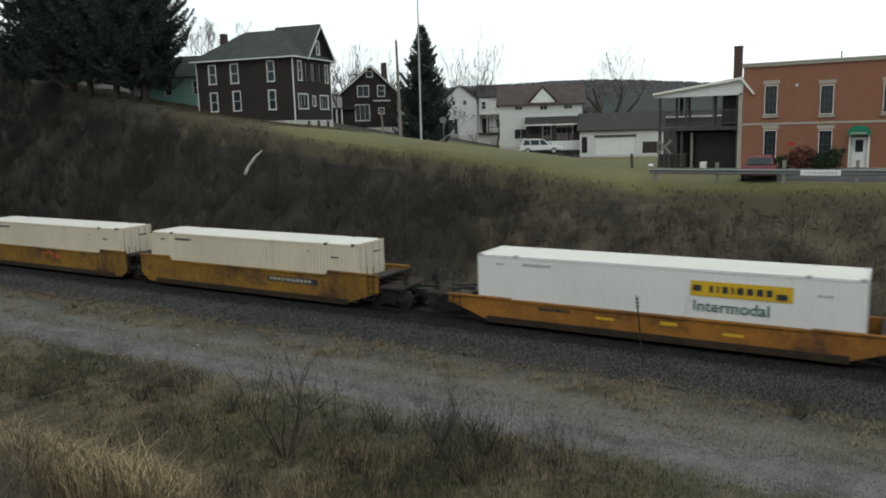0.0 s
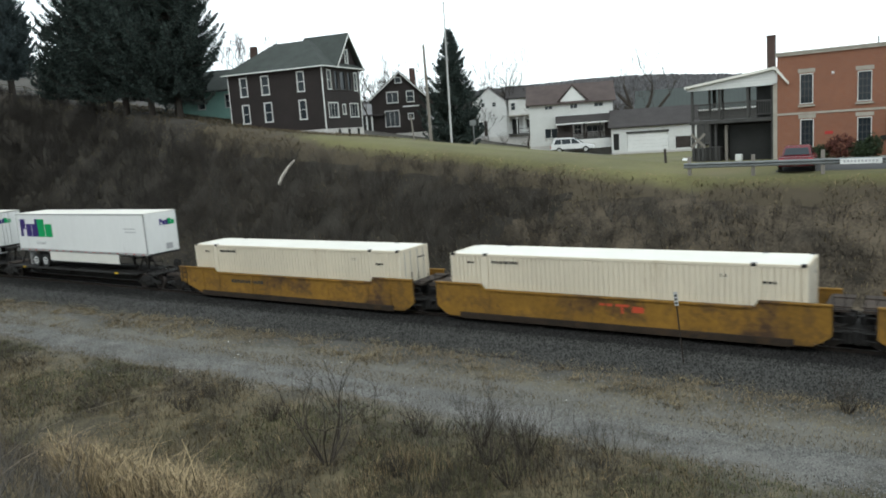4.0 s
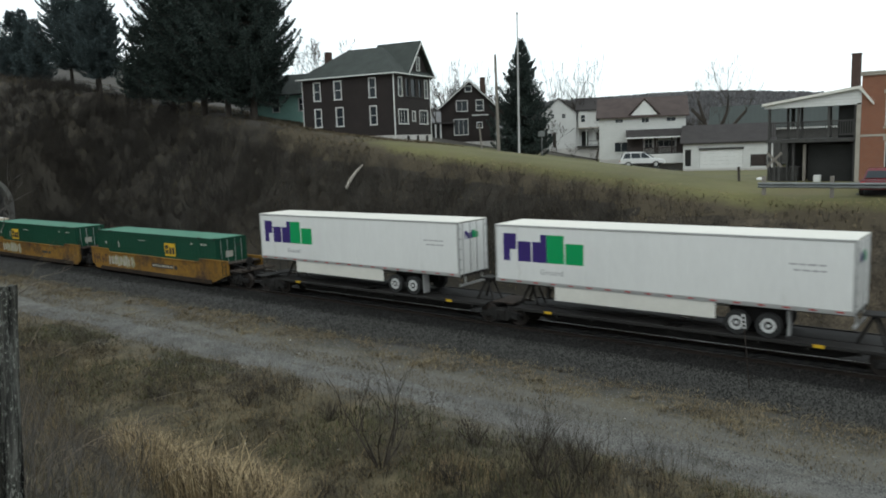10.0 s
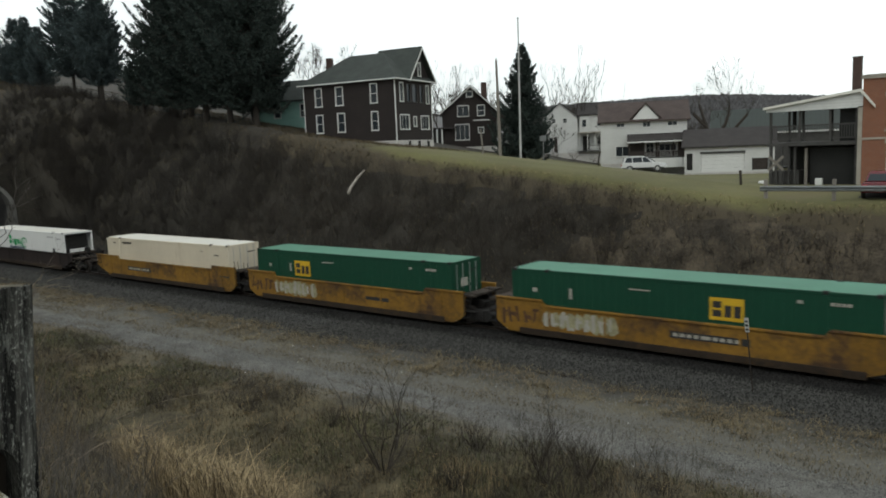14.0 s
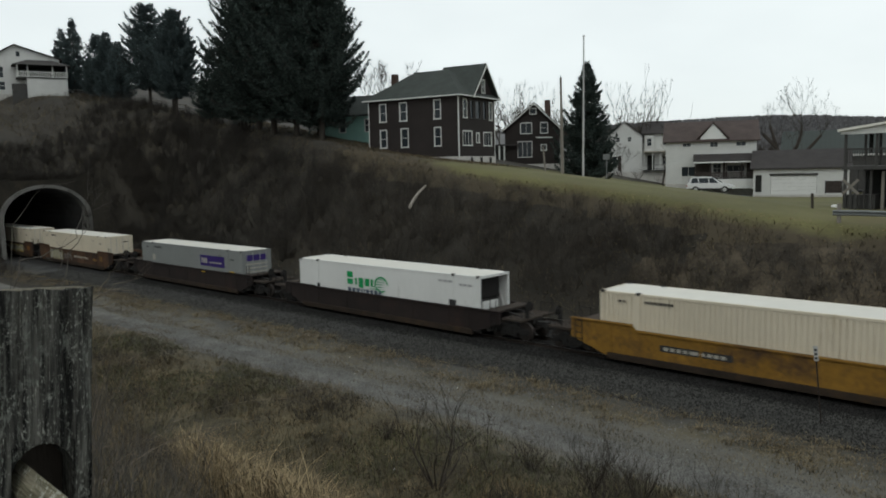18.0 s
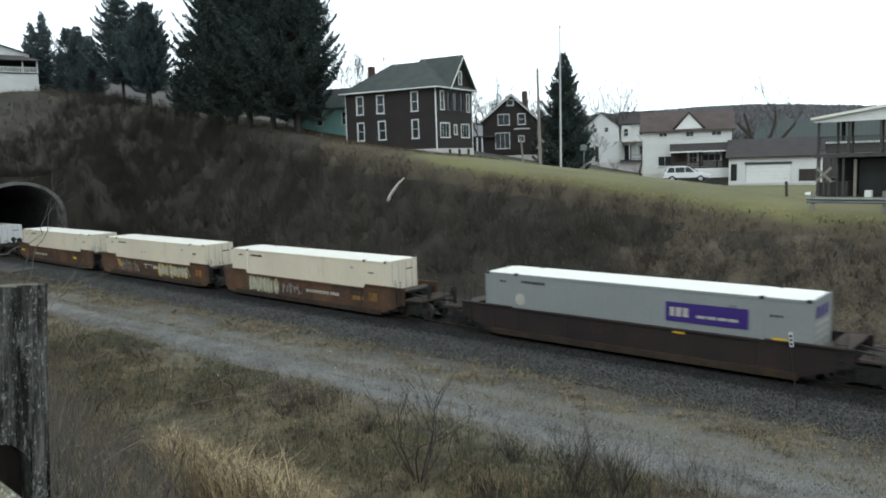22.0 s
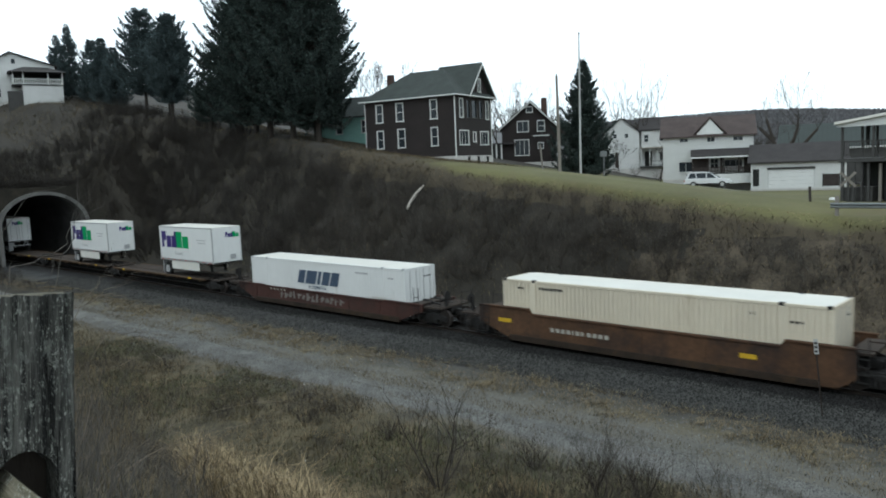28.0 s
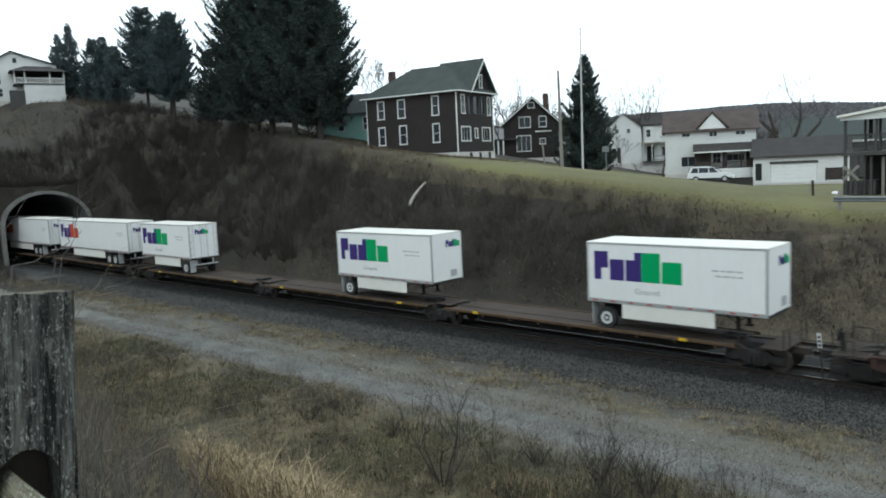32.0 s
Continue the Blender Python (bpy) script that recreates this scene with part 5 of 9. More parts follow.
# three yellow well units: two green containers and a cream one
for i, c in enumerate((-152.06, -171.98, -191.3)):
    w = well_car(c, M_YELLOW, "dirty yellow articulated well wagon unit with some graffiti", i == 0, i == 2, (True, i == 2), "yellow well units")
    if i < 2:
        scrawl(w, -6.2, -2.4, 0.35, 1.1, M_PALEINK, 11 + i)
        scrawl(w, -8.6, -6.4, 0.3, 1.2, M_RUST, 21 + i, "rust_patch", 5, -1.464)
        lettering(w, [(0.0, 3.4, 0.55, 0.85)] if i == 0 else [(1.8, 3.6, 0.55, 0.75)], M_INK, -1.464, "number_panel", "black number panel")
        if i == 0:
            lettering(w, bars(0.2, 0.62, 0.15, (0.2, 0.2, 0.2, 0.2, 0.4, 0.2, 0.2, 0.2, 0.2), 0.1), M_PALEINK, -1.471)
        k = container(c, "green", "dark green container with a yellow square mark and a faded roof", M_GREEN, M_GREENROOF, 40, 0.012)
        side_marks(k, [(1.7, 3.1, 1.35, 2.3)] if i == 0 else [(-4.4, -3.0, 1.35, 2.3)], M_PANELYEL, "yellow square mark", "panel")
        x = 1.7 if i == 0 else -4.4
        lettering(k, [(x + 0.12, x + 0.5, 1.5, 1.78), (x + 0.12, x + 0.5, 1.87, 2.15), (x + 0.62, x + 0.9, 1.5, 2.0), (x + 1.0, x + 1.28, 1.5, 2.0)], M_INK, -BOX_W / 2 - 0.011, "panel_marking")
        side_marks(k, bars(6.3, 2.35, 0.13, (0.14, 0.14, 0.14, 0.14), 0.05) + bars(5.1, 2.35, 0.13, (0.2,), 0.05) + [(-6.9, -6.65, 1.8, 2.0), (-4.9, -4.75, 1.6, 2.1), (6.6, 6.9, 1.2, 1.4), (-1.9, -0.9, 2.3, 2.36)], M_PALEINK, name="reporting_mark")
        part("end_sign", boxes((BOX_L / 2 - 0.028, BOX_L / 2 - 0.02, -0.5, 0.1, 1.5, 1.95)), M_PALEINK, k)
    else:
        lettering(w, [(-4.9, -1.6, 0.55, 0.85)], M_INK, -1.464, "number_panel", "black number panel")
        lettering(w, bars(-4.7, 0.62, 0.15, (0.2, 0.2, 0.2, 0.2, 0.4, 0.2, 0.2, 0.2, 0.2), 0.1), M_PALEINK, -1.471)
        lettering(w, bars(7.2, 0.82, 0.12, (0.3, 0.3, 0.3), 0.05), M_INK)
        k = container(c, "tan", "cream corrugated steel container", M_TAN, M_CROOF)
        small_marks(k)

# a dark single well with a refrigerated container
w = well_car(-214.93, M_DARKCAR, "grimy dark single well wagon carrying a refrigerated container", mid=1.46, end=1.5)
k = container(-214.93, "reefer", "white refrigerated container with a green ring mark", M_CWHITE, M_CROOF, 4, 0.004)
side_marks(k, [(-3.05, -2.5, 1.55, 1.9), (-3.05, -2.5, 2.0, 2.36), (-2.3, -2.12, 1.55, 2.0), (-1.95, -1.5, 1.4, 2.02), (-1.35, -0.95, 1.55, 2.02), (-0.8, -0.6, 1.55, 2.02)], M_LOGOGREEN, "green name blocks", "name_blocks")
bm = bmesh.new()
for a0 in range(0, 300, 20):
    a, b = math.radians(a0), math.radians(a0 + 24)
    prism(bm, [(0.15 + r * math.cos(t), 1.75 + 0.8 * r * math.sin(t)) for r, t in ((0.62, a), (0.62, b), (0.5, b), (0.5, a))], 1, -BOX_W / 2 - 0.009, -BOX_W / 2 - 0.004)
for q in range(5):
    box(bm, -0.9 + 0.2 * q, 0.1 + 0.12 * q, -BOX_W / 2 - 0.01, -BOX_W / 2 - 0.004, 1.4 + 0.16 * q, 1.44 + 0.16 * q)
part("cat_head_mark", bm, M_LOGOGREEN, k, "green ring and stripes of a mark")
lettering(k, bars(-3.0, 1.12, 0.22, (0.3, 0.3, 0.3, 0.14, 0.1, 0.26, 0.26, 0.3, 0.22), 0.12), M_NAVY, -BOX_W / 2 - 0.004)
lettering(k, bars(5.0, 2.4, 0.12, (0.3, 0.26, 0.34), 0.08) + bars(6.6, 2.28, 0.12, (0.2, 0.3, 0.3), 0.06), M_GREYINK, -BOX_W / 2 - 0.004, "reporting_mark")
lettering(k, [(-6.2, -5.9, 0.95, 1.35)], M_INK, -BOX_W / 2 - 0.006, "lifting_pad")
lettering(k, [(5.8, 6.3, 0.95, 1.45)], M_INK, -BOX_W / 2 - 0.006, "lifting_pad")
hl = BOX_L / 2
bm = boxes((hl - 1.25, hl - 1.15, -1.2, 1.2, 0.1, BOX_H - 0.1))
part("inner_bulkhead", bm, M_CWHITE, k)
part("cooling_unit", boxes((hl - 1.14, hl - 0.35, -0.85, 0.85, 0.3, 1.5, 0.08), (hl - 1.14, hl - 0.45, -1.0, 1.0, 1.5, 2.7, 0.06)), M_BLACK, k, "dark cooling unit")
part("unit_cover", boxes((hl - 0.5, hl - 0.3, -0.7, 0.7, 0.35, 1.4, 0.06)), M_CWHITE, k)
part("frame_braces", rods([((hl - 1.1, -1.25, 0.3), (hl - 0.1, -1.25, 2.7), 0.04), ((hl - 0.1, 1.2, 0.3), (hl - 1.0, 1.2, 2.7), 0.04)]), M_CWHITE, k)

# a dark single well with a grey container
w = well_car(-238.28, M_DARKCAR, "grimy dark single well wagon carrying a grey container", mid=1.5, end=1.54)
lettering(w, [(2.4, 3.0, 1.1, 1.25), (6.6, 7.2, 1.35, 1.45)], M_PANELYEL, name="yellow_mark")
k = container(-238.28, "grey", "light grey container with a purple panel", M_GREYC, M_CROOF, 50, 0.01)
side_marks(k, [(2.0, 5.6, 1.45, 2.3)], M_PURPLE, "purple panel", "panel")
lettering(k, bars(2.2, 1.68, 0.4, (0.2, 0.24, 0.24), 0.08) + bars(3.4, 1.7, 0.12, (0.4, 0.4, 0.4, 0.4), 0.06), M_PALEINK, -BOX_W / 2 - 0.011, "panel_marking")
bm = bmesh.new()
rod(bm, (-5.85, -BOX_W / 2 - 0.01, 1.6), (-5.85, -BOX_W / 2 - 0.004, 1.6), 0.3, 20)
part("round_mark", bm, M_PALEINK, k)
part("end_panel", boxes((hl - 0.028, hl - 0.02, -0.9, 0.9, 2.1, 2.55)), M_PURPLE, k)
for z in (0.9, 1.2, 1.5, 1.8):
    part("end_stripe", boxes((hl - 0.027, hl - 0.02, -1.0, 1.0, z, z + 0.1)), M_PALEINK, k)
small_marks(k, M_INK)

# three rust-brown units, heavily sprayed, with cream containers
for i, c in enumerate((-261.82, -281.73, -301.23)):
    w = well_car(c, M_RUST, "rust-brown articulated well wagon unit covered in graffiti", i == 0, i == 2, (True, i == 2), "rusty well units")
    if i == 0:
        scrawl(w, -5.8, -2.4, 0.3, 1.18, M_PALEINK, 31, count=8)
        scrawl(w, -2.0, 0.2, 0.4, 1.0, M_FADED, 32, count=5)
        lettering(w, bars(0.6, 0.62, 0.2, (0.2, 0.2, 0.2, 0.2, 0.1, 0.22, 0.22, 0.22, 0.22, 0.22, 0.22), 0.1), M_PALEINK)
        lettering(w, [(5.1, 6.1, 0.55, 0.8), (6.6, 7.4, 0.6, 1.1)], M_YELLOW, name="paint_patch")
    elif i == 1:
        scrawl(w, -5.6, -1.9, 0.3, 1.2, M_FADED, 41, count=9)
        scrawl(w, -5.7, -5.0, 0.7, 1.2, M_PANELYEL, 42, count=2, y=-1.471)
        lettering(w, [(-1.1, -0.5, 0.95, 1.05), (-0.85, -0.75, 0.65, 0.95), (-0.3, 0.3, 0.95, 1.05), (-0.05, 0.05, 0.65, 0.95), (0.45, 1.1, 0.72, 0.98)], M_PALEINK, name="company_mark")
        scrawl(w, 1.3, 6.0, 0.35, 1.2, M_PANELYEL, 43, count=8)
        scrawl(w, 1.5, 5.8, 0.55, 1.0, M_PALEINK, 44, count=11, y=-1.472)
        lettering(w, [(7.0, 7.8, 0.6, 1.1)], M_YELLOWRUST, name="paint_patch")
    else:
        lettering(w, bars(-5.0, 0.55, 0.2, (0.22,) * 4 + (0.1,) + (0.22,) * 6, 0.1), M_PALEINK)
        lettering(w, [(-8.3, -7.4, 0.75, 0.95), (4.5, 5.2, 0.6, 0.8)], M_PANELYEL, name="paint_patch")
    k = container(c, "tan", "cream corrugated steel container", M_TAN, M_CROOF)
    small_marks(k)
    if i == 1:
        side_marks(k, [(-1.7, -1.5, 1.75, 1.95), (-1.25, -1.05, 1.75, 1.95)], M_GREYINK, name="placard_marks")

# an oxide-red single well with a white container
w = well_car(-324.78, M_OXIDE, "faded oxide-red single well wagon carrying a white container", mid=1.24, end=1.28)
scrawl(w, -4.4, 2.6, 0.45, 1.1, M_FADED, 51, count=14)
lettering(w, bars(-5.6, 1.02, 0.16, (0.2,) * 5, 0.2) + bars(5.3, 1.3, 0.12, (0.16,) * 5, 0.1), M_PALEINK)
k = container(-324.78, "white", "white container with slanted slate-blue lettering blocks", M_CWHITE, M_CROOF, 60, 0.012)
bm = bmesh.new()
for x, a in ((-2.55, 0.72), (-1.68, 1.1), (-0.42, 0.32), (0.06, 0.75), (0.95, 0.8)):
    prism(bm, [(x, 1.35), (x + a, 1.35), (x + a + 0.3, 2.25), (x + 0.3, 2.25)], 1, -BOX_W / 2 - 0.009, -BOX_W / 2 - 0.004)
part("slanted_logo", bm, M_NAVY, k, "slanted slate-blue blocks of a carrier's mark")
words(k, "INTERMODAL", -1.3, 1.02, 0.22, M_NAVY, -BOX_W / 2 - 0.004, "lettering", "small word Intermodal")
lettering(k, bars(3.6, 2.35, 0.12, (0.14,) * 6, 0.06) + bars(6.6, 2.2, 0.1, (0.2, 0.2), 0.06), M_GREYINK, -BOX_W / 2 - 0.004, "reporting_mark")

# rusty spine units with short parcel trailers, and more of the same behind
SP2 = (-338.8, -356.8, -374.8, -392.8)
for i in range(3):
    spine_car(SP2[i], SP2[i + 1], i == 0, i == 2, True, (True, i == 2), "rusty spine wagon unit with a bare worn deck", True)
SP3 = (-396.6, -414.6, -432.6)
for i in range(2):
    spine_car(SP3[i], SP3[i + 1], i == 0, i == 1, True, (True, i == 1), "rusty spine wagon unit carrying a trailer")
trailer(-346.71, 8.53, True, "short white parcel trailer with a single axle", (1.0,), 1.35, 0.42)
trailer(-365.56, 8.53, True, "short white parcel trailer with a single axle", (1.0,), 1.35, 0.42)
trailer(-393.1, 8.53, False, "short white parcel trailer with doors to the east", (1.0,), 1.35, 0.42)
trailer(-411.9, 16.15, False, "long white parcel trailer with purple and red blocks", (3.2, 4.5), 1.35, 0.5, M_LOGORED, sub=False)
trailer(-431.0, 16.15, False, "long white parcel trailer with purple and red blocks", (3.2, 4.5), 1.35, 0.5, M_LOGORED, sub=False)


# ---- buildings ----
def wall_bm(length, height, thick, holes, axis="x", gable=None):
    """A wall along +x from the origin, its outer face at y = 0 and its inner face at y = thick, with openings (x0, x1, z0, z1) cut through it."""
    bm = bmesh.new()
    xs = sorted({0.0, length, *[h[0] for h in holes], *[h[1] for h in holes]})
    zs = sorted({0.0, height, *[h[2] for h in holes], *[h[3] for h in holes]})
    solid = lambda i, j: 0 <= i < len(xs) - 1 and 0 <= j < len(zs) - 1 and not any(
        h[0] <= (xs[i] + xs[i + 1]) / 2 <= h[1] and h[2] <= (zs[j] + zs[j + 1]) / 2 <= h[3] for h in holes)
    quad = lambda *p: bm.faces.new([bm.verts.new(q) for q in p])
    for i in range(len(xs) - 1):
        for j in range(len(zs) - 1):
            if not solid(i, j):
                continue
            a, b, c, d = xs[i], xs[i + 1], zs[j], zs[j + 1]
            quad((a, 0, c), (b, 0, c), (b, 0, d), (a, 0, d))
            quad((b, thick, c), (a, thick, c), (a, thick, d), (b, thick, d))
            if not solid(i - 1, j):
                quad((a, 0, c), (a, 0, d), (a, thick, d), (a, thick, c))
            if not solid(i + 1, j):
                quad((b, 0, c), (b, thick, c), (b, thick, d), (b, 0, d))
            if not solid(i, j - 1):
                quad((a, 0, c), (a, thick, c), (b, thick, c), (b, 0, c))
            if not solid(i, j + 1):
                quad((a, 0, d), (b, 0, d), (b, thick, d), (a, thick, d))
    if gable:
        prism(bm, [(0, height), (length, height), gable], 1, 0, thick)
    bmesh.ops.remove_doubles(bm, verts=bm.verts, dist=0.0005)
    return bm


def window(parent, wall_pose, x0, x1, z0, z1, panes=(1, 2), frame_w=0.075, trim=None, name="window", bars_=None):
    """A sash window in its opening: casing, sill, meeting rail, panes, dark room behind."""
    trim = trim or M_TRIM
    bm = bmesh.new()
    box(bm, x0 - frame_w, x0, -0.05, 0.06, z0, z1 + frame_w)
    box(bm, x1, x1 + frame_w, -0.05, 0.06, z0 - frame_w, z1 + frame_w)
    box(bm, x0, x1, -0.05, 0.06, z1, z1 + frame_w * 1.2)
    win = part(name, bm, trim, parent)
    win.matrix_basis = wall_pose
    part("sill", boxes((x0 - frame_w * 1.3, x1 + frame_w * 1.3, -0.1, 0.06, z0 - frame_w * 1.2, z0)), trim, win)
    nx, nz = panes
    sash = bmesh.new()
    for k in range(nz + 1):
        z = z0 + (z1 - z0) * k / nz
        box(sash, x0, x1, 0.04, 0.08, z - 0.024, z + 0.024)
    for k in range(nx + 1):
        x = x0 + (x1 - x0) * k / nx
        box(sash, x - 0.02, x + 0.02, 0.042, 0.082, z0, z1)
    part("sash", sash, bars_ or trim, win)
    part("pane", boxes((x0, x1, 0.06, 0.07, z0, z1)), M_GLASS, win)
    return win


def gable_roof(parent, length, width, eave, rise, over, material, across=False, thick=0.16):
    """Two slabs with the ridge along x (or along y), overhanging."""
    bm = bmesh.new()
    if across:
        length, width = width, length
    half = width / 2
    k = rise / half
    for s in (-1, 1):
        y_e, z_e = half + s * (half + over), eave - k * over
        pts = [(half, eave + rise), (y_e, z_e), (y_e, z_e + thick), (half, eave + rise + thick)]
        if across:
            prism(bm, pts, 1, -over, length + over)
        else:
            prism(bm, pts, 0, -over, length + over)
    return part("roof", bm, material, parent)


def put_walls(parent, sx, sy, h, holes, material, gables=None, thick=0.22):
    """Four walls round a plan sx by sy; holes by side: s, e, n, w. Each wall keeps its windows as parts."""
    gables = gables or {}
    sides = {"s": (pose(0, 0, 0), sx), "e": (pose(sx - 0.003, 0.003, 0, 0, 0, 90), sy - 0.006), "n": (pose(sx, sy, 0, 0, 0, 180), sx), "w": (pose(0.003, sy - 0.003, 0, 0, 0, 270), sy - 0.006)}
    poses = {}
    for key, (m, length) in sides.items():
        hs = [q[:4] for q in holes.get(key, [])]
        wl_ = part("wall", wall_bm(length, h, thick, hs, gable=gables.get(key)), material, parent)
        wl_.matrix_basis = m
        poses[key] = m
        for q in holes.get(key, []):
            if len(q) > 4 and q[4] == "open":
                continue
            window(parent, m, *q[:4], panes=q[4] if len(q) > 4 else (1, 2), bars_=M_GREYWOOD if len(q) > 4 and q[4] == (3, 4) else None, frame_w=0.045 if len(q) > 4 and q[4] == (3, 4) else 0.075, trim=M_GREYWOOD if len(q) > 5 else None)
    # near-black box stands for the unlit rooms
    part("dark_rooms", boxes((thick + 0.5, sx - thick - 0.5, thick + 0.5, sy - thick - 0.5, 0.05, h - 0.05)), M_SHADEDARK, parent)
    return poses


def build_brown_house():
    # local x: along the short east front; local y: along the long south-west side, away from the near corner
    base = 10.2
    m = pose(-49.96, 55.94, base, 0, 0, 101.76)
    ob = thing("house", m, "dark brown two-storey house with white sash windows and a grey-green roof", "house")
    sx, sy, h = 7.6, 10.8, 5.95
    W = lambda s0, s1, z0, z1, *p: (s0, s1, z0 - base, z1 - base, *(p or ((1, 2),)))
    west = [(sy - b, sy - a, c - base, d - base, (1, 2)) for a, b, c, d in ((8.6, 9.35, 13.95, 15.7), (6.05, 6.85, 13.95, 15.7), (2.05, 2.75, 13.95, 15.75), (8.6, 9.35, 11.3, 13.05), (5.95, 6.75, 11.3, 13.1), (2.05, 2.75, 11.3, 13.05))]
    south = [W(0.95, 1.6, 14.0, 15.75), W(2.3, 2.95, 14.0, 15.7, (1, 1), "screened"), W(3.4, 4.4, 14.0, 15.7, (1, 1), "screened"), W(5.0, 5.65, 14.0, 15.7, (1, 1), "screened"), W(6.4, 7.0, 13.95, 15.7), W(0.8, 2.6, 11.3, 12.65, (3, 1)), W(3.55, 4.1, 11.6, 12.5, (1, 1)), W(5.1, 6.8, 11.3, 12.6, (3, 1))]
    put_walls(ob, sx, sy, h, {"w": west, "s": south}, M_BROWNSIDING)
    # hipped main roof with a front gable
    bm = bmesh.new()
    o, hr = 0.45, 3.0
    a, b, c, d = [(-o, -o), (sx + o, -o), (sx + o, sy + o), (-o, sy + o)]
    e = h
    vs = [bm.verts.new((x, y, e)) for x, y in (a, b, c, d)]
    vt = [bm.verts.new((x, y, e - 0.14)) for x, y in (a, b, c, d)]
    r1, r2 = bm.verts.new((sx / 2, 3.4, e + hr)), bm.verts.new((sx / 2, sy - 3.4, e + hr))
    for f in ((vs[0], vs[1], r1), (vs[1], vs[2], r2, r1), (vs[2], vs[3], r2), (vs[3], vs[0], r1, r2), (vt[3], vt[2], vt[1], vt[0])):
        bm.faces.new(f)
    for i in range(4):
        bm.faces.new((vs[i], vt[i], vt[(i + 1) % 4], vs[(i + 1) % 4]))
    part("roof", bm, M_ROOF, ob)
    part("gutter", boxes((-o - 0.05, sx + o + 0.05, -o - 0.06, -o - 0.003, e - 0.12, e - 0.01), (-o - 0.06, -o - 0.003, -o, sy + o, e - 0.12, e - 0.01)), M_TRIM, ob, "white eaves board")
    gx0, gx1, gp = 2.2, 7.9, 3.25
    bm = bmesh.new()
    prism(bm, [(gx0 + 0.3, e - 0.02), (gx1 - 0.3, e - 0.02), ((gx0 + gx1) / 2, e + gp - 0.35)], 1, 0.02, 0.2)
    part("front_gable", bm, M_BROWNSIDING, ob)
    bm = bmesh.new()
    gm = (gx0 + gx1) / 2
    for s, x in ((-1, gx0), (1, gx1)):
        prism(bm, [(x, e - 0.1), (gm, e + gp), (gm, e + gp + 0.17), (x + s * 0.12, e + 0.0)], 1, -0.5, 4.6)
    part("gable_roof", bm, M_ROOF, ob)
    bm = bmesh.new()
    for s, x in ((-1, gx0), (1, gx1)):
        prism(bm, [(x, e - 0.26), (gm, e + gp - 0.16), (gm, e + gp + 0.05), (x, e - 0.06)], 1, -0.56, -0.505)
    part("barge_board", bm, M_TRIM, ob)
    window(ob, pose(0, -0.06, 0), gm - 0.25, gm + 0.25, e + 0.5, e + 1.75)
    part("chimney", boxes((3.4, 4.0, 9.6, 10.2, e + 0.5, e + 3.0, 0.03)), M_BRICKDARK, ob)
    for q in ((-0.03, 0.07, -0.03, 0.0), (-0.03, 0.0, 0.0, 0.06), (sx - 0.08, sx + 0.03, -0.03, 0.0), (-0.03, 0, sy - 0.05, sy + 0.03)):
        part("corner_board", boxes((*q, 0, e - 0.15)), M_TRIM, ob)
    part("foundation", boxes((-0.05, sx + 0.05, -0.05, sy, -2.0, -0.01)), M_FOUND, ob)
    for x in (2.2, 4.2, 6.2):
        part("foundation_vent", boxes((x, x + 0.5, -0.07, -0.045, -0.75, -0.1)), M_SHADEDARK, ob)


def build_gabled_house():
    base = 9.3
    ob = thing("house", pose(-67.0, 84.7, base, 0, 0, 36.6), "small dark brown gabled house with white trim and a brick chimney", "house")
    sx, sy, h = 7.5, 9.0, 5.0
    g = [(2.2, 3.7, 4.25, 5.65, (2, 1)), (4.95, 5.9, 4.25, 5.65), (1.8, 3.7, 1.0, 3.1, (3, 1)), (5.0, 5.7, 1.9, 2.6, (1, 1))]
    low = [q for q in g if q[3] < h]
    put_walls(ob, sx, sy, h, {"s": low}, M_BROWNSIDING, {"s": (sx / 2 + 0.3, h + 3.3), "n": (sx / 2 - 0.3, h + 3.3)})
    for q in g:
        if q not in low:
            window(ob, pose(0, -0.07, 0), *q[:4], panes=q[4] if len(q) > 4 else (1, 2))
    window(ob, pose(0, -0.07, 0), 3.5, 4.3, 6.9, 7.6, panes=(1, 1))
    bm = bmesh.new()
    for s, x in ((-1, -0.4), (1, sx + 0.4)):
        prism(bm, [(x, h - 0.35), (sx / 2 + 0.3, h + 3.3), (sx / 2 + 0.3, h + 3.48), (x, h - 0.15)], 1, -0.5, sy + 0.4)
    part("roof", bm, M_ROOFGREY, ob)
    bm = bmesh.new()
    for x in (-0.4, sx + 0.4):
        prism(bm, [(x, h - 0.5), (sx / 2 + 0.3, h + 3.15), (sx / 2 + 0.3, h + 3.35), (x, h - 0.3)], 1, -0.55, -0.505)
    part("barge_board", bm, M_TRIM, ob)
    part("chimney", boxes((5.6, 6.4, 3.0, 3.8, h + 0.5, h + 4.0)), M_BRICKDARK, ob)
    porch = part("porch_roof", boxes((-2.4, 2.0, -0.6, 2.6, 2.6, 2.8)), M_ROOFGREY, ob)
    # near-black sheet added behind the posts for the porch's shade
    part("porch_front", boxes((-2.2, -0.02, -0.4, -0.3, 0.2, 2.6)), M_SHADEDARK, porch)
    for x in (-2.2, -1.5, -0.8, -0.1):
        part("porch_post", boxes((x - 0.1, x + 0.1, -0.5, -0.41, 0.2, 2.6)), M_TRIM, porch)
    part("string_course", boxes((4.3, 6.6, -0.08, -0.003, 3.55, 3.7)), M_TRIM, ob)
    part("foundation", boxes((-0.03, sx + 0.03, -0.03, sy, -1.5, -0.01)), M_FOUND, ob)


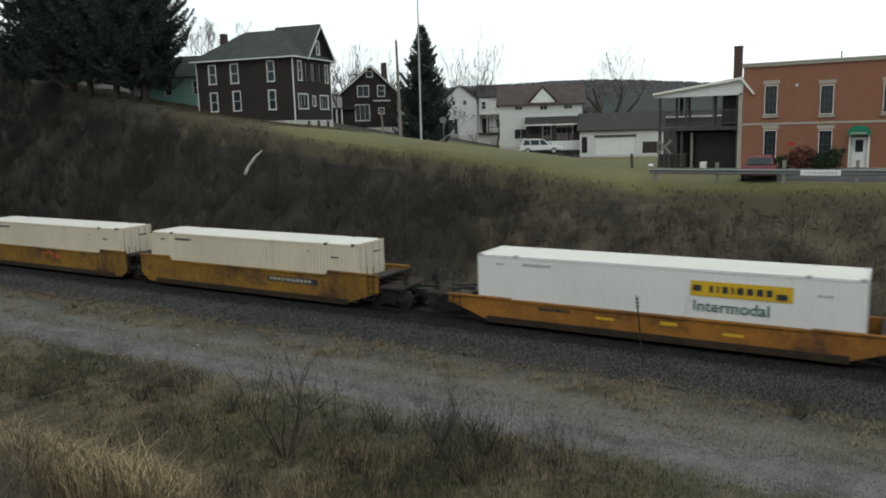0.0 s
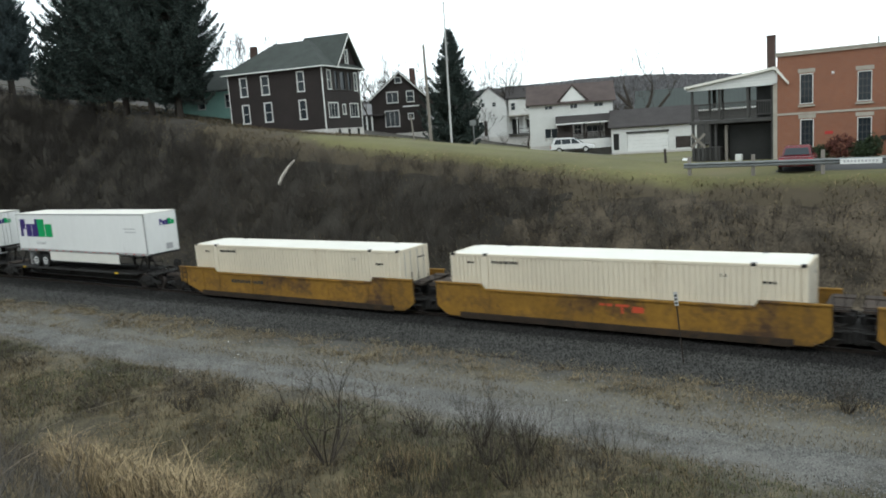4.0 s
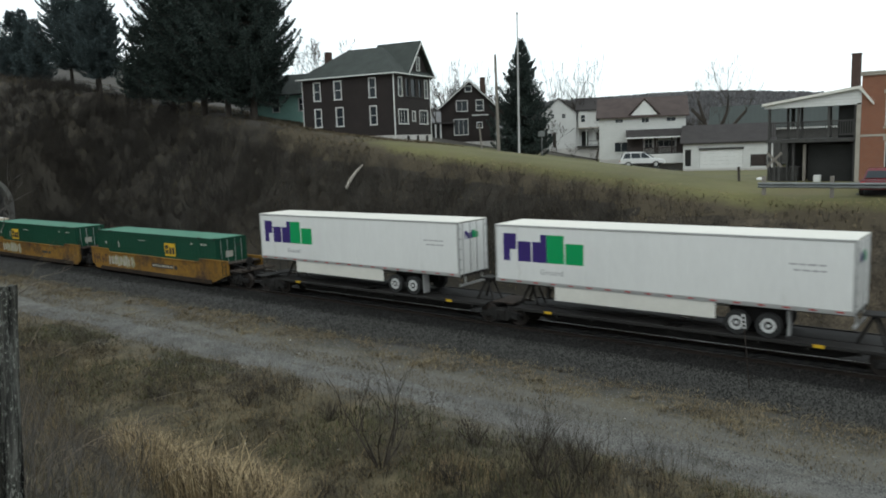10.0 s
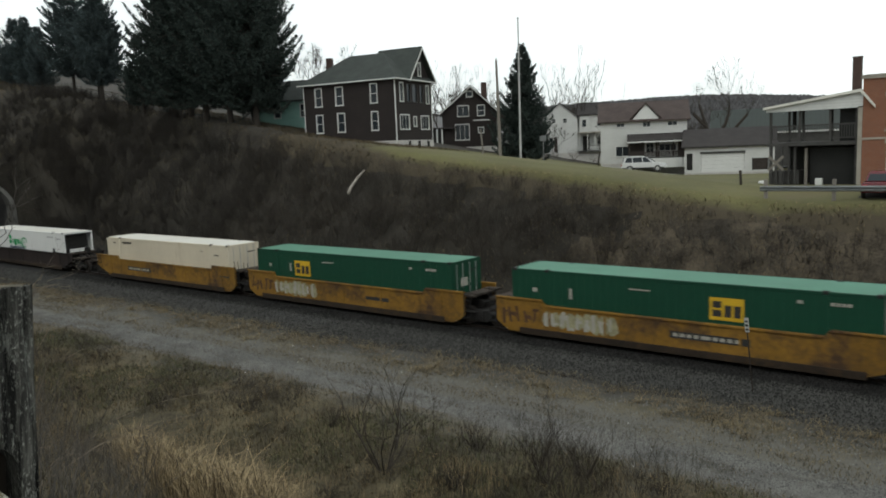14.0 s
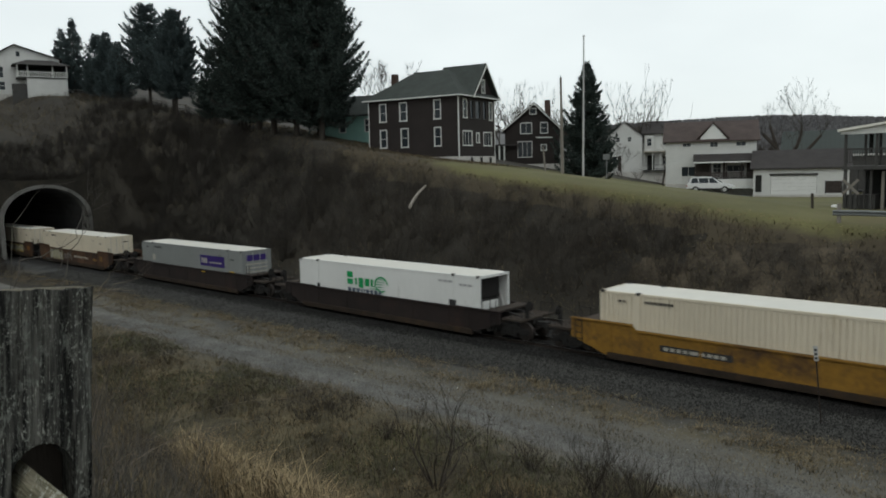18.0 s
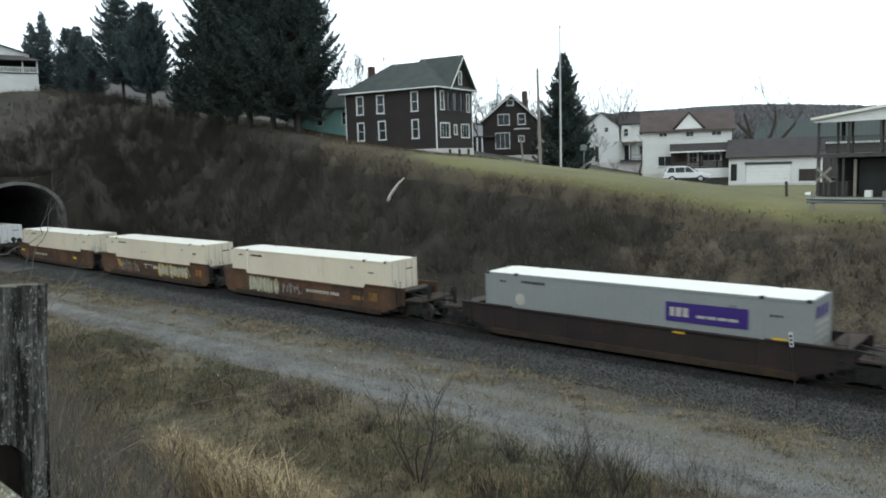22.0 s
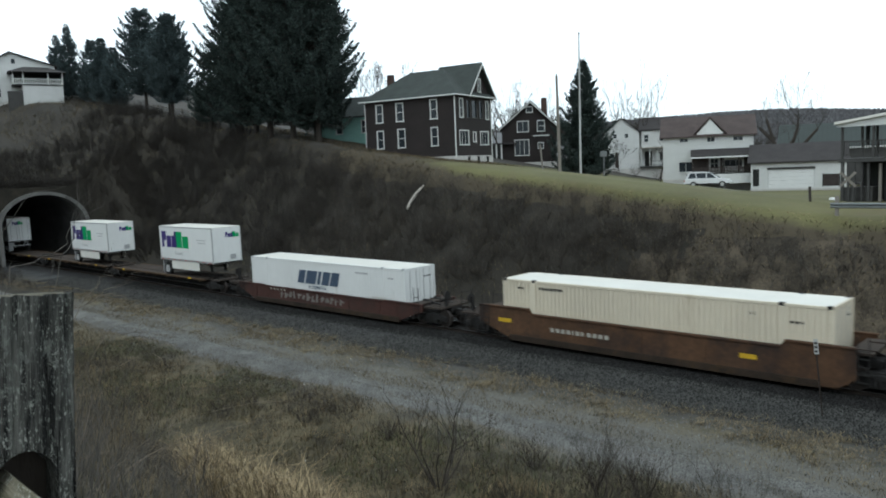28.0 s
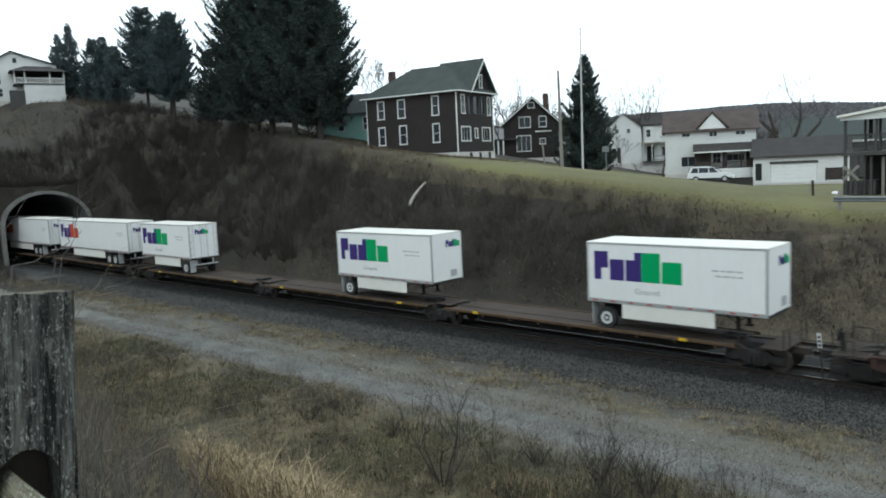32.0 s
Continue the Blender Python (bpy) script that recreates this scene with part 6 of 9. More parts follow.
def build_white_house():
    base = 6.4
    ob = thing("house", pose(-45.1, 89.26, base, 0, 0, 24.1), "white two-storey house with a red-brown roof, centre gable and dark porch", "house")
    sx, sy, h = 10.5, 8.0, 5.3
    s = [(2.0, 2.95, 4.55, 5.0, (2, 1)), (5.2, 6.1, 4.45, 5.05, (2, 1)), (8.2, 9.3, 4.5, 5.0, (2, 1)), (1.9, 3.5, 0.9, 2.1, (2, 1)), (5.6, 6.5, 1.2, 2.4, (2, 2)), (7.2, 9.2, 1.4, 2.2, (3, 1))]
    put_walls(ob, sx, sy, h, {"s": s}, M_WHITESIDING, {"w": (sy / 2, h + 2.3), "e": (sy / 2, h + 2.3)})
    gable_roof(ob, sx, sy, h, 2.3, 0.4, M_ROOFRED)
    bm = bmesh.new()
    prism(bm, [(3.9, h + 0.05), (7.2, h + 0.05), (5.55, h + 1.95)], 1, -0.1, 2.6)
    part("centre_gable", bm, M_WHITEP, ob)
    bm = bmesh.new()
    for x in (3.6, 7.5):
        prism(bm, [(x, h + 0.0), (5.55, h + 2.02), (5.55, h + 2.2), (x, h + 0.18)], 1, -0.3, 2.8)
    part("centre_gable_roof", bm, M_ROOFRED, ob)
    bm = bmesh.new()
    prism(bm, [(-2.2, 2.55), (0.0, 3.45), (0.0, 3.6), (-2.2, 2.7)], 0, 3.3, 10.6)
    porch = part("porch_roof", bm, M_ROOFGREY, ob, "dark grey lean-to porch roof")
    part("porch_deck", boxes((3.4, 10.5, -2.1, -0.01, 0.55, 0.7)), M_GREYWOOD, porch)
    part("porch_wall", boxes((3.4, 10.5, -2.12, -2.05, -0.6, 0.55)), M_WHITEP, porch)
    part("porch_rail", boxes((3.4, 10.5, -2.08, -2.03, 1.3, 1.38), (3.4, 10.5, -2.08, -2.03, 0.8, 0.85)), M_PORCH, porch)
    slat = mesh_of(boxes((-0.05, 0.05, -2.07, -2.04, 0.85, 1.3)), M_PORCH, "rail_slat")
    for k in range(42):
        share("rail_slat", slat, porch, pose(3.55 + 0.165 * k, 0, 0))
    for x in (3.45, 5.2, 7.0, 8.7, 10.3):
        part("porch_post", boxes((x, x + 0.14, -2.1, -1.98, 0.7, 2.62)), M_PORCH, porch)
    # dark brown panels cover the white wall below the porch roof
    part("porch_boarding", boxes((3.55, 5.4, -0.05, -0.004, 0.7, 2.95), (6.72, 7.0, -0.05, -0.004, 0.7, 2.95), (9.42, 10.45, -0.05, -0.004, 0.7, 2.95), (5.42, 6.7, -0.05, -0.004, 2.6, 2.95), (7.02, 9.4, -0.05, -0.004, 2.45, 2.95)), M_PORCH, porch, "dark brown panels over the porch back wall")
    part("porch_eaves_board", boxes((3.3, 10.6, -2.24, -2.2, 2.5, 2.66)), M_WHITEP, porch)
    part("foundation", boxes((-0.02, sx + 0.02, -0.02, sy, -2, -0.01)), M_FOUND, ob)
    return ob


def build_garage():
    base = 5.1
    ob = thing("garage", pose(-34.1, 89.0, base, 0, 0, 18.0), "low white garage with a wide white door and a dark roof", "garage")
    sx, sy, h = 9.8, 7.5, 3.1
    put_walls(ob, sx, sy, h, {"s": [(1.85, 6.6, 0.1, 2.35, "open"), (0.2, 0.9, 0.35, 2.3, "open"), (7.5, 9.1, 0.2, 1.55, "open")]}, M_WHITESIDING, {"w": (sy / 2, h + 1.9), "e": (sy / 2, h + 1.9)})
    gable_roof(ob, sx, sy, h, 1.9, 0.35, M_ROOFGREY)
    door = part("garage_door", boxes(*[(1.87, 6.58, 0.08, 0.13, 0.1 + 0.42 * k, 0.1 + 0.42 * k + 0.41, 0.01) for k in range(5)]), M_WHITEP, ob, "wide white sectional door")
    part("door_header", boxes((1.75, 6.7, -0.06, -0.004, 2.2, 2.45)), M_GREYWOOD, ob)
    part("side_door", boxes((0.22, 0.88, 0.06, 0.12, 0.35, 2.3)), M_SHADEDARK, ob)
    hatch = part("side_shutter", boxes(*[(7.52, 9.08, 0.05, 0.1, 0.22 + 0.265 * k, 0.22 + 0.265 * k + 0.25, 0.01) for k in range(5)]), M_PORCH, ob, "dark boarded shutter")
    part("shutter_frame", boxes((7.42, 7.5, -0.03, 0.05, 0.12, 1.63), (9.1, 9.18, -0.03, 0.05, 0.12, 1.63)), M_GREYWOOD, hatch)
    part("foundation", boxes((-0.02, sx + 0.02, -0.02, sy, -2.5, -0.01)), M_FOUND, ob)


def build_far_white_house():
    base = 7.6
    ob = thing("house", pose(-66.8, 111.5, base, 0, 0, 29.0), "tall old white gabled house with a rear wing", "house")
    sx, sy, h = 5.6, 9.0, 5.9
    put_walls(ob, sx, sy, h, {"s": [(1.45, 2.05, 5.0, 5.7), (3.3, 3.9, 5.0, 5.7), (0.9, 1.6, 0.9, 2.6)]}, M_WHITESIDING, {"s": (sx / 2, h + 2.3), "n": (sx / 2, h + 2.3)})
    gable_roof(ob, sx, sy, h, 2.3, 0.3, M_ROOFGREY, across=True)
    wing = boxes((5.62, 10.2, 1.5, 7.5, 0, 6.2))
    part("wing", wing, M_WHITESIDING, ob)
    bm = bmesh.new()
    for y in (1.1, 7.9):
        prism(bm, [(y, 6.1), (4.5, 8.2), (4.5, 8.36), (y, 6.26)], 0, 5.5, 10.5)
    part("wing_roof", bm, M_ROOFGREY, ob)
    for x, z in ((8.9, 4.3), (8.9, 1.2)):
        window(ob, pose(0, 1.42, 0), x, x + 0.7, z, z + 1.3)
    bay = part("upper_bay", boxes((6.0, 7.5, 0.55, 1.49, 3.36, 6.0)), M_WHITESIDING, ob)
    part("bay_roof", boxes((5.85, 7.65, 0.4, 1.49, 6.0, 6.14)), M_ROOFGREY, bay)
    window(bay, pose(0, 0.47, 0), 6.4, 7.1, 4.2, 5.4)
    porch = part("porch_roof", boxes((5.75, 9.7, -0.7, 1.49, 3.16, 3.34)), M_LINTEL, ob, "weathered two-storey side porch")
    for x in (5.85, 7.2, 8.4, 9.5):
        part("porch_post", boxes((x, x + 0.12, -0.6, -0.48, 0.0, 3.16)), M_TRIM, porch)
    part("porch_deck", boxes((5.75, 9.7, -0.7, 1.49, 0.1, 0.28)), M_GREYWOOD, porch)
    part("porch_door", boxes((6.5, 7.6, 1.42, 1.496, 0.28, 2.7)), M_SHADEDARK, porch)
    part("porch_rail", boxes((7.3, 9.6, -0.58, -0.52, 1.05, 1.13), (7.3, 9.6, -0.58, -0.52, 0.45, 0.52)), M_GREYWOOD, porch)
    steps = part("back_porch", boxes((-0.9, -0.02, -0.5, 3.0, 0.0, 0.5), (-0.9, 0.0, -1.0, 3.0, 3.2, 3.4)), M_LINTEL, ob, "tan back porch")
    for x, y in ((-0.85, -0.9), (-0.85, 0.9), (-0.2, -0.9)):
        part("porch_post", boxes((x, x + 0.16, y, y + 0.16, 0.0, 3.2)), M_PORCH, steps)
    part("corner_panel", boxes((0.05, 0.8, -0.06, -0.004, 0.2, 3.1), (1.75, 2.3, -0.06, -0.004, 0.2, 2.7)), M_PORCH, ob, "brown boarded entry")
    part("foundation", boxes((-0.02, 10.2, -0.02, sy, -2.5, -0.01)), M_FOUND, ob)


def build_brick_block():
    base = 5.65
    ob = thing("brick_building", pose(-10.1, 58.14, base), "two-storey orange-red brick building with barred sash windows", "building")
    sx, sy, h = 19.0, 12.0, 7.0
    up = [(1.38, 2.33, 3.72, 5.65, (3, 4)), (4.88, 5.83, 3.65, 5.5, (3, 4)), (8.6, 9.55, 3.65, 5.5, (3, 4)), (12.2, 13.15, 3.65, 5.5, (3, 4)), (15.7, 16.6, 3.65, 5.5, (3, 4))]
    low = [(1.42, 2.37, 0.7, 2.58, (3, 4)), (4.9, 5.85, 0.65, 2.5, (3, 4)), (6.95, 7.9, 0.02, 2.05, "open"), (10.4, 11.35, 0.65, 2.5, (3, 4)), (14.0, 14.95, 0.65, 2.5, (3, 4))]
    trim_in = lambda q: q if q[4] == "open" else (q[0] + 0.1, q[1] - 0.1, *q[2:])
    up, low = [trim_in(q) for q in up], [trim_in(q) for q in low]
    put_walls(ob, sx, sy, h, {"s": up + low}, M_BRICK, thick=0.35)
    for q in up + low:
        if q[4] != "open":
            part("lintel", boxes((q[0] - 0.16, q[1] + 0.16, -0.04, 0.05, q[3] + 0.12, q[3] + 0.38)), M_LINTEL, ob)
            part("stone_sill", boxes((q[0] - 0.15, q[1] + 0.15, -0.13, 0.02, q[2] - 0.24, q[2] - 0.112)), M_LINTEL, ob)
    part("belt_course", boxes((-0.02, sx, -0.05, 0.0, 2.98, 3.12)), M_LINTEL, ob)
    part("cornice", boxes((-0.1, sx, -0.12, 0.4, h, h + 0.16), (-0.1, sx, -0.16, 0.4, h + 0.16, h + 0.26)), M_LINTEL, ob)
    part("flat_roof", boxes((0.35, sx - 0.3, 0.36, sy - 0.3, h - 0.3, h - 0.15)), M_ROOFGREY, ob)
    door = part("front_door", boxes((6.97, 7.88, 0.1, 0.16, 0.03, 2.03)), M_WHITEP, ob, "white glazed door")
    part("door_pane", boxes((7.2, 7.66, 0.08, 0.098, 1.05, 1.85)), M_GLASS, door)
    part("door_casing", boxes((6.8, 6.95, -0.06, 0.05, 0, 2.2), (7.9, 8.05, -0.06, 0.05, 0, 2.2)), M_TRIM, door)
    bm = bmesh.new()
    pts = [(6.7 + 0.7 - 0.7 * math.cos(math.pi * k / 8), 2.2 + 0.62 * math.sin(math.pi * k / 8)) for k in range(9)]
    prism(bm, pts, 1, -0.85, -0.003)
    aw = part("awning", bm, M_AWNING, ob, "green rounded door awning")
    part("awning_lettering", boxes((6.95, 7.85, -0.858, -0.852, 2.28, 2.36)), M_PALEINK, aw)
    part("wall_lamp", boxes((3.4, 3.55, -0.12, 0.0, 5.55, 5.7)), M_TRIM, ob)
    part("wall_plaque", boxes((3.0, 3.5, -0.03, 0.0, 1.55, 1.75)), M_TAPE, ob)
    part("roof_pipe", rods([((5.9, 3.0, h - 0.2), (5.9, 3.0, h + 0.9), 0.05)]), M_GALV, ob)
    part("mail_box", boxes((6.35, 6.65, -0.12, 0.0, 1.0, 1.3)), M_SHADEDARK, ob)
    part("foundation", boxes((-0.03, sx, -0.03, sy, -2.5, -0.01)), M_LINTEL, ob)


def build_balcony():
    base = 5.6
    ob = thing("porch_building", pose(-16.1, 58.6, base), "open two-level grey timber porch with a white shed roof", "porch")
    L, D_ = 5.75, 5.0
    bm = bmesh.new()
    prism(bm, [(-0.35, 5.55), (5.9, 6.42), (6.75, 5.3), (6.75, 5.12), (5.85, 6.22), (-0.35, 5.38)], 1, -0.7, D_)
    roof = part("roof", bm, M_CROOF, ob, "white shed roof")
    bm = bmesh.new()
    prism(bm, [(-0.2, 5.2), (-0.2, 5.36), (5.8, 6.2), (6.4, 5.35), (6.4, 5.2)], 1, -0.45, -0.35)
    part("fascia", bm, M_WHITESIDING, roof)
    part("deck", boxes((-0.15, L, -0.3, D_, 2.75, 3.0)), M_GREYWOOD, ob)
    for x in (0.0, 1.95, 3.9, 5.55):
        part("upper_post", boxes((x, x + 0.16, -0.28, -0.12, 3.0, 5.25)), M_GREYWOOD, ob)
    for x in (0.0, 0.7, 5.55):
        part("lower_post", boxes((x, x + 0.2, -0.25, -0.05, -0.6, 2.75)), M_GREYWOOD, ob)
    part("top_rail", boxes((0, L, -0.27, -0.19, 4.12, 4.22)), M_GREYWOOD, ob)
    part("bottom_rail", boxes((0, L, -0.26, -0.2, 3.2, 3.28)), M_GREYWOOD, ob)
    bal = mesh_of(boxes((-0.03, 0.03, -0.25, -0.21, 3.28, 4.12)), M_GREYWOOD, "baluster")
    for k in range(36):
        share("baluster", bal, ob, pose(0.22 + k * 0.155, 0, 0))
    # near-black back wall, upper panel and lower block put the porch's shade into colour
    part("back_wall", boxes((0, L, D_ - 0.2, D_, -0.6, 2.74)), M_SHADEDARK, ob)
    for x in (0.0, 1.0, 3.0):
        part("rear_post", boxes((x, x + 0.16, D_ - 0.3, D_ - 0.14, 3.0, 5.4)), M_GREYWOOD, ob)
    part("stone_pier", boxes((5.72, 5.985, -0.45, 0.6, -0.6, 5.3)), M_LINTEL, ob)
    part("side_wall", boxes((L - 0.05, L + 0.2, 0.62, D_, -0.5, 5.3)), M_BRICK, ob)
    part("upper_screen", boxes((4.5, 5.5, 0.2, 0.3, 3.0, 5.2)), M_SHADEDARK, ob)
    part("hanging_plank", boxes((0.95, 1.2, 2.2, 2.3, 3.9, 5.3)), M_SHADEDARK, ob)
    part("lower_store", boxes((2.55, 5.5, 0.6, 3.0, -0.5, 2.6)), M_SHADEDARK, ob)
    part("pale_jamb", boxes((2.28, 2.46, 0.2, 0.4, -0.4, 2.6)), M_POLE, ob)
    part("stair_stringer", boxes((1.6, 1.75, 0.0, 0.15, -0.4, 2.7), (1.2, 1.32, 0.0, 0.15, -0.2, 2.7)), M_GREYWOOD, ob)
    part("shed_base", boxes((0.1, 1.9, 0.3, 1.8, -0.5, 1.0)), M_GREYWOOD, ob)
    # things on and beside the porch
    cb = thing("crossbuck_sign", pose(-15.35, 57.4, 5.2), "weathered grey railway crossbuck sign on a post", "sign")
    part("post", boxes((-0.06, 0.06, -0.06, 0.06, 0, 2.2)), M_GREYWOOD, cb)
    bm = bmesh.new()
    for s in (-1, 1):
        c_, s_ = math.cos(math.radians(45)), math.sin(math.radians(45)) * s
        prism(bm, [(x * c_ - z * s_, 2.0 + x * s_ + z * c_) for x, z in ((-0.7, -0.09), (0.7, -0.09), (0.7, 0.09), (-0.7, 0.09))], 1, -0.1 - 0.02 * s, -0.075 - 0.02 * s)
    part("cross_boards", bm, M_POLE, cb)
    st = thing("chimney_stack", pose(-11.5, 62.0, 5.0), "tall dark brown square chimney stack", "chimney")
    part("shaft", boxes((0, 0.55, 0, 0.55, 0, 9.4)), M_BRICKDARK, st)
    part("cap", boxes((-0.03, 0.58, -0.03, 0.58, 9.4, 9.5)), M_BRICKDARK, st)
    bx = thing("white_box", pose(-13.0, 58.3, 5.3), "white appliance standing under the porch", "box")
    part("body", boxes((0, 0.45, 0, 0.4, 0, 0.75, 0.03)), M_TRIM, bx)
    tank = thing("white_bin", pose(-16.3, 57.6, 5.4), "white rounded bin beside the porch", "bin")
    part("body", boxes((-0.3, 0.3, -0.25, 0.25, 0, 0.55, 0.1)), M_WHITEP, tank)


def build_left_house():
    base = 21.5
    ob = thing("house", pose(-126.6, 38.8, base, 0, 0, 75.0), "white hillside house with a covered porch above a white base", "house")
    put_walls(ob, 9.0, 8, 5.4, {"s": [(0.4, 1.4, 2.4, 4.0), (0.6, 1.5, 0.6, 1.8)]}, M_WHITESIDING, {"s": (3.0, 7.2), "n": (6.0, 7.2)})
    bm = bmesh.new()
    for x in (-0.4, 9.4):
        prism(bm, [(x, 5.2), (3.0, 7.2), (3.0, 7.36), (x, 5.36)], 1, -0.4, 8.4)
    part("roof", bm, M_ROOFGREY, ob)
    part("gable_window", boxes((3.2, 3.7, -0.04, -0.004, 5.6, 6.3)), M_GLASS, ob)
    pr = part("porch_base", boxes((4.2, 9.6, -3.2, -0.1, -2, 2.1)), M_WHITESIDING, ob, "white boarded porch base")
    part("porch_floor", boxes((2.9, 9.7, -3.3, -0.1, 2.1, 2.22)), M_GREYWOOD, pr)
    bm = bmesh.new()
    e = [bm.verts.new(q) for q in ((2.4, -3.8, 4.0), (10.2, -3.8, 4.0), (10.2, 0.3, 4.0), (2.4, 0.3, 4.0))]
    r = [bm.verts.new(q) for q in ((4.6, -0.05, 5.15), (8.0, -0.05, 5.15))]
    for f in ((e[0], e[1], r[1], r[0]), (e[1], e[2], r[1]), (e[3], e[0], r[0]), (e[3], e[2], e[1], e[0])):
        bm.faces.new(f)
    part("porch_roof", bm, M_ROOFGREY, pr, "grey hipped porch roof")
    # near-black sheet added under the porch roof as its shade
    part("porch_shade", boxes((3.1, 9.5, -0.5, -0.3, 2.2, 4.0)), M_SHADEDARK, pr)
    for x in (2.95, 4.3, 7.6, 9.5):
        part("porch_post", boxes((x, x + 0.18, -3.2, -3.02, 2.2, 4.0)), M_TRIM, pr)
    part("porch_rail", boxes((2.95, 9.6, -3.2, -3.12, 3.0, 3.1), (2.95, 9.6, -3.2, -3.12, 2.3, 2.4), *[(x, x + 0.1, -3.2, -3.12, 2.4, 3.0) for x in np.arange(3.1, 9.6, 0.24)]), M_TRIM, pr)
    part("retaining_wall", boxes((2.2, 4.15, -3.3, -2.9, -2.5, 1.2)), M_GREYWOOD, ob)
    part("foundation", boxes((0, 9.0, -0.03, 8, -4, -0.01)), M_FOUND, ob)


def build_teal_house():
    base = 10.9
    ob = thing("house", pose(-73.0, 57.6, base, 0, 0, 20.0), "pale teal sided house half hidden by conifers", "house")
    put_walls(ob, 9.0, 7.0, 4.6, {"s": [(5.6, 6.4, 2.6, 4.0), (2.2, 3.0, 2.6, 4.0)], "e": [(2.0, 2.8, 2.4, 3.8)]}, M_TEAL, {"e": (3.5, 6.9), "w": (3.5, 6.9)})
    gable_roof(ob, 9.0, 7.0, 4.6, 2.3, 0.35, M_ROOF)
    part("door_step", boxes((6.6, 8.2, -1.4, -0.02, -0.4, 0.5)), M_FOUND, ob)
    part("foundation", boxes((-0.02, 9.02, -0.02, 7, -3, -0.01)), M_FOUND, ob)


def build_barn():
    ob = thing("shed", pose(-39.2, 113.0, 4.7, 0, 0, 15.0), "long shed with a grey-green sheet roof beyond the garage", "shed")
    put_walls(ob, 17.0, 9.0, 5.1, {}, M_GREYWOOD, {"w": (4.5, 8.3), "e": (4.5, 8.3)})
    gable_roof(ob, 17.0, 9.0, 5.1, 3.2, 0.4, M_TINROOF)
    part("eaves_board", boxes((-0.4, 17.4, -0.5, -0.42, 4.7, 4.95)), M_TRIM, ob)


def car(name, m, paint, label, suv=True, lamps=False):
    ob = thing(name, m, label, "car")
    h1, h2, L = (0.96, 1.64, 2.3) if suv else (0.88, 1.42, 2.25)
    bm = bmesh.new()
    prism(bm, [(-L, 0.36), (-L, h1 - 0.08), (-L + 0.1, h1), (1.05, h1), (L - 0.15, h1 - 0.18), (L, h1 - 0.35), (L, 0.36)], 1, -0.9, 0.9)
    bmesh.ops.bevel(bm, geom=[e for e in bm.edges], offset=0.07 if suv else 0.12, segments=3, affect="EDGES", clamp_overlap=True)
    part("body", bm, paint, ob)
    def lean_in(bm):
        for v in bm.verts:
            v.co.y *= 1 - 0.17 * max(0.0, v.co.z - h1) / (h2 - h1)
    bm = bmesh.new()
    cab = [(-L + 0.12, h1 - 0.02), (-L + 0.42, h2 - 0.1), (-L + 0.75, h2), (-0.35, h2), (0.25, h2 - 0.09), (1.2, h1 - 0.02)] if suv else [(-1.75, h1 - 0.02), (-1.1, h2), (0.1, h2), (1.1, h1 - 0.02)]
    prism(bm, cab, 1, -0.76, 0.76)
    lean_in(bm)
    bmesh.ops.bevel(bm, geom=[e for e in bm.edges], offset=0.06, segments=2, affect="EDGES", clamp_overlap=True)
    part("cabin", bm, paint, ob)
    gz0, gz1 = h1 + 0.04, h2 - 0.12
    if suv:
        sides = ([(-L + 0.36, gz0), (-L + 0.58, gz1), (-1.22, gz1), (-1.16, gz0)], [(-1.08, gz0), (-1.14, gz1), (-0.2, gz1), (-0.16, gz0)], [(-0.08, gz0), (-0.12, gz1), (0.22, gz1), (0.82, gz0)])
    else:
        sides = ([(-1.45, gz0), (-1.0, gz1), (-0.42, gz1), (-0.38, gz0)], [(-0.3, gz0), (-0.34, gz1), (0.1, gz1), (0.7, gz0)])
    for y in (-0.765, 0.765):
        for pane in sides:
            bm = bmesh.new()
            prism(bm, pane, 1, y - 0.012, y + 0.012)
            lean_in(bm)
            part("side_window", bm, M_GLASS, ob)
        part("sill_trim", boxes((-L + 0.1, L - 0.2, y * 1.18 - 0.02, y * 1.18 + 0.02, 0.34, 0.46)), M_TYRE, ob)
    bm = bmesh.new()
    a, b = ((0.26, h2 - 0.1), (1.08, h1 + 0.04)) if suv else ((0.16, h2 - 0.08), (1.02, h1 + 0.04))
    prism(bm, [(a[0] - 0.02, a[1]), (b[0] - 0.02, b[1]), (b[0] + 0.03, b[1] + 0.02), (a[0] + 0.03, a[1] + 0.02)], 1, -0.66, 0.66)
    lean_in(bm)
    part("windscreen", bm, M_GLASS, ob)
    bm = bmesh.new()
    xr = -L + 0.16 if suv else -1.42
    prism(bm, [(xr - (0.02 if suv else 0.28), gz0 + 0.02), (xr + (0.06 if suv else 0.16), gz1), (xr + (0.08 if suv else 0.18), gz1), (xr, gz0 + 0.02)], 1, -0.66, 0.66)
    lean_in(bm)
    part("rear_window", bm, M_GLASS, ob)
    for x in (-1.4, 1.4):
        for s in (-1, 1):
            bm = bmesh.new()
            rod(bm, (x, s * 0.74, 0.34), (x, s * 0.93, 0.34), 0.34, 20)
            w_ = part("wheel", bm, M_TYRE, ob)
            bm = bmesh.new()
            rod(bm, (x, s * 0.925, 0.34), (x, s * 0.94, 0.34), 0.2, 14)
            part("rim", bm, M_SILVER, w_)
    for s in (-1, 1):
        part("tail_lamp", boxes((-L - 0.012, -L + 0.08, s * 0.62, s * 0.86, h1 - 0.32, h1 - 0.12)), M_LAMP, ob)
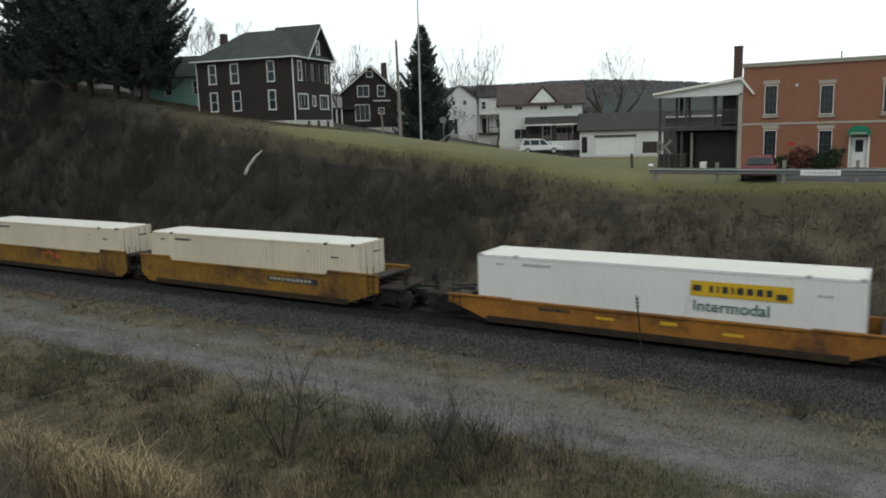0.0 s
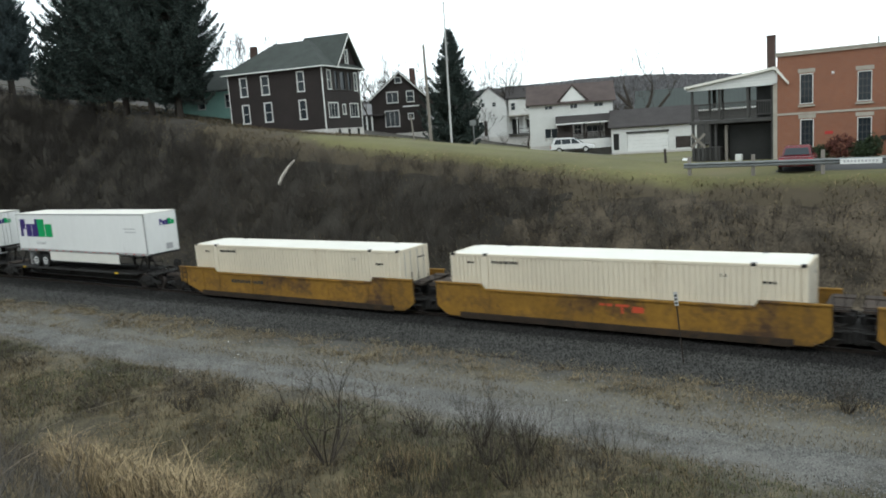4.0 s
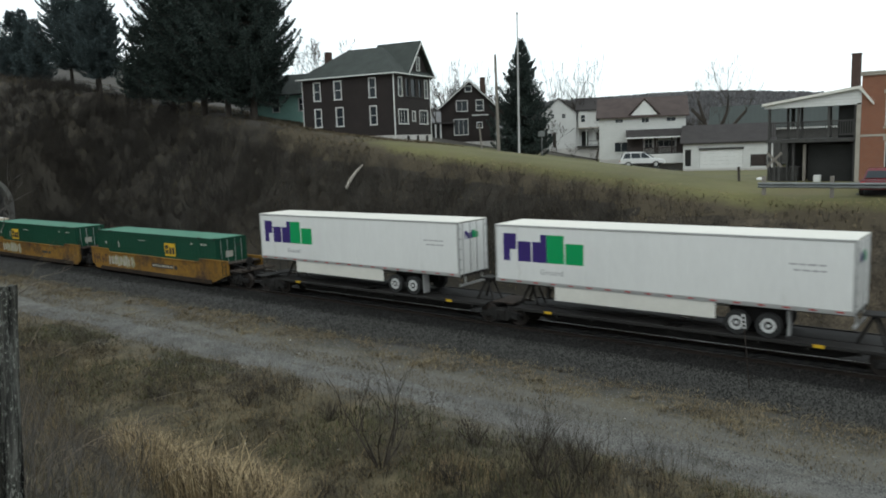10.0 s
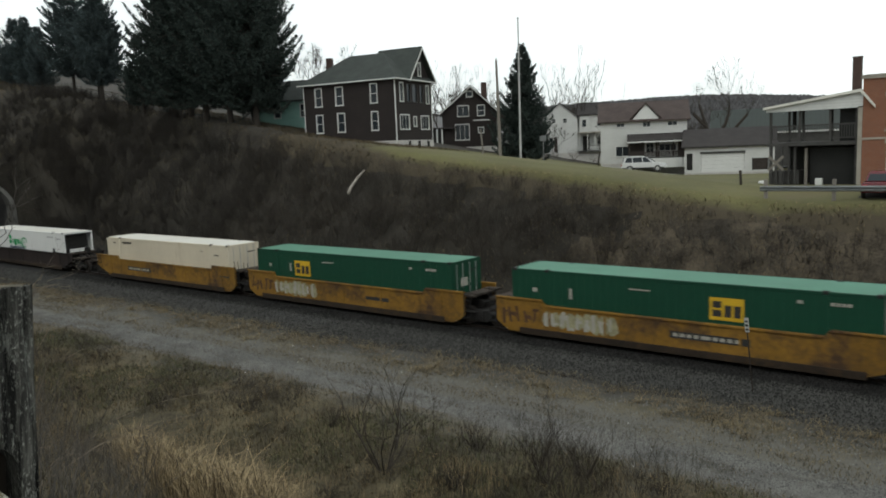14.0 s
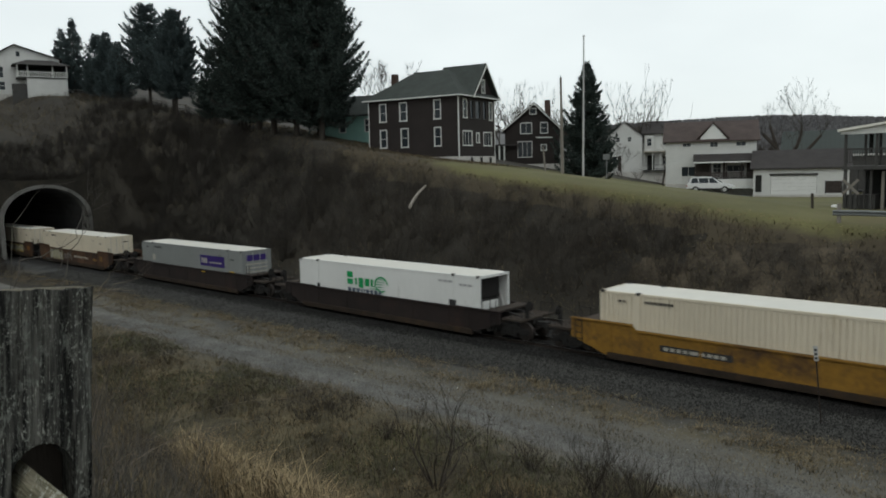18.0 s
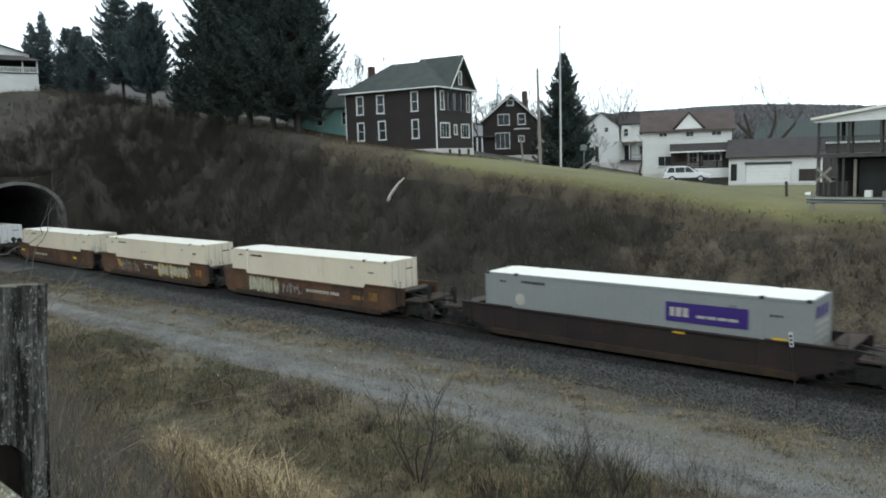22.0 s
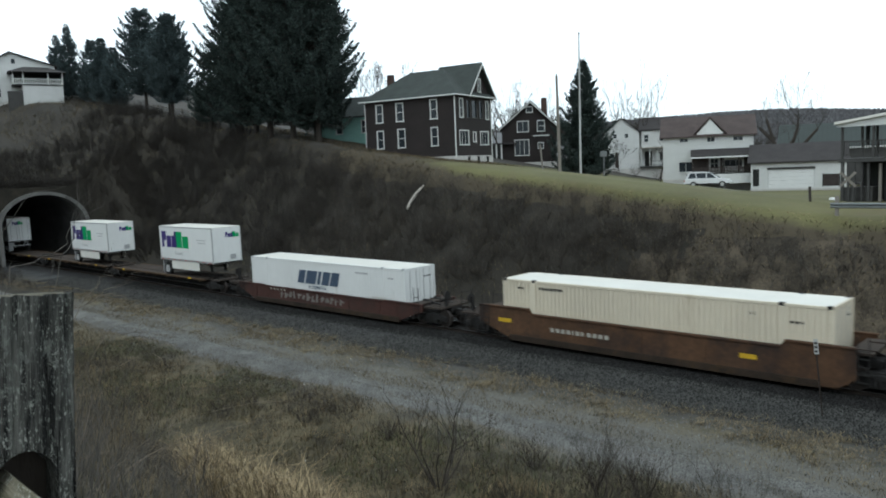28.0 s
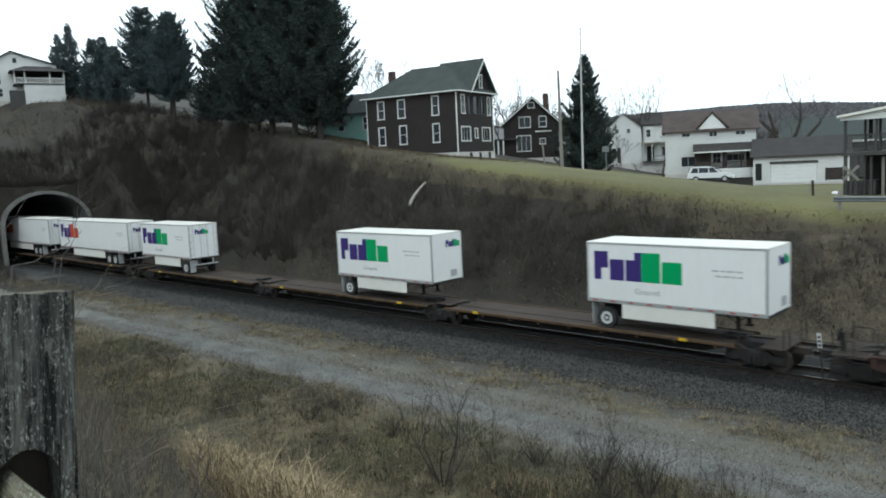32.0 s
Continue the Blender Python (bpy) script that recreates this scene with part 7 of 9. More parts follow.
        part("head_lamp", boxes((L - 0.1, L + 0.006, s * 0.6, s * 0.82, 0.56, 0.66)), M_TRIM, ob)
    part("bumper", boxes((-L - 0.06, -L + 0.1, -0.85, 0.85, 0.34, 0.56, 0.03)), paint, ob)
    part("plate", boxes((-L - 0.07, -L - 0.061, -0.16, 0.16, 0.6 - 0.2, 0.72 - 0.2)), M_PALEINK, ob)
    return ob


def zl(x, y):
    return float(land(np.array([x]), np.array([y]))[0])


build_brown_house()
build_gabled_house()
build_white_house()
build_garage()
build_far_white_house()
build_brick_block()
build_balcony()
build_left_house()
build_teal_house()
build_barn()
car("suv", pose(-33.75, 76.7, zl(-33.75, 76.7), 0, 0, 20), M_CARWHITE, "white sport utility car parked before the white house")
car("parked_car", pose(-7.2, 47.9, zl(-7.2, 47.9), 0, 0, 95), M_CARRED, "dark red saloon parked behind the guard rail, seen from its rear", suv=False)
car("parked_car", pose(-127.0, 51.6, zl(-127.0, 51.6), 0, 0, 75), M_CARWHITE, "white car parked on the hillside beside the white house", suv=False)
suv_black = car("suv", pose(44, 112, 3.0, 0, 0, 200), M_CARBLACK, "black sport utility car driving along the street")


def drive_past():
    way = [(0.0, 44, 112.2), (3.5, 0.4, 93.6), (5.5, -22.8, 77.8), (6.0, -28.2, 74.9), (6.6, -32.6, 73.2), (7.0, -34.6, 72.8), (7.3, -36.6, 73.0), (7.6, -39.6, 75.4), (8.0, -43.3, 78.4), (8.5, -47.5, 81.6), (9.3, -56.0, 89.0), (12.0, -64.0, 100.0), (32.0, -64.2, 100.2)]
    rows = []
    for k, (t, x, y) in enumerate(way):
        a, b = way[max(0, k - 1)], way[min(len(way) - 1, k + 1)]
        turn = math.degrees(math.atan2(b[2] - a[2], b[1] - a[1]))
        rows.append((t, pose(x, y, zl(x, y) + 0.02, 0, 0, turn)))
    walk(suv_black, rows)


# guard rail, fence posts, poles, sign
def build_guard_rail():
    ob = thing("guard_rail", pose(-12.95, 45.2, 0), "galvanised corrugated guard rail on timber posts", "guard rail")
    length, zt = 26.0, 6.42
    bm = bmesh.new()
    prof = [(0.0, 0.0), (-0.08, 0.05), (-0.08, 0.1), (0.0, 0.155), (-0.08, 0.21), (-0.08, 0.26), (0.0, 0.31)]
    prism(bm, [(y, zt - 0.36 + z) for y, z in prof] + [(y + 0.012, zt - 0.36 + z) for y, z in reversed(prof)], 0, 0, length)
    part("beam", bm, M_GALV, ob)
    for k in range(7):
        x = 0.2 + 3.52 * k
        part("post", boxes((x, x + 0.18, 0.02, 0.2, 4.6, zt + (0.42 if k in (2, 3) else 0.3))), M_POLE, ob)
    sg = thing("banner", pose(0, 0, 0), "long white banner fixed to the guard rail", "sign")
    part("sheet", boxes((-4.78, -2.84, 45.06, 45.1, 6.05, 6.33)), M_WHITEP, sg)
    part("lettering", boxes(*[(-4.62 + 0.165 * k, -4.51 + 0.165 * k, 45.052, 45.058, 6.14, 6.24) for k in range(10)]), M_GREYINK, sg)


build_guard_rail()
strip("street", -8.2, 120, 0.6, [(46.4, 5.2), (46.6, 5.68), (49.5, 5.74), (52.4, 5.68), (52.6, 5.2)], M_ASPHALT, "grey asphalt street behind the guard rail", "street", 0.1)
fp = thing("fence_post", pose(-15.4, 49.7, zl(-15.4, 49.7) - 0.2), "dark slim leaning timber post in the lawn", "post")
part("post", rods([((0, 0, 0), (-0.05, 0, 1.12), 0.085)]), M_BARK, fp)


def build_poles():
    p1 = thing("flagpole", pose(-37.8, 59.0, zl(-37.8, 59) - 0.3), "tall slender pale pole on the lawn", "pole")
    bm = bmesh.new()
    rod(bm, (0, 0, 0), (0.1, 0, 12.55), 0.1, 12, 0.055)
    part("shaft", bm, M_FLAGPOLE, p1)
    bm = bmesh.new()
    bmesh.ops.create_uvsphere(bm, u_segments=10, v_segments=8, radius=0.1, matrix=Matrix.Translation((0.1, 0, 12.6)))
    part("ball", bm, M_FLAGPOLE, p1)
    p2 = thing("utility_pole", pose(-42.2, 62.0, zl(-42.2, 62) - 0.3), "weathered wooden utility pole", "pole")
    bm = bmesh.new()
    rod(bm, (0.15, 0, 0), (0, 0, 9.4), 0.17, 12, 0.11)
    part("shaft", bm, M_POLE, p2)
    part("insulator", rods([((0, 0, 9.4), (0, 0, 9.6), 0.04)]), M_GREYWOOD, p2)
    g = thing("wooden_stake", pose(-43.2, 60.8, zl(-43.2, 60.8)), "short leaning timber stake beside the pole", "post")
    part("post", rods([((0, 0, -0.2), (-0.25, 0, 2.4), 0.09)]), M_POLE, g)
    s = thing("street_sign", pose(-36.6, 61.0, zl(-36.6, 61)), "small grey street sign on a thin post", "sign")
    part("post", rods([((0, 0, -0.2), (0, 0, 2.3), 0.04)]), M_GALV, s)
    part("plate", boxes((-0.35, 0.35, -0.05, -0.03, 1.75, 2.25)), M_GALV, s)


build_poles()


def build_line_sign():
    ob = thing("whistle_post", pose(-8.35, 28.6, -0.3), "slim leaning white trackside marker on a thin steel post", "sign")
    part("post", rods([((0, 0, -0.2), (-0.28, 0.0, 2.6), 0.028)]), M_STEEL, ob)
    bm = boxes((-0.075, 0.075, -0.04, -0.02, 2.3, 2.84))
    pl = part("plate", bm, M_FLAGPOLE, ob)
    pl.matrix_basis = pose(-0.01, 0, 0, 0, -5.5, 0)
    part("lettering", boxes(*[(-0.05, 0.05, -0.046, -0.041, 2.36 + 0.15 * k, 2.44 + 0.15 * k) for k in range(3)]), M_INK, pl)


build_line_sign()


def build_near_fence():
    # square split-rail post beside the camera, with a mortise and a rail in it
    ob = thing("fence_post", pose(-1.352, 0.287, 7.5, -4.2, 0, -6), "weathered grey square fence post with lichen and a rail mortise", "fence post")
    hw, top, m0, m1, ma, mb = 0.085, 1.552, 1.1, 1.318, -0.036, 0.056
    rng = random.Random(4)

    def block(x0, x1, y0, y1, z0, z1, nz):
        """An upright timber block with grooved, uneven faces."""
        bm = bmesh.new()
        n = 26
        rows = []
        for j in range(nz + 1):
            z = z0 + (z1 - z0) * j / nz
            row = []
            for k in range(4 * n):
                u = (k % n) / n * 2 - 1
                a, b = ((u, -1), (1, u), (-u, 1), (-1, -u))[k // n]
                x, y = (x0 + x1) / 2 + a * (x1 - x0) / 2, (y0 + y1) / 2 + b * (y1 - y0) / 2
                g = -0.016 * max(0.0, noise.noise((x * 70, y * 70, z * 0.9)) - 0.08) ** 0.6 + 0.004 * noise.noise((x * 14, y * 14, z * 5))
                inner = ma - 0.004 < y < mb + 0.004 and z0 < m0 + 0.001 < z1 + 0.5 and (y1 - y0) < 0.1
                g = 0 if inner else g
                row.append(bm.verts.new((x + a * g, y + b * g, z + (0.11 * x - 0.012 * max(0.0, noise.noise((x * 70, y * 70, z * 0.9)) - 0.08) + 0.007 * noise.noise((x * 45, y * 45, 3)) if j == nz and z1 == top else 0))))
            rows.append(row)
        for j in range(nz):
            for k in range(4 * n):
                bm.faces.new((rows[j][k], rows[j][(k + 1) % (4 * n)], rows[j + 1][(k + 1) % (4 * n)], rows[j + 1][k]))
        bm.faces.new(rows[0][::-1])
        cap = bm.faces.new(rows[-1])
        bmesh.ops.poke(bm, faces=[cap])
        return bm
    part("upper_shaft", block(-hw, hw, -hw, hw, m1, top, 30), M_POST, ob)
    part("mortise_cheek", block(-hw, hw, -hw, ma, m0, m1, 12), M_POST, ob)
    part("mortise_cheek", block(-hw, hw, mb, hw, m0, m1, 12), M_POST, ob)
    for y0, s in ((ma, 1), (mb, -1)):
        bm = bmesh.new()
        w = (mb - ma) / 2
        arc = [(y0 + s * (w - w * math.cos(q * math.pi / 16)), m1 - 0.055 + 0.054 * math.sin(q * math.pi / 16)) for q in range(9)]
        prism(bm, [(y0 - s * 0.002, m1 - 0.001)] + [(y0 - s * 0.002, m1 - 0.055)] + arc[1:], 0, -hw + 0.006, hw - 0.006)
        bmesh.ops.recalc_face_normals(bm, faces=bm.faces)
        part("mortise_corner", bm, M_POST, ob)
    part("lower_shaft", block(-hw, hw, -hw, hw, 0, m0, 40), M_POST, ob)
    bm = boxes((-hw + 0.014, hw - 0.014, -hw + 0.012, hw - 0.012, top - 0.012, top + 0.002, 0.003))
    for v in bm.verts:
        v.co.z += 0.11 * v.co.x
    part("end_grain", bm, M_ENDGRAIN, ob)
    rl = thing("fence_rail", pose(-1.352, 0.367, 7.5, 0, 0, -1), "mossy split fence rail held in the post's mortise", "fence rail")
    bm = bmesh.new()
    sec = [(-0.03, -0.05), (0.03, -0.05), (0.033, 0.02), (0.0, 0.06), (-0.033, 0.02)]
    rings = []
    for k in range(22):
        x = -0.06 + k * 0.11
        f = min(1.0, 0.72 + 0.03 * k)
        rings.append([bm.verts.new((x, a * f * (1 + 0.1 * noise.noise((x * 3, a * 30, 1))), 1.236 - 0.03 * k * 0.11 + b * f * (1 + 0.12 * noise.noise((x * 3, b * 30, 2))))) for a, b in sec])
    for p, q in zip(rings, rings[1:]):
        for i in range(5):
            bm.faces.new((p[i], p[(i + 1) % 5], q[(i + 1) % 5], q[i]))
    bm.faces.new(rings[0][::-1])
    bm.faces.new(rings[-1])
    bmesh.ops.recalc_face_normals(bm, faces=bm.faces)
    part("rail", bm, M_RAILWOOD, rl)
    # the next rail's tenon behind it in the same mortise
    rb = thing("fence_rail", pose(-1.352, 0.395, 7.5, 0, 0, 178), "mossy split fence rail running on from the post", "fence rail")
    bm = bmesh.new()
    rings = []
    for k in range(12):
        x = -0.02 + k * 0.15
        rings.append([bm.verts.new((x, a * 1.75 * (1 + 0.1 * noise.noise((x * 3, a * 30, 5))), 1.205 + b * 1.9)) for a, b in sec])
    for p, q in zip(rings, rings[1:]):
        for i in range(5):
            bm.faces.new((p[i], p[(i + 1) % 5], q[(i + 1) % 5], q[i]))
    bm.faces.new(rings[0][::-1])
    bm.faces.new(rings[-1])
    bmesh.ops.recalc_face_normals(bm, faces=bm.faces)
    part("rail", bm, M_BARK, rb)
    p2 = copy_thing(ob, pose(1.0, 0.29, 7.5, -1.0, 0, -2))
    return ob


near_post = build_near_fence()


# ---- vegetation ----
def blades(x, y, z, h, w, lean=0.35, a=None):
    """Grass blades: one narrow bent pair of triangles each."""
    n = len(x)
    a = RNG.uniform(0, 6.283, n) if a is None else a
    d = np.stack([np.cos(a), np.sin(a), np.zeros(n)], -1)
    side = np.stack([-np.sin(a), np.cos(a), np.zeros(n)], -1) * (w * 0.5)[:, None]
    p = np.stack([x, y, z], -1)
    bend = (h * RNG.uniform(0.05, lean, n))[:, None]
    mid = p + d * bend * 0.4 + np.array([0, 0, 1.0]) * (h * 0.6)[:, None]
    tip = p + d * bend * 1.5 + np.array([0, 0, 1.0]) * (h * RNG.uniform(0.85, 1.0, n))[:, None]
    verts = np.stack([p - side, p + side, mid + side * 0.7, mid - side * 0.7, tip], 1).reshape(-1, 3)
    b = (np.arange(n) * 5)[:, None]
    tri = np.concatenate([b + np.array(t) for t in ((0, 1, 2), (0, 2, 3), (3, 2, 4))])
    return verts, tri


def tufts(n, x0, x1, y0, y1, keep, per, radius, low, high, width, lean=1.0):
    """Clumps of blades that lean outward from their middles."""
    x, y = scatter(n, x0, x1, y0, y1, keep)
    m = len(x)
    size = np.repeat(RNG.uniform(0.5, 1.25, m), per)
    a = RNG.uniform(0, 6.283, m * per)
    r = radius * size * np.sqrt(RNG.uniform(0, 1, m * per))
    bx, by = np.repeat(x, per) + r * np.cos(a), np.repeat(y, per) + r * np.sin(a)
    h = RNG.uniform(low, high, m * per) * size
    return blades(bx, by, land(bx, by) - 0.03, h, width * RNG.uniform(0.6, 1.4, m * per), lean, a + RNG.normal(0, 0.5, m * per))


def scatter(n, x0, x1, y0, y1, keep=None):
    x, y = RNG.uniform(x0, x1, n), RNG.uniform(y0, y1, n)
    if keep is not None:
        k = keep(x, y)
        x, y = x[k], y[k]
    return x, y


def branches(rng, start, heading, length, radius, depth, out, spread=0.6, up=0.25, kids=(2, 4), wig=0.18, segs=3):
    """Recursive bare branching, as rows of p, q, r, s."""
    p, d = Vector(start), Vector(heading).normalized()
    for k in range(segs):
        d = (d + Vector((rng.gauss(0, wig), rng.gauss(0, wig), rng.gauss(0, wig) + up * 0.15))).normalized()
        q = p + d * (length / segs)
        r0 = radius * (1 - 0.5 * k / segs)
        r1 = radius * (1 - 0.5 * (k + 1) / segs)
        out.append((*p, *q, r0, r1))
        p = q
        if depth > 0 and (k > 0 or segs == 1):
            for _ in range(rng.randint(*kids)):
                side = Vector((rng.gauss(0, 1), rng.gauss(0, 1), rng.gauss(0.2, 0.6))).normalized()
                branches(rng, p, d * (1 - spread) + side * spread + Vector((0, 0, up)), length * rng.uniform(0.5, 0.75), r1 * 0.7, depth - 1, out, spread, up, kids, wig, max(2, segs - 1))
    return out


def shrub_rows(seed, height, stems=7, depth=2, fan=0.5, thick=0.012):
    rng = random.Random(seed)
    out = []
    for k in range(stems):
        a = rng.uniform(0, 6.28)
        head = (fan * math.cos(a) * rng.uniform(0.3, 1), fan * math.sin(a) * rng.uniform(0.3, 1), 1)
        branches(rng, (0.12 * math.cos(a), 0.12 * math.sin(a), 0), head, height * rng.uniform(0.45, 0.75), thick * rng.uniform(0.7, 1.2), depth, out, 0.42, 0.3, (1, 2), 0.14, 3)
    return np.array(out)


def place_rows(rows, x, y, z, turn, size, fat=1.0):
    c, s = math.cos(turn), math.sin(turn)
    m = np.array([[c, -s, 0], [s, c, 0], [0, 0, 1]]) * size
    o = np.array([x, y, z])
    return np.concatenate([rows[:, :3] @ m.T + o, rows[:, 3:6] @ m.T + o, rows[:, 6:] * size * fat], 1)


def rows_mesh(rows, sides=3):
    return tubes(rows[:, :3], rows[:, 3:6], rows[:, 6], rows[:, 7], sides)


# brush on the cut slopes and over the portal
BRUSH = [shrub_rows(100 + k, 1.0, 7, 2, 0.75, 0.016) for k in range(10)]


def brush(n, x0, x1, y0, y1, size, keep, fat=1.0, under_crest=True):
    x, y = scatter(n, x0, x1, y0, y1, keep)
    z = land(x, y)
    low = np.clip(0.25 + 0.3 * (plateau(x, y) - z), 0.25, 1.0) if under_crest else np.ones(len(x))
    rows = [place_rows(BRUSH[k % 10], x[k], y[k], z[k] - 0.05, RNG.uniform(0, 6.28), size * low[k] * RNG.uniform(0.55, 1.25), fat) for k in range(len(x))]
    return rows_mesh(np.concatenate(rows))


on_slope = lambda x, y: (plateau(x, y) - land(x, y) > 0.9) & (fbm(x, y, 4, 9) > -0.5)
v_, f_ = brush(1750, -64, -20, 40.5, 52, 1.25, lambda x, y: on_slope(x, y) & (x > -60 + 6 * fbm(x, y, 5, 83)), 0.85)
stuff("slope_brush", v_, f_, M_TWIG, "tangled leafless brown brush on the cut slope", "brush")
# western slope under the spruces: brush in the shade-darkened twig colour
v_, f_ = brush(1800, -97, -52, 40.5, 52, 1.3, lambda x, y: on_slope(x, y) & (x < -57 + 6 * fbm(x, y, 5, 83)), 0.95)
stuff("slope_brush", v_, f_, M_TWIGSHADE, "dense leafless brush on the cut slope, coloured as shaded", "brush")
v_, f_ = brush(1300, -74, -8, 41, 50.5, 1.05, lambda x, y: on_slope(x, y) & (fbm(x, y, 6, 71) > -0.2), 0.8)
stuff("slope_brush", v_, f_, M_TWIGGREY, "grey leafless brush on the cut slope", "brush")
v_, f_ = brush(700, -30, 6, 40.3, 44.5, 0.7, on_slope, 0.8)
stuff("slope_brush", v_, f_, M_TWIG, "thin leafless brush on the steep bank below the road", "brush")
v_, f_ = brush(1100, -150, -97.3, 14, 50, 1.0, lambda x, y: fbm(x, y, 9, 75) > 0.0, 1.3, False)
stuff("hill_brush", v_, f_, M_TWIGGREY, "grey leafless brush scattered over the hillside", "brush")
# brush round the portal takes the shade-darkened twigs too
v_, f_ = brush(800, -108, -97.3, 20, 52, 1.2, None, 1.4, False)
stuff("hill_brush", v_, f_, M_TWIGSHADE, "leafless brush over the tunnel portal, coloured as shaded", "brush")
v_, f_ = brush(620, -97, -78, 39.6, 57, 1.3, lambda x, y: plateau(x, y) - land(x, y) > 0.3, 1.4, False)
stuff("hill_brush", v_, f_, M_TWIGSHADE, "tangled leafless brush on the spur beside the portal", "brush")
v_, f_ = brush(420, -97, -89, 39.45, 45, 0.95, None, 1.2, False)
stuff("hill_brush", v_, f_, M_TWIG, "brown leafless brush on the steep side of the portal", "brush")
y_ = RNG.uniform(38.6, 47.5, 150)
z_ = RNG.uniform(0.4, 9.0, 150)
rows = np.concatenate([place_rows(BRUSH[k % 10], PORTAL_X + 0.35 + 0.25 * RNG.uniform(-1, 1), y_[k], min(z_[k], zl(PORTAL_X - 0.5, y_[k])) - 0.3, RNG.uniform(0, 6.28), RNG.uniform(0.7, 1.3), 1.4) for k in range(150)])
stuff("hill_brush", *rows_mesh(rows), M_TWIGSHADE, "leafless brush clinging to the steep face beside the portal", "brush")
v_, f_ = brush(140, -98.6, -97.25, 28, 41.5, 1.0, None, 1.4, False)
stuff("hill_brush", v_, f_, M_TWIGSHADE, "leafless brush hanging over the portal's headwall", "brush")
v_, f_ = join([brush(240, -97, -84, 15, 27.2, 0.95, None, 1.0, False), brush(420, -92, -54, 13, 20.0, 0.6, None, 0.9, False), brush(150, -92, -62, 23.8, 27, 0.4, None, 0.8, False)])
stuff("hill_brush", v_, f_, M_TWIGSHADE, "leafless brush beside the tunnel mouth", "brush")

x_, y_ = scatter(30000, -97, -40, 44, 62, lambda x, y: (plateau(x, y) - land(x, y) < 1.0) & (fbm(x, y, 2.5, 79) > -0.25) & (x < -44 - 6 * fbm(x, y, 3, 81)))
v_, f_ = blades(x_, y_, land(x_, y_) - 0.02, RNG.uniform(0.08, 0.3, len(x_)), np.full(len(x_), 0.04), 1.4)
stuff("hill_grass", v_, f_, M_BLADE, "rough dead grass along the brow under the conifers", "grass")
x_, y_ = scatter(26000, -150, -97.6, 14, 54, lambda x, y: fbm(x, y, 3, 77) > -0.2)
v_, f_ = blades(x_, y_, land(x_, y_) - 0.03, RNG.uniform(0.2, 0.6, len(x_)), np.full(len(x_), 0.05), 1.0)
stuff("hill_grass", v_, f_, M_BLADE, "matted dull dead grass on the hillside over the tunnel", "grass")
x_, y_ = scatter(60000, -100, 8, 39.6, 53, lambda x, y: (plateau(x, y) - land(x, y) > 0.4) & (fbm(x, y, 3, 31) > -0.25))
h_ = RNG.uniform(0.08, 0.28, len(x_))
v_, f_ = blades(x_, y_, land(x_, y_), h_, np.full(len(x_), 0.035), 1.6)
stuff("slope_grass", v_, f_, M_BLADE, "matted dead grass and weeds on the cut slope", "grass")
# field between the bank and the track
not_road = lambda x, y: (RNG.uniform(0, 1, len(x)) < np.clip((np.abs(y - 21.6) - 1.0 + 1.6 * fbm(x, y, 2.5, 5) + 0.9 * fbm(x, y, 0.9, 7)) / 2.6, 0.0, 1) * np.clip((27.4 - y + 2.0 * fbm(x, y, 1.7, 8)) / 2.0, 0, 1)) & (fbm(x, y, 3, 12) > -0.45)
x_, y_ = scatter(165000, -97, 6, 8, 21.4, not_road)
h_ = RNG.uniform(0.06, 0.3, len(x_)) * (1 + 0.9 * fbm(x_, y_, 4, 14))
v_, f_ = blades(x_, y_, land(x_, y_) - 0.02, np.clip(h_, 0.04, 0.5), np.full(len(x_), 0.016), 0.9)
stuff("field_grass", v_, f_, M_BLADE, "flattened dead winter grass and weeds", "grass")
x_, y_ = scatter(140000, -97, 5, 19.3, 27.4, lambda x, y: not_road(x, y) & (fbm(x, y, 2.2, 15) + 0.6 * fbm(x, y, 0.8, 17) > -0.1))
v_, f_ = blades(x_, y_, land(x_, y_) - 0.02, RNG.uniform(0.04, 0.17, len(x_)), np.full(len(x_), 0.016), 1.6)
stuff("verge_grass", v_, f_, M_VERGE, "pale straw tufts along the gravel road", "grass")
# tall straw clumps on the near bank, rough grass and grey weeds round them
straw = lambda x, y: (fbm(x, y, 2.0, 21) > -0.3) & (y > -0.52 * x + 0.5 * fbm(x, y, 1.5, 22)) & (y < -0.8 * x + 0.8 * fbm(x, y, 1.2, 24)) & (y < 10.0 + 1.6 * fbm(x, y, 1.6, 26))
v_, f_ = tufts(3600, -24, -6.0, 4.6, 12.6, straw, 44, 0.3, 0.4, 0.85, 0.0095, 0.4)
stuff("tall_grass", v_, f_, M_STRAW, "tall standing tan dead grass at the foot of the bank", "grass")
x_, y_ = scatter(14000, -24, -6.0, 4.6, 12.6, straw)
v_, f_ = blades(x_, y_, land(x_, y_) + RNG.uniform(0.3, 0.75, len(x_)), RNG.uniform(0.12, 0.3, len(x_)), np.full(len(x_), 0.012), 2.4)
stuff("fallen_straw", v_, f_, M_STRAW, "bent and broken stems over the tall dead grass", "grass")
x_, y_ = scatter(50000, -24, 3, 1.0, 12.5, None)
v_, f_ = blades(x_, y_, land(x_, y_) - 0.02, RNG.uniform(0.08, 0.3, len(x_)), np.full(len(x_), 0.008), 1.0)
stuff("bank_grass", v_, f_, M_BLADE, "rough brown dead grass on the near bank", "grass")
x_, y_ = scatter(12000, -14, 3, 13.0, 17.5, lambda x, y: fbm(x, y, 3.0, 23) > 0.12)
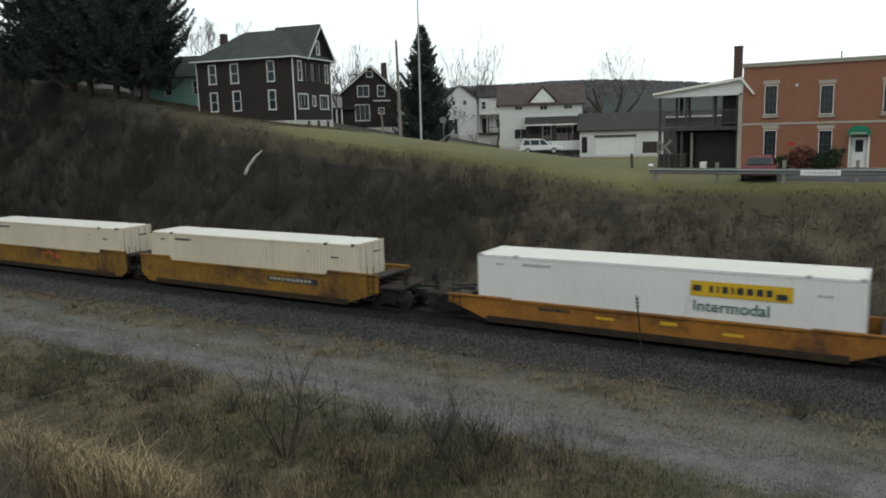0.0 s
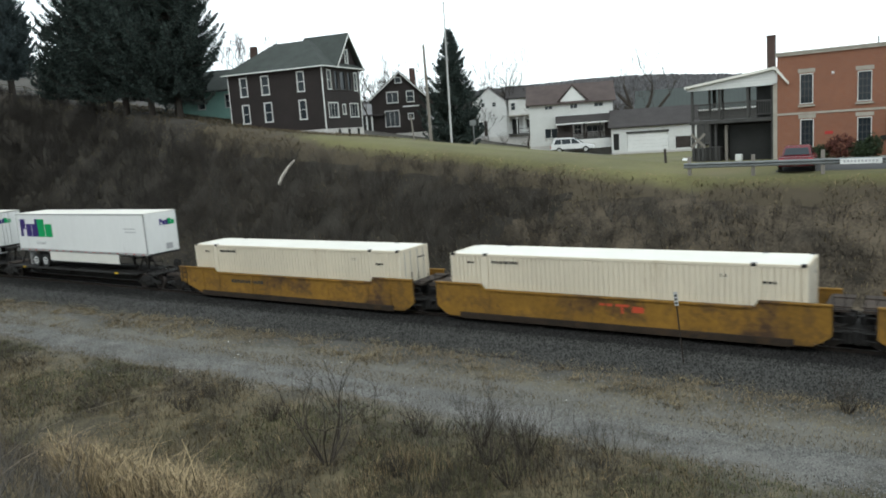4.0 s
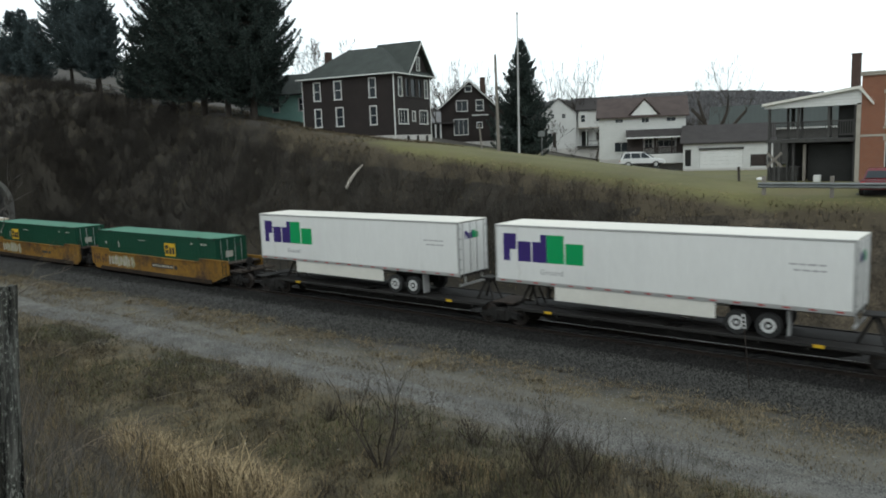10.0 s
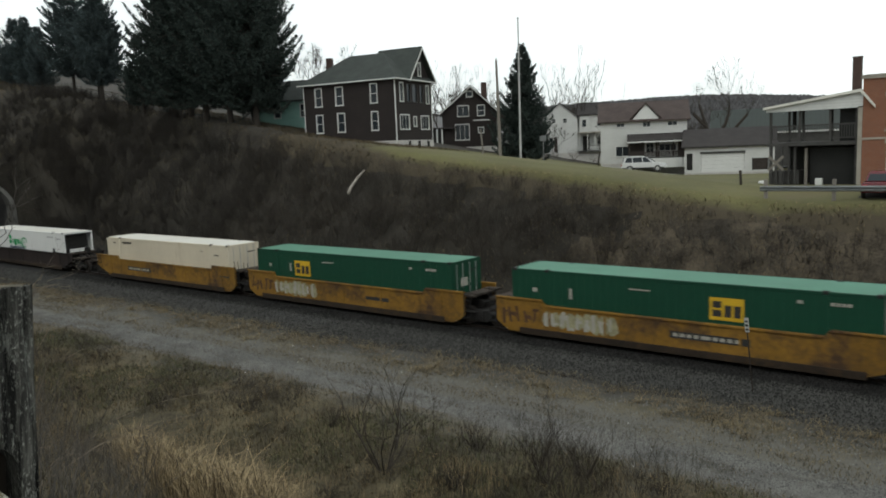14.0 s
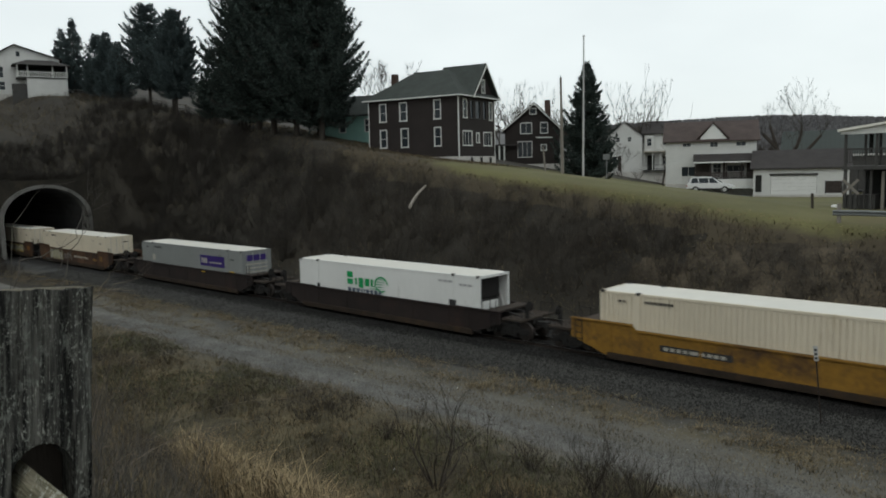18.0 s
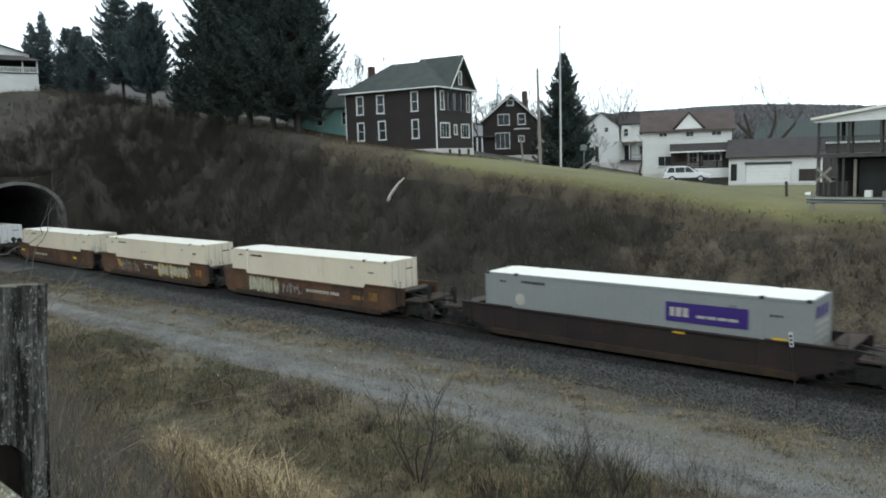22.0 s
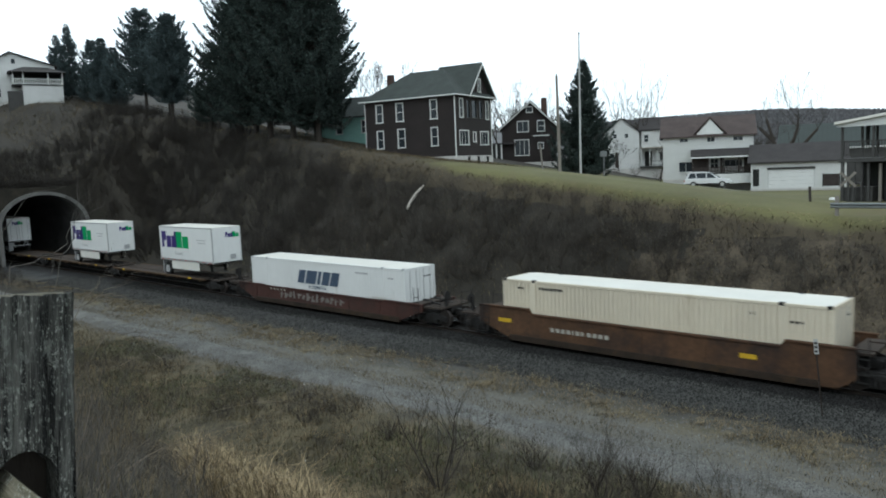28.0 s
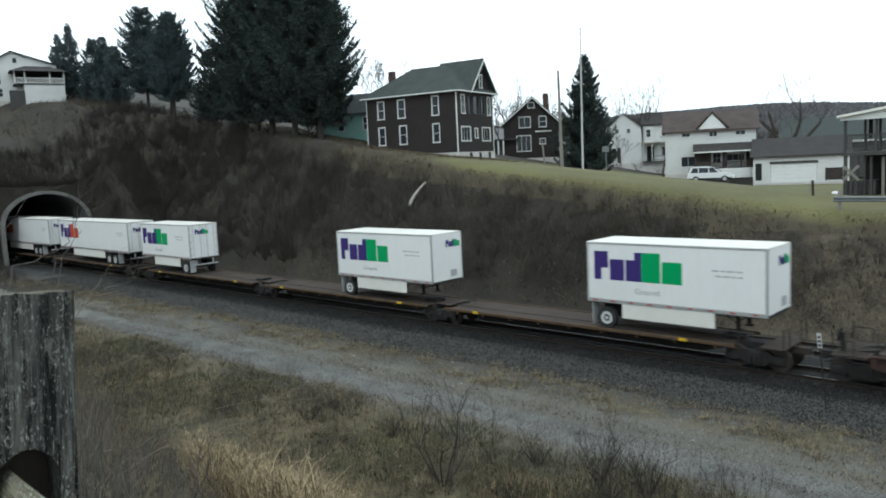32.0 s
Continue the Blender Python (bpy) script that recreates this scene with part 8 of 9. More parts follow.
v_, f_ = blades(x_, y_, land(x_, y_) - 0.03, RNG.uniform(0.15, 0.5, len(x_)), np.full(len(x_), 0.014), 0.7)
stuff("tall_grass", v_, f_, M_STRAW, "yellow dead grass below the road", "grass")
x_, y_ = scatter(70000, -45, 3, 12.0, 20.2, lambda x, y: fbm(x, y, 3.4, 25) > 0.02)
v_, f_ = blades(x_, y_, land(x_, y_) - 0.02, RNG.uniform(0.06, 0.24, len(x_)), np.full(len(x_), 0.016), 1.0)
stuff("field_weeds", v_, f_, M_WEED, "low olive weeds in the dead grass", "weeds")
v_, f_ = tufts(2600, -50, 4, 12.2, 20.4, lambda x, y: fbm(x, y, 3.0, 27) > -0.1, 14, 0.16, 0.1, 0.34, 0.014, 1.2)
stuff("field_tufts", v_, f_, M_BLADE, "brown dead grass tufts in the field", "grass")
v_, f_ = tufts(900, -50, 4, 12.4, 20.2, lambda x, y: fbm(x, y, 2.6, 29) > 0.08, 14, 0.16, 0.1, 0.36, 0.013, 1.2)
stuff("field_tufts", v_, f_, M_STRAW, "pale dead grass tufts in the field", "grass")
v_, f_ = tufts(5200, -75, 5, 23.2, 27.3, lambda x, y: fbm(x * 0.5, y, 1.6, 35) + 0.25 * (y - 25.6) > 0.0, 14, 0.24, 0.06, 0.24, 0.018, 1.6)
stuff("verge_tufts", v_, f_, M_VERGE, "pale dead grass tufts beside the ballast", "grass")
# weed stalks and thin twigs in the field
STALK = [shrub_rows(300 + k, 1.0, 3, 1, 0.25, 0.006) for k in range(6)]
x_, y_ = scatter(900, -45, 4, 9, 20.0, lambda x, y: not_road(x, y))
rows = np.concatenate([place_rows(STALK[k % 6], x_[k], y_[k], zl(x_[k], y_[k]) - 0.03, RNG.uniform(0, 6.28), RNG.uniform(0.4, 1.2)) for k in range(len(x_))])
stuff("weed_stalks", *rows_mesh(rows), M_TWIG, "thin brown weed stalks in the field", "weeds")
x_, y_ = scatter(150, -16.5, -7, 15.8, 20.0, lambda x, y: fbm(x, y, 3.0, 73) > -0.1)
rows = np.concatenate([place_rows(STALK[k % 6], x_[k], y_[k], zl(x_[k], y_[k]) - 0.03, RNG.uniform(0, 6.28), RNG.uniform(0.9, 1.9), 0.6) for k in range(len(x_))])
stuff("sapling_stems", *rows_mesh(rows), M_TWIG, "thin upright leafless stems beside the gravel road", "brush")
for x, y, s in ((-15.4, 15.9, 4.5), (-11.8, 18.9, 2.4), (-10.9, 17.9, 2.4), (-9.7, 16.9, 2.0), (-14.0, 18.8, 1.5), (-10.2, 18.8, 1.9), (-12.9, 16.1, 0.9), (-19.5, 17.6, 1.1), (-23.5, 17.0, 1.2), (-27.0, 15.5, 1.2), (-8.0, 14.8, 1.0), (-6.4, 14.2, 1.0), (-2.5, 26.0, 1.5), (-60.6, 110.6, 2.6), (-63.0, 108.6, 2.2), (-57.8, 112.4, 1.8)):
    ob = thing("bush", pose(x, y, zl(x, y) - 0.03), "leafless twiggy brown bush in dead grass", "bush", "bushes in the field")
    rng = random.Random(int(x * 10))
    out = []
    trunk = s > 3
    for k in range(8 if trunk else 26):
        a = rng.uniform(0, 6.28)
        branches(rng, (0.1 * math.cos(a), 0.1 * math.sin(a), 0), (0.55 * math.cos(a), 0.55 * math.sin(a), 1), s * rng.uniform(0.32, 0.5) if trunk else s * rng.uniform(0.35, 0.65), 0.034 if trunk else 0.011, 4 if trunk else 3, out, 0.5, 0.22, (1, 3) if trunk else (1, 2), 0.16, 3)
    r = np.array(out)
    stuff("crown", *rows_mesh(r), M_TWIG, "", "", ob)
# arching canes beside the near post
def cane(rng, x, y, z, heading, length, rise, thick):
    """One arching cane with short side twigs that fork again."""
    rows = []
    p, d = Vector((x, y, z)), Vector((math.cos(heading) * 0.35, math.sin(heading) * 0.35, 1.0)).normalized()
    n = 14
    for k in range(n):
        u = k / n
        d = (d + Vector((math.cos(heading), math.sin(heading), -1.1 * u)) * (0.34 / rise) * 0.5 + Vector((rng.gauss(0, 0.16), rng.gauss(0, 0.16), rng.gauss(0, 0.14)))).normalized()
        q = p + d * (length / n)
        rows.append((*p, *q, thick * (1 - 0.75 * u), thick * (1 - 0.75 * (u + 1 / n))))
        p = q
        if k > 4 and rng.random() < 0.75:
            side = Vector((rng.gauss(0, 1), rng.gauss(0, 1), rng.gauss(0.1, 0.5))).normalized()
            branches(rng, p, d * 0.6 + side * 0.8, length * rng.uniform(0.1, 0.24), thick * 0.5 * (1 - 0.5 * u), 2, rows, 0.5, 0.05, (1, 2), 0.2, 3)
    return rows


def twig(rng, pts, thick, shoots=0.5):
    """A bent bare stem through a few knees, with short forked shoots."""
    rows = []
    pts = [Vector(p) for p in pts]
    bits = [(a.lerp(b, k / 3), a.lerp(b, (k + 1) / 3)) for a, b in zip(pts, pts[1:]) for k in range(3)]
    n = len(bits)
    kink = [Vector((rng.gauss(0, 0.004), rng.gauss(0, 0.004), rng.gauss(0, 0.004))) for _ in range(n + 1)]
    for k, (a, b) in enumerate(bits):
        a, b = a + kink[k], b + kink[k + 1]
        rows.append((*a, *b, thick * (1 - 0.7 * k / n), thick * (1 - 0.7 * (k + 1) / n)))
        if k > 1 and rng.random() < shoots:
            side = Vector((rng.gauss(0, 0.6), rng.gauss(0, 1), rng.gauss(0.3, 0.8))).normalized()
            branches(rng, b, (b - a).normalized() * 0.7 + side * 0.7, rng.uniform(0.03, 0.1), thick * 0.35, 2, rows, 0.5, 0.1, (1, 2), 0.2, 3)
    return rows


rng_t = random.Random(31)
sapling = thing("sapling", pose(-3.0, 1.0, zl(-3.0, 1.0) - 0.05), "thin bare grey sapling with forked twigs beyond the fence post", "sapling")
stem = lambda *pts: [(x + 3.0, y - 1.0, z - zl(-3.0, 1.0) + 0.05) for x, y, z in pts]
rows = twig(rng_t, stem((-3.0, 1.02, 7.62), (-2.99, 1.05, 8.77), (-2.99, 1.09, 8.91), (-2.98, 1.14, 9.01), (-2.98, 1.17, 9.12), (-2.97, 1.18, 9.22)), 0.0027, 0.6)
rows += twig(rng_t, stem((-2.99, 1.05, 8.74), (-3.0, 1.06, 8.87), (-3.0, 1.08, 8.95)), 0.0021, 0.7)
rows += twig(rng_t, stem((-3.0, 1.0, 7.7), (-3.06, 0.9, 8.78), (-3.04, 0.94, 8.92), (-3.02, 1.01, 8.94), (-3.0, 1.08, 8.96), (-2.99, 1.12, 8.99), (-2.98, 1.16, 9.09), (-2.96, 1.21, 9.1)), 0.0029, 0.45)
rows += twig(rng_t, stem((-3.06, 0.9, 8.78), (-3.06, 0.93, 9.05), (-3.02, 1.04, 9.2), (-2.99, 1.14, 9.21)), 0.0014, 0.2)
stuff("crown", *rows_mesh(np.array(rows)), M_TWIGGREY, "", "", sapling)
shrub = thing("bramble", pose(-2.52, 0.85, zl(-2.52, 0.85) - 0.05), "pale arching bramble stems behind the fence post", "bramble")
stem = lambda *pts: [(x + 2.52, y - 0.85, z - zl(-2.52, 0.85) + 0.05) for x, y, z in pts]
rows = twig(rng_t, stem((-2.52, 0.85, 7.7), (-2.5, 0.9, 8.7), (-2.49, 0.96, 8.83), (-2.48, 1.0, 8.87), (-2.48, 1.03, 8.91), (-2.47, 1.05, 8.94)), 0.0021, 0.5)
rows += twig(rng_t, stem((-2.5, 0.9, 8.7), (-2.5, 0.95, 8.82), (-2.48, 1.01, 8.85), (-2.46, 1.06, 8.86), (-2.44, 1.09, 8.84), (-2.42, 1.12, 8.78)), 0.0022, 0.8)
rows += twig(rng_t, stem((-2.48, 1.01, 8.85), (-2.46, 1.05, 8.88), (-2.44, 1.11, 8.89)), 0.0015, 0.7)
rows += twig(rng_t, stem((-2.5, 0.88, 8.5), (-2.45, 1.02, 8.74), (-2.4, 1.13, 8.72), (-2.38, 1.2, 8.62)), 0.0017, 0.8)
rows += twig(rng_t, stem((-2.5, 0.88, 8.3), (-2.45, 1.0, 8.62), (-2.38, 1.12, 8.66), (-2.33, 1.2, 8.58)), 0.0017, 0.8)
stuff("crown", *rows_mesh(np.array(rows)), M_TWIGPALE, "", "", shrub)
rng_c = random.Random(77)
rows = []
for k in range(8):
    a, dist = rng_c.uniform(0.26, 0.36), rng_c.uniform(3.4, 4.6)
    x, y = -dist * math.cos(a), dist * math.sin(a)
    rows += cane(rng_c, x, y, zl(x, y) - 0.05, rng_c.uniform(0.2, 4.6), rng_c.uniform(1.0, 1.5), rng_c.uniform(0.9, 1.5), rng_c.uniform(0.002, 0.003))
stuff("brambles", *rows_mesh(np.array(rows)), M_TWIGPALE, "thin pale arching brambles on the bank beside the fence post", "brush")
TANGLE = [shrub_rows(900 + k, 1.0, 7, 4, 1.5, 0.008) for k in range(6)]
a_, d_ = RNG.uniform(0.31, 0.47, 80), RNG.uniform(3.6, 11.0, 80)
x_, y_ = -d_ * np.cos(a_), d_ * np.sin(a_)
rows = np.concatenate([place_rows(TANGLE[k % 6], x_[k], y_[k], zl(x_[k], y_[k]) - 0.05, RNG.uniform(0, 6.28), RNG.uniform(0.22, 0.5), 1.25 if k % 3 == 0 else 0.7) for k in range(len(x_))])
stuff("brambles", *rows_mesh(rows), M_TWIGGREY, "tangle of thin grey twigs on the bank beside the fence post", "brush")
a_, d_ = RNG.uniform(0.3, 0.42, 18), RNG.uniform(3.0, 5.2, 18)
x_, y_ = -d_ * np.cos(a_), d_ * np.sin(a_)
rows = np.concatenate([place_rows(BRUSH[k % 10], x_[k], y_[k], zl(x_[k], y_[k]) - 0.05, RNG.uniform(0, 6.28), RNG.uniform(0.5, 0.85), 0.3) for k in range(len(x_))])
stuff("brambles", *rows_mesh(rows), M_TWIGGREY, "bare branching brambles close to the fence post", "brush")
x_, y_ = scatter(110, -15, -5, 3.0, 9.0, lambda x, y: y < -0.5 * x)
rows = np.concatenate([place_rows(BRUSH[k % 10], x_[k], y_[k], zl(x_[k], y_[k]) - 0.05, RNG.uniform(0, 6.28), RNG.uniform(0.4, 0.8), 0.45) for k in range(len(x_))])
stuff("brambles", *rows_mesh(rows), M_TWIG, "brown brambles on the near bank", "brush")

# dark low thickets in the field
THICKET = [shrub_rows(500 + k, 1.0, 9, 2, 1.0, 0.012) for k in range(5)]
x_, y_ = scatter(900, -48, -7, 11.5, 19.6, lambda x, y: fbm(x, y, 4.5, 51) > 0.12)
rows = np.concatenate([place_rows(THICKET[k % 5], x_[k], y_[k], zl(x_[k], y_[k]) - 0.04, RNG.uniform(0, 6.28), RNG.uniform(0.35, 0.75)) for k in range(len(x_))])
stuff("low_thicket", *rows_mesh(rows), M_TWIG, "low dark twiggy thickets in the dead grass", "brush")

# fallen pale log and sapling on the slope
lg = thing("log", pose(0, 0, 0), "bleached fallen log lying on the slope", "log")
bm = bmesh.new()
p0, p1 = Vector((-44.95, 44.0, zl(-44.95, 44.0) + 0.35)), Vector((-44.3, 45.4, zl(-44.3, 45.4) + 0.5))
for a, b, r, q in ((0, 0.35, 0.14, 0.15), (0.35, 0.7, 0.15, 0.12), (0.7, 1.0, 0.12, 0.06)):
    rod(bm, p0.lerp(p1, a) + Vector((-0.22 * math.sin(a * 3.1), 0, 0)), p0.lerp(p1, b) + Vector((-0.22 * math.sin(b * 3.1), 0, 0)), r, 9, q)
part("trunk", bm, M_LOG, lg)


def wood_rows(seed, height, depth=4, spread=0.45, thick=0.16, kids=(2, 3), up=0.25, lead=0.42):
    rng = random.Random(seed)
    out = []
    branches(rng, (0, 0, 0), (rng.uniform(-0.05, 0.05), rng.uniform(-0.05, 0.05), 1), height * lead, thick, depth, out, spread, up, kids, 0.1, 4)
    return np.array(out)


def conifer(x, y, height, radius, seed, label, material=None, density=1.0, bare=0.12, base=None, droop=0.35, needle=0.34, belly=0.3, pointy=0.85, lift=0.0):
    """A tapered trunk with uneven limbs that sag and turn up at their tips, each with a flat fan of small sprays."""
    rng = np.random.RandomState(seed)
    z0 = zl(x, y) - 0.2 if base is None else base
    ob = thing("conifer", pose(x, y, z0), label, "tree", "conifers")
    trunk_r = 0.012 * height + 0.07
    part("trunk", rod(bmesh.new(), (0, 0, 0), (0, 0, height * 0.96), trunk_r, 9, 0.03), M_BARK, ob)
    n_limb = int(height * 11 * density)
    t = bare + (0.985 - bare) * rng.uniform(0, 1, n_limb)
    u0 = (t - bare) / (1 - bare)
    shape_ = np.where(u0 < belly, 0.68 + 0.32 * np.sin(1.5708 * u0 / max(belly, 1e-3)), np.power(np.clip((1 - u0) / (1 - belly), 0, 1), pointy))
    a = rng.uniform(0, 6.283, n_limb)
    lobes = 1 + 0.16 * np.sin(2 * a + seed) + 0.12 * np.sin(3 * a - 1.7 * seed + 5 * t)
    reach = radius * shape_ * lobes * np.where(rng.uniform(0, 1, n_limb) < 0.12, rng.uniform(1.05, 1.3, n_limb), rng.uniform(0.5, 1.05, n_limb)) + 0.12
    rise = rng.uniform(-0.15, 0.3, n_limb) + lift + 0.7 * np.clip(u0 - 0.75, 0, 1)
    d = np.stack([np.cos(a), np.sin(a), np.zeros(n_limb)], -1)
    p = np.stack([np.zeros(n_limb), np.zeros(n_limb), t * height], -1)

    def along(k, u):
        """Points on the limbs: out, sagging, and up again at the tip."""
        c = p[k] + d[k] * (reach[k] * u)[:, None]
        c[:, 2] += reach[k] * (rise[k] * u - droop * np.sin(2.4 * u) * 0.55 + 0.22 * u ** 4)
        return c
    every = np.arange(n_limb)
    stops = [along(every, np.full(n_limb, q)) for q in (0.0, 0.35, 0.7, 1.0)]
    wide = 0.012 + 0.011 * reach
    v, f = join([tubes(stops[k], stops[k + 1], wide * (1 - 0.3 * k), wide * (0.7 - 0.3 * k) + 0.004) for k in range(3)])
    stuff("limbwork", v, f, M_BARK, "", "", ob)["kind"] = "stuff"
    per = np.maximum(8, (reach * 40 * density * (0.34 / needle))).astype(int)
    idx = np.repeat(every, per)
    m = len(idx)
    u = 1.02 - 0.85 * np.power(rng.uniform(0, 1, m), 1.25)
    sgn = rng.choice([-1.0, 1.0], m)
    side = np.stack([-d[idx, 1], d[idx, 0], np.zeros(m)], -1) * sgn[:, None]
    off = rng.uniform(0, 1, m) * (reach[idx] * 0.3 * np.clip(1.05 - u, 0, 1) + 0.1)
    c = along(idx, u) + side * off[:, None]
    c[:, 2] += rng.normal(0, 0.07, m) - 0.25 * off
    s_ = needle * rng.uniform(0.55, 1.4, m)
    out_dir = d[idx] * 0.75 + side * 0.55 + rng.normal(0, 0.42, (m, 3)) + np.array([0, 0, -0.12])
    out_dir /= np.linalg.norm(out_dir, axis=1, keepdims=True)
    perp = np.cross(out_dir, rng.normal(0, 1, (m, 3)))
    perp /= np.linalg.norm(perp, axis=1, keepdims=True) + 1e-9
    tip = c + out_dir * s_[:, None]
    half = perp * (s_ * 0.1 + 0.008)[:, None]
    mid = c + out_dir * (s_ * 0.4)[:, None]
    verts = np.stack([c, mid + half, tip, mid - half], 1).reshape(-1, 3)
    b = (np.arange(m) * 4)[:, None]
    stuff("crown", verts, np.concatenate([b + np.array(k) for k in ((0, 1, 2), (0, 2, 3))]), material or M_NEEDLE, "", "", ob)
    return ob


BIG = "tall dark spruce in a dense cluster on the hillside"
for k, (x, y, h, r) in enumerate(((-66.2, 52.0, 23, 5.0), (-69.6, 51.2, 23, 4.6), (-73.6, 51.0, 24, 4.8), (-77.6, 51.8, 23, 4.8), (-81.0, 52.0, 20, 4.0), (-71.0, 55.5, 22, 4.6))):
    conifer(x, y, h, r, 60 + k, BIG, density=1.9, bare=0.11, needle=0.3, droop=0.55, pointy=0.62, belly=0.34)
# pines on the hill take the haze-paled needles
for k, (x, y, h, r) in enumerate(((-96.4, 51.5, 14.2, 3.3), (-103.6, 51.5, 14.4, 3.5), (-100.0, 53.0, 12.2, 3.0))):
    conifer(x, y, h, r, 80 + k, "dark pine on the hill beside a fence", M_NEEDLEHAZE, 2.4, 0.2, needle=0.24, pointy=0.6, belly=0.35, lift=0.12)
conifer(-88.8, 52.5, 9.8, 2.7, 84, "small dark pine between the two clusters", M_NEEDLE, 1.8, 0.16, needle=0.26, pointy=0.7)
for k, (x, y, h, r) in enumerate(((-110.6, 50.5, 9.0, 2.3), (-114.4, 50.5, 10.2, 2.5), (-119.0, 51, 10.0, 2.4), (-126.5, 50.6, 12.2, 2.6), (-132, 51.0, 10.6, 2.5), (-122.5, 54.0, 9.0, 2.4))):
    conifer(x, y, h, r, 90 + k, "far conifer on the hillside, its needles paled bluish for haze", M_NEEDLEHAZE, 2.2, 0.1, needle=0.25, pointy=1.05 if k in (3, 4) else 0.75, belly=0.12 if k in (3, 4) else 0.25)
conifer(-53.4, 84.3, 14.8, 4.3, 99, "pointed dark spruce behind the flagpole", M_NEEDLE, 2.2, 0.05, needle=0.3, pointy=0.85, belly=0.15, droop=0.5)
conifer(-150, 330, 8, 2.4, 98, "lone distant spruce on the ridge", M_NEEDLEHAZE, 0.7, 0.1, needle=0.7)


def bare_tree(x, y, height, seed, label, depth=4, spread=0.45, thick=0.16, kids=(2, 3), up=0.25, lead=0.42):
    z = zl(x, y) - 0.2
    r = wood_rows(seed, height, depth, spread, thick, kids, up, lead)
    r[:, 6:] = np.maximum(r[:, 6:], min(0.02, thick * 0.3))
    ob = thing("bare_tree", pose(x, y, z), label, "tree", "leafless trees")
    n_trunk = 4
    stuff("trunk", *rows_mesh(r[:n_trunk], 8), M_BARK, "", "", ob)
    stuff("crown", *rows_mesh(r[n_trunk:]), M_TWIG, "", "", ob)
    return ob


for k, (x, y, h, dp) in enumerate(((-68, 126, 12, 4), (-73, 98, 10, 4), (-80, 100, 10.5, 4), (-70, 106, 10, 4), (-86, 104, 11, 4), (-77, 75, 11, 4), (-83, 78, 12, 4), (-56, 110, 7, 3), (-150, 62, 9, 4))):
    bare_tree(x, y, h, 200 + k, "leafless grey-brown deciduous tree behind the houses", dp)


def gnarled_tree(x, y, seed):
    """A short thick trunk forking into heavy cut-back limbs, one with a fine crown."""
    ob = thing("bare_tree", pose(x, y, zl(x, y) - 1.2, 0, 0, 18), "gnarled leafless tree with cut-back limbs behind the garage", "tree", "leafless trees")
    part("trunk", rod(bmesh.new(), (0, 0, 0), (0.2, 0, 5.4), 0.5, 10, 0.38), M_BARK, ob)
    rng = random.Random(seed)
    for way, crown in ((((0.2, 0, 5.2), (-0.9, 0, 7.4), (-1.8, 0, 10.4)), 0.9), (((0.2, 0, 5.2), (1.6, 0.2, 7.6), (2.0, 0.3, 9.0), (2.1, 0.3, 10.2)), 2.2), (((0.2, 0, 5.2), (2.2, -0.3, 6.2), (4.4, -0.4, 8.8)), 1.2), (((-0.9, 0, 7.4), (-2.6, 0.4, 9.2)), 0.8)):
        bm = bmesh.new()
        r = 0.3
        for p, q in zip(way, way[1:]):
            rod(bm, p, q, r, 8, r * 0.75)
            r *= 0.75
        part("limb", bm, M_BARK, ob)
        out = []
        for k in range(12 if crown > 2 else 7):
            a = rng.uniform(0, 6.28)
            start = way[-1] if k % 3 else way[-2]
            branches(rng, start, (0.6 * math.cos(a), 0.6 * math.sin(a), rng.uniform(0.5, 1.1)), (crown + 0.9) * rng.uniform(0.6, 1.0), 0.04, 4, out, 0.45, 0.2, (1, 2), 0.14, 3)
        rows = np.array(out)
        rows[:, 6:] = np.maximum(rows[:, 6:], 0.013)
        stuff("crown", *rows_mesh(rows), M_TWIG, "", "", ob)


def fan_tree(x, y, height, seed, label="leafless grey-brown tree with a wide fan of branches"):
    """Many limbs from a low fork, fanned into a round crown."""
    ob = thing("bare_tree", pose(x, y, zl(x, y) - 0.2), label, "tree", "leafless trees")
    part("trunk", rod(bmesh.new(), (0, 0, 0), (0, 0, height * 0.3), 0.3, 9, 0.24), M_BARK, ob)
    rng = random.Random(seed)
    out = []
    for k in range(11):
        a = k * 2.4 + rng.uniform(-0.4, 0.4)
        w = rng.uniform(0.2, 1.15)
        branches(rng, (0, 0, height * 0.28), (w * math.cos(a), w * math.sin(a), 1), height * rng.uniform(0.4, 0.54), 0.12, 4, out, 0.36, 0.24, (1, 2), 0.1, 3)
    rows = np.array(out)
    rows[:, 6:] = np.maximum(rows[:, 6:], 0.019)
    stuff("crown", *rows_mesh(rows), M_TWIG, "", "", ob)


gnarled_tree(-36.6, 105.9, 231)
for k, (x, y, h) in enumerate(((-67.3, 117.0, 10.8), (-64.6, 118.8, 11.4), (-87.0, 112.0, 10.0), (-81.0, 116.0, 9.0))):
    fan_tree(x, y, h, 260 + k)
bare_tree(-56.5, 58.5, 6.0, 240, "slender leafless sapling at the corner of the brown house", 2, 0.3, 0.05, (1, 2))
bare_tree(-61.5, 107, 6.0, 241, "small pale leafless tree before the white house", 4, 0.5, 0.06, (1, 3))


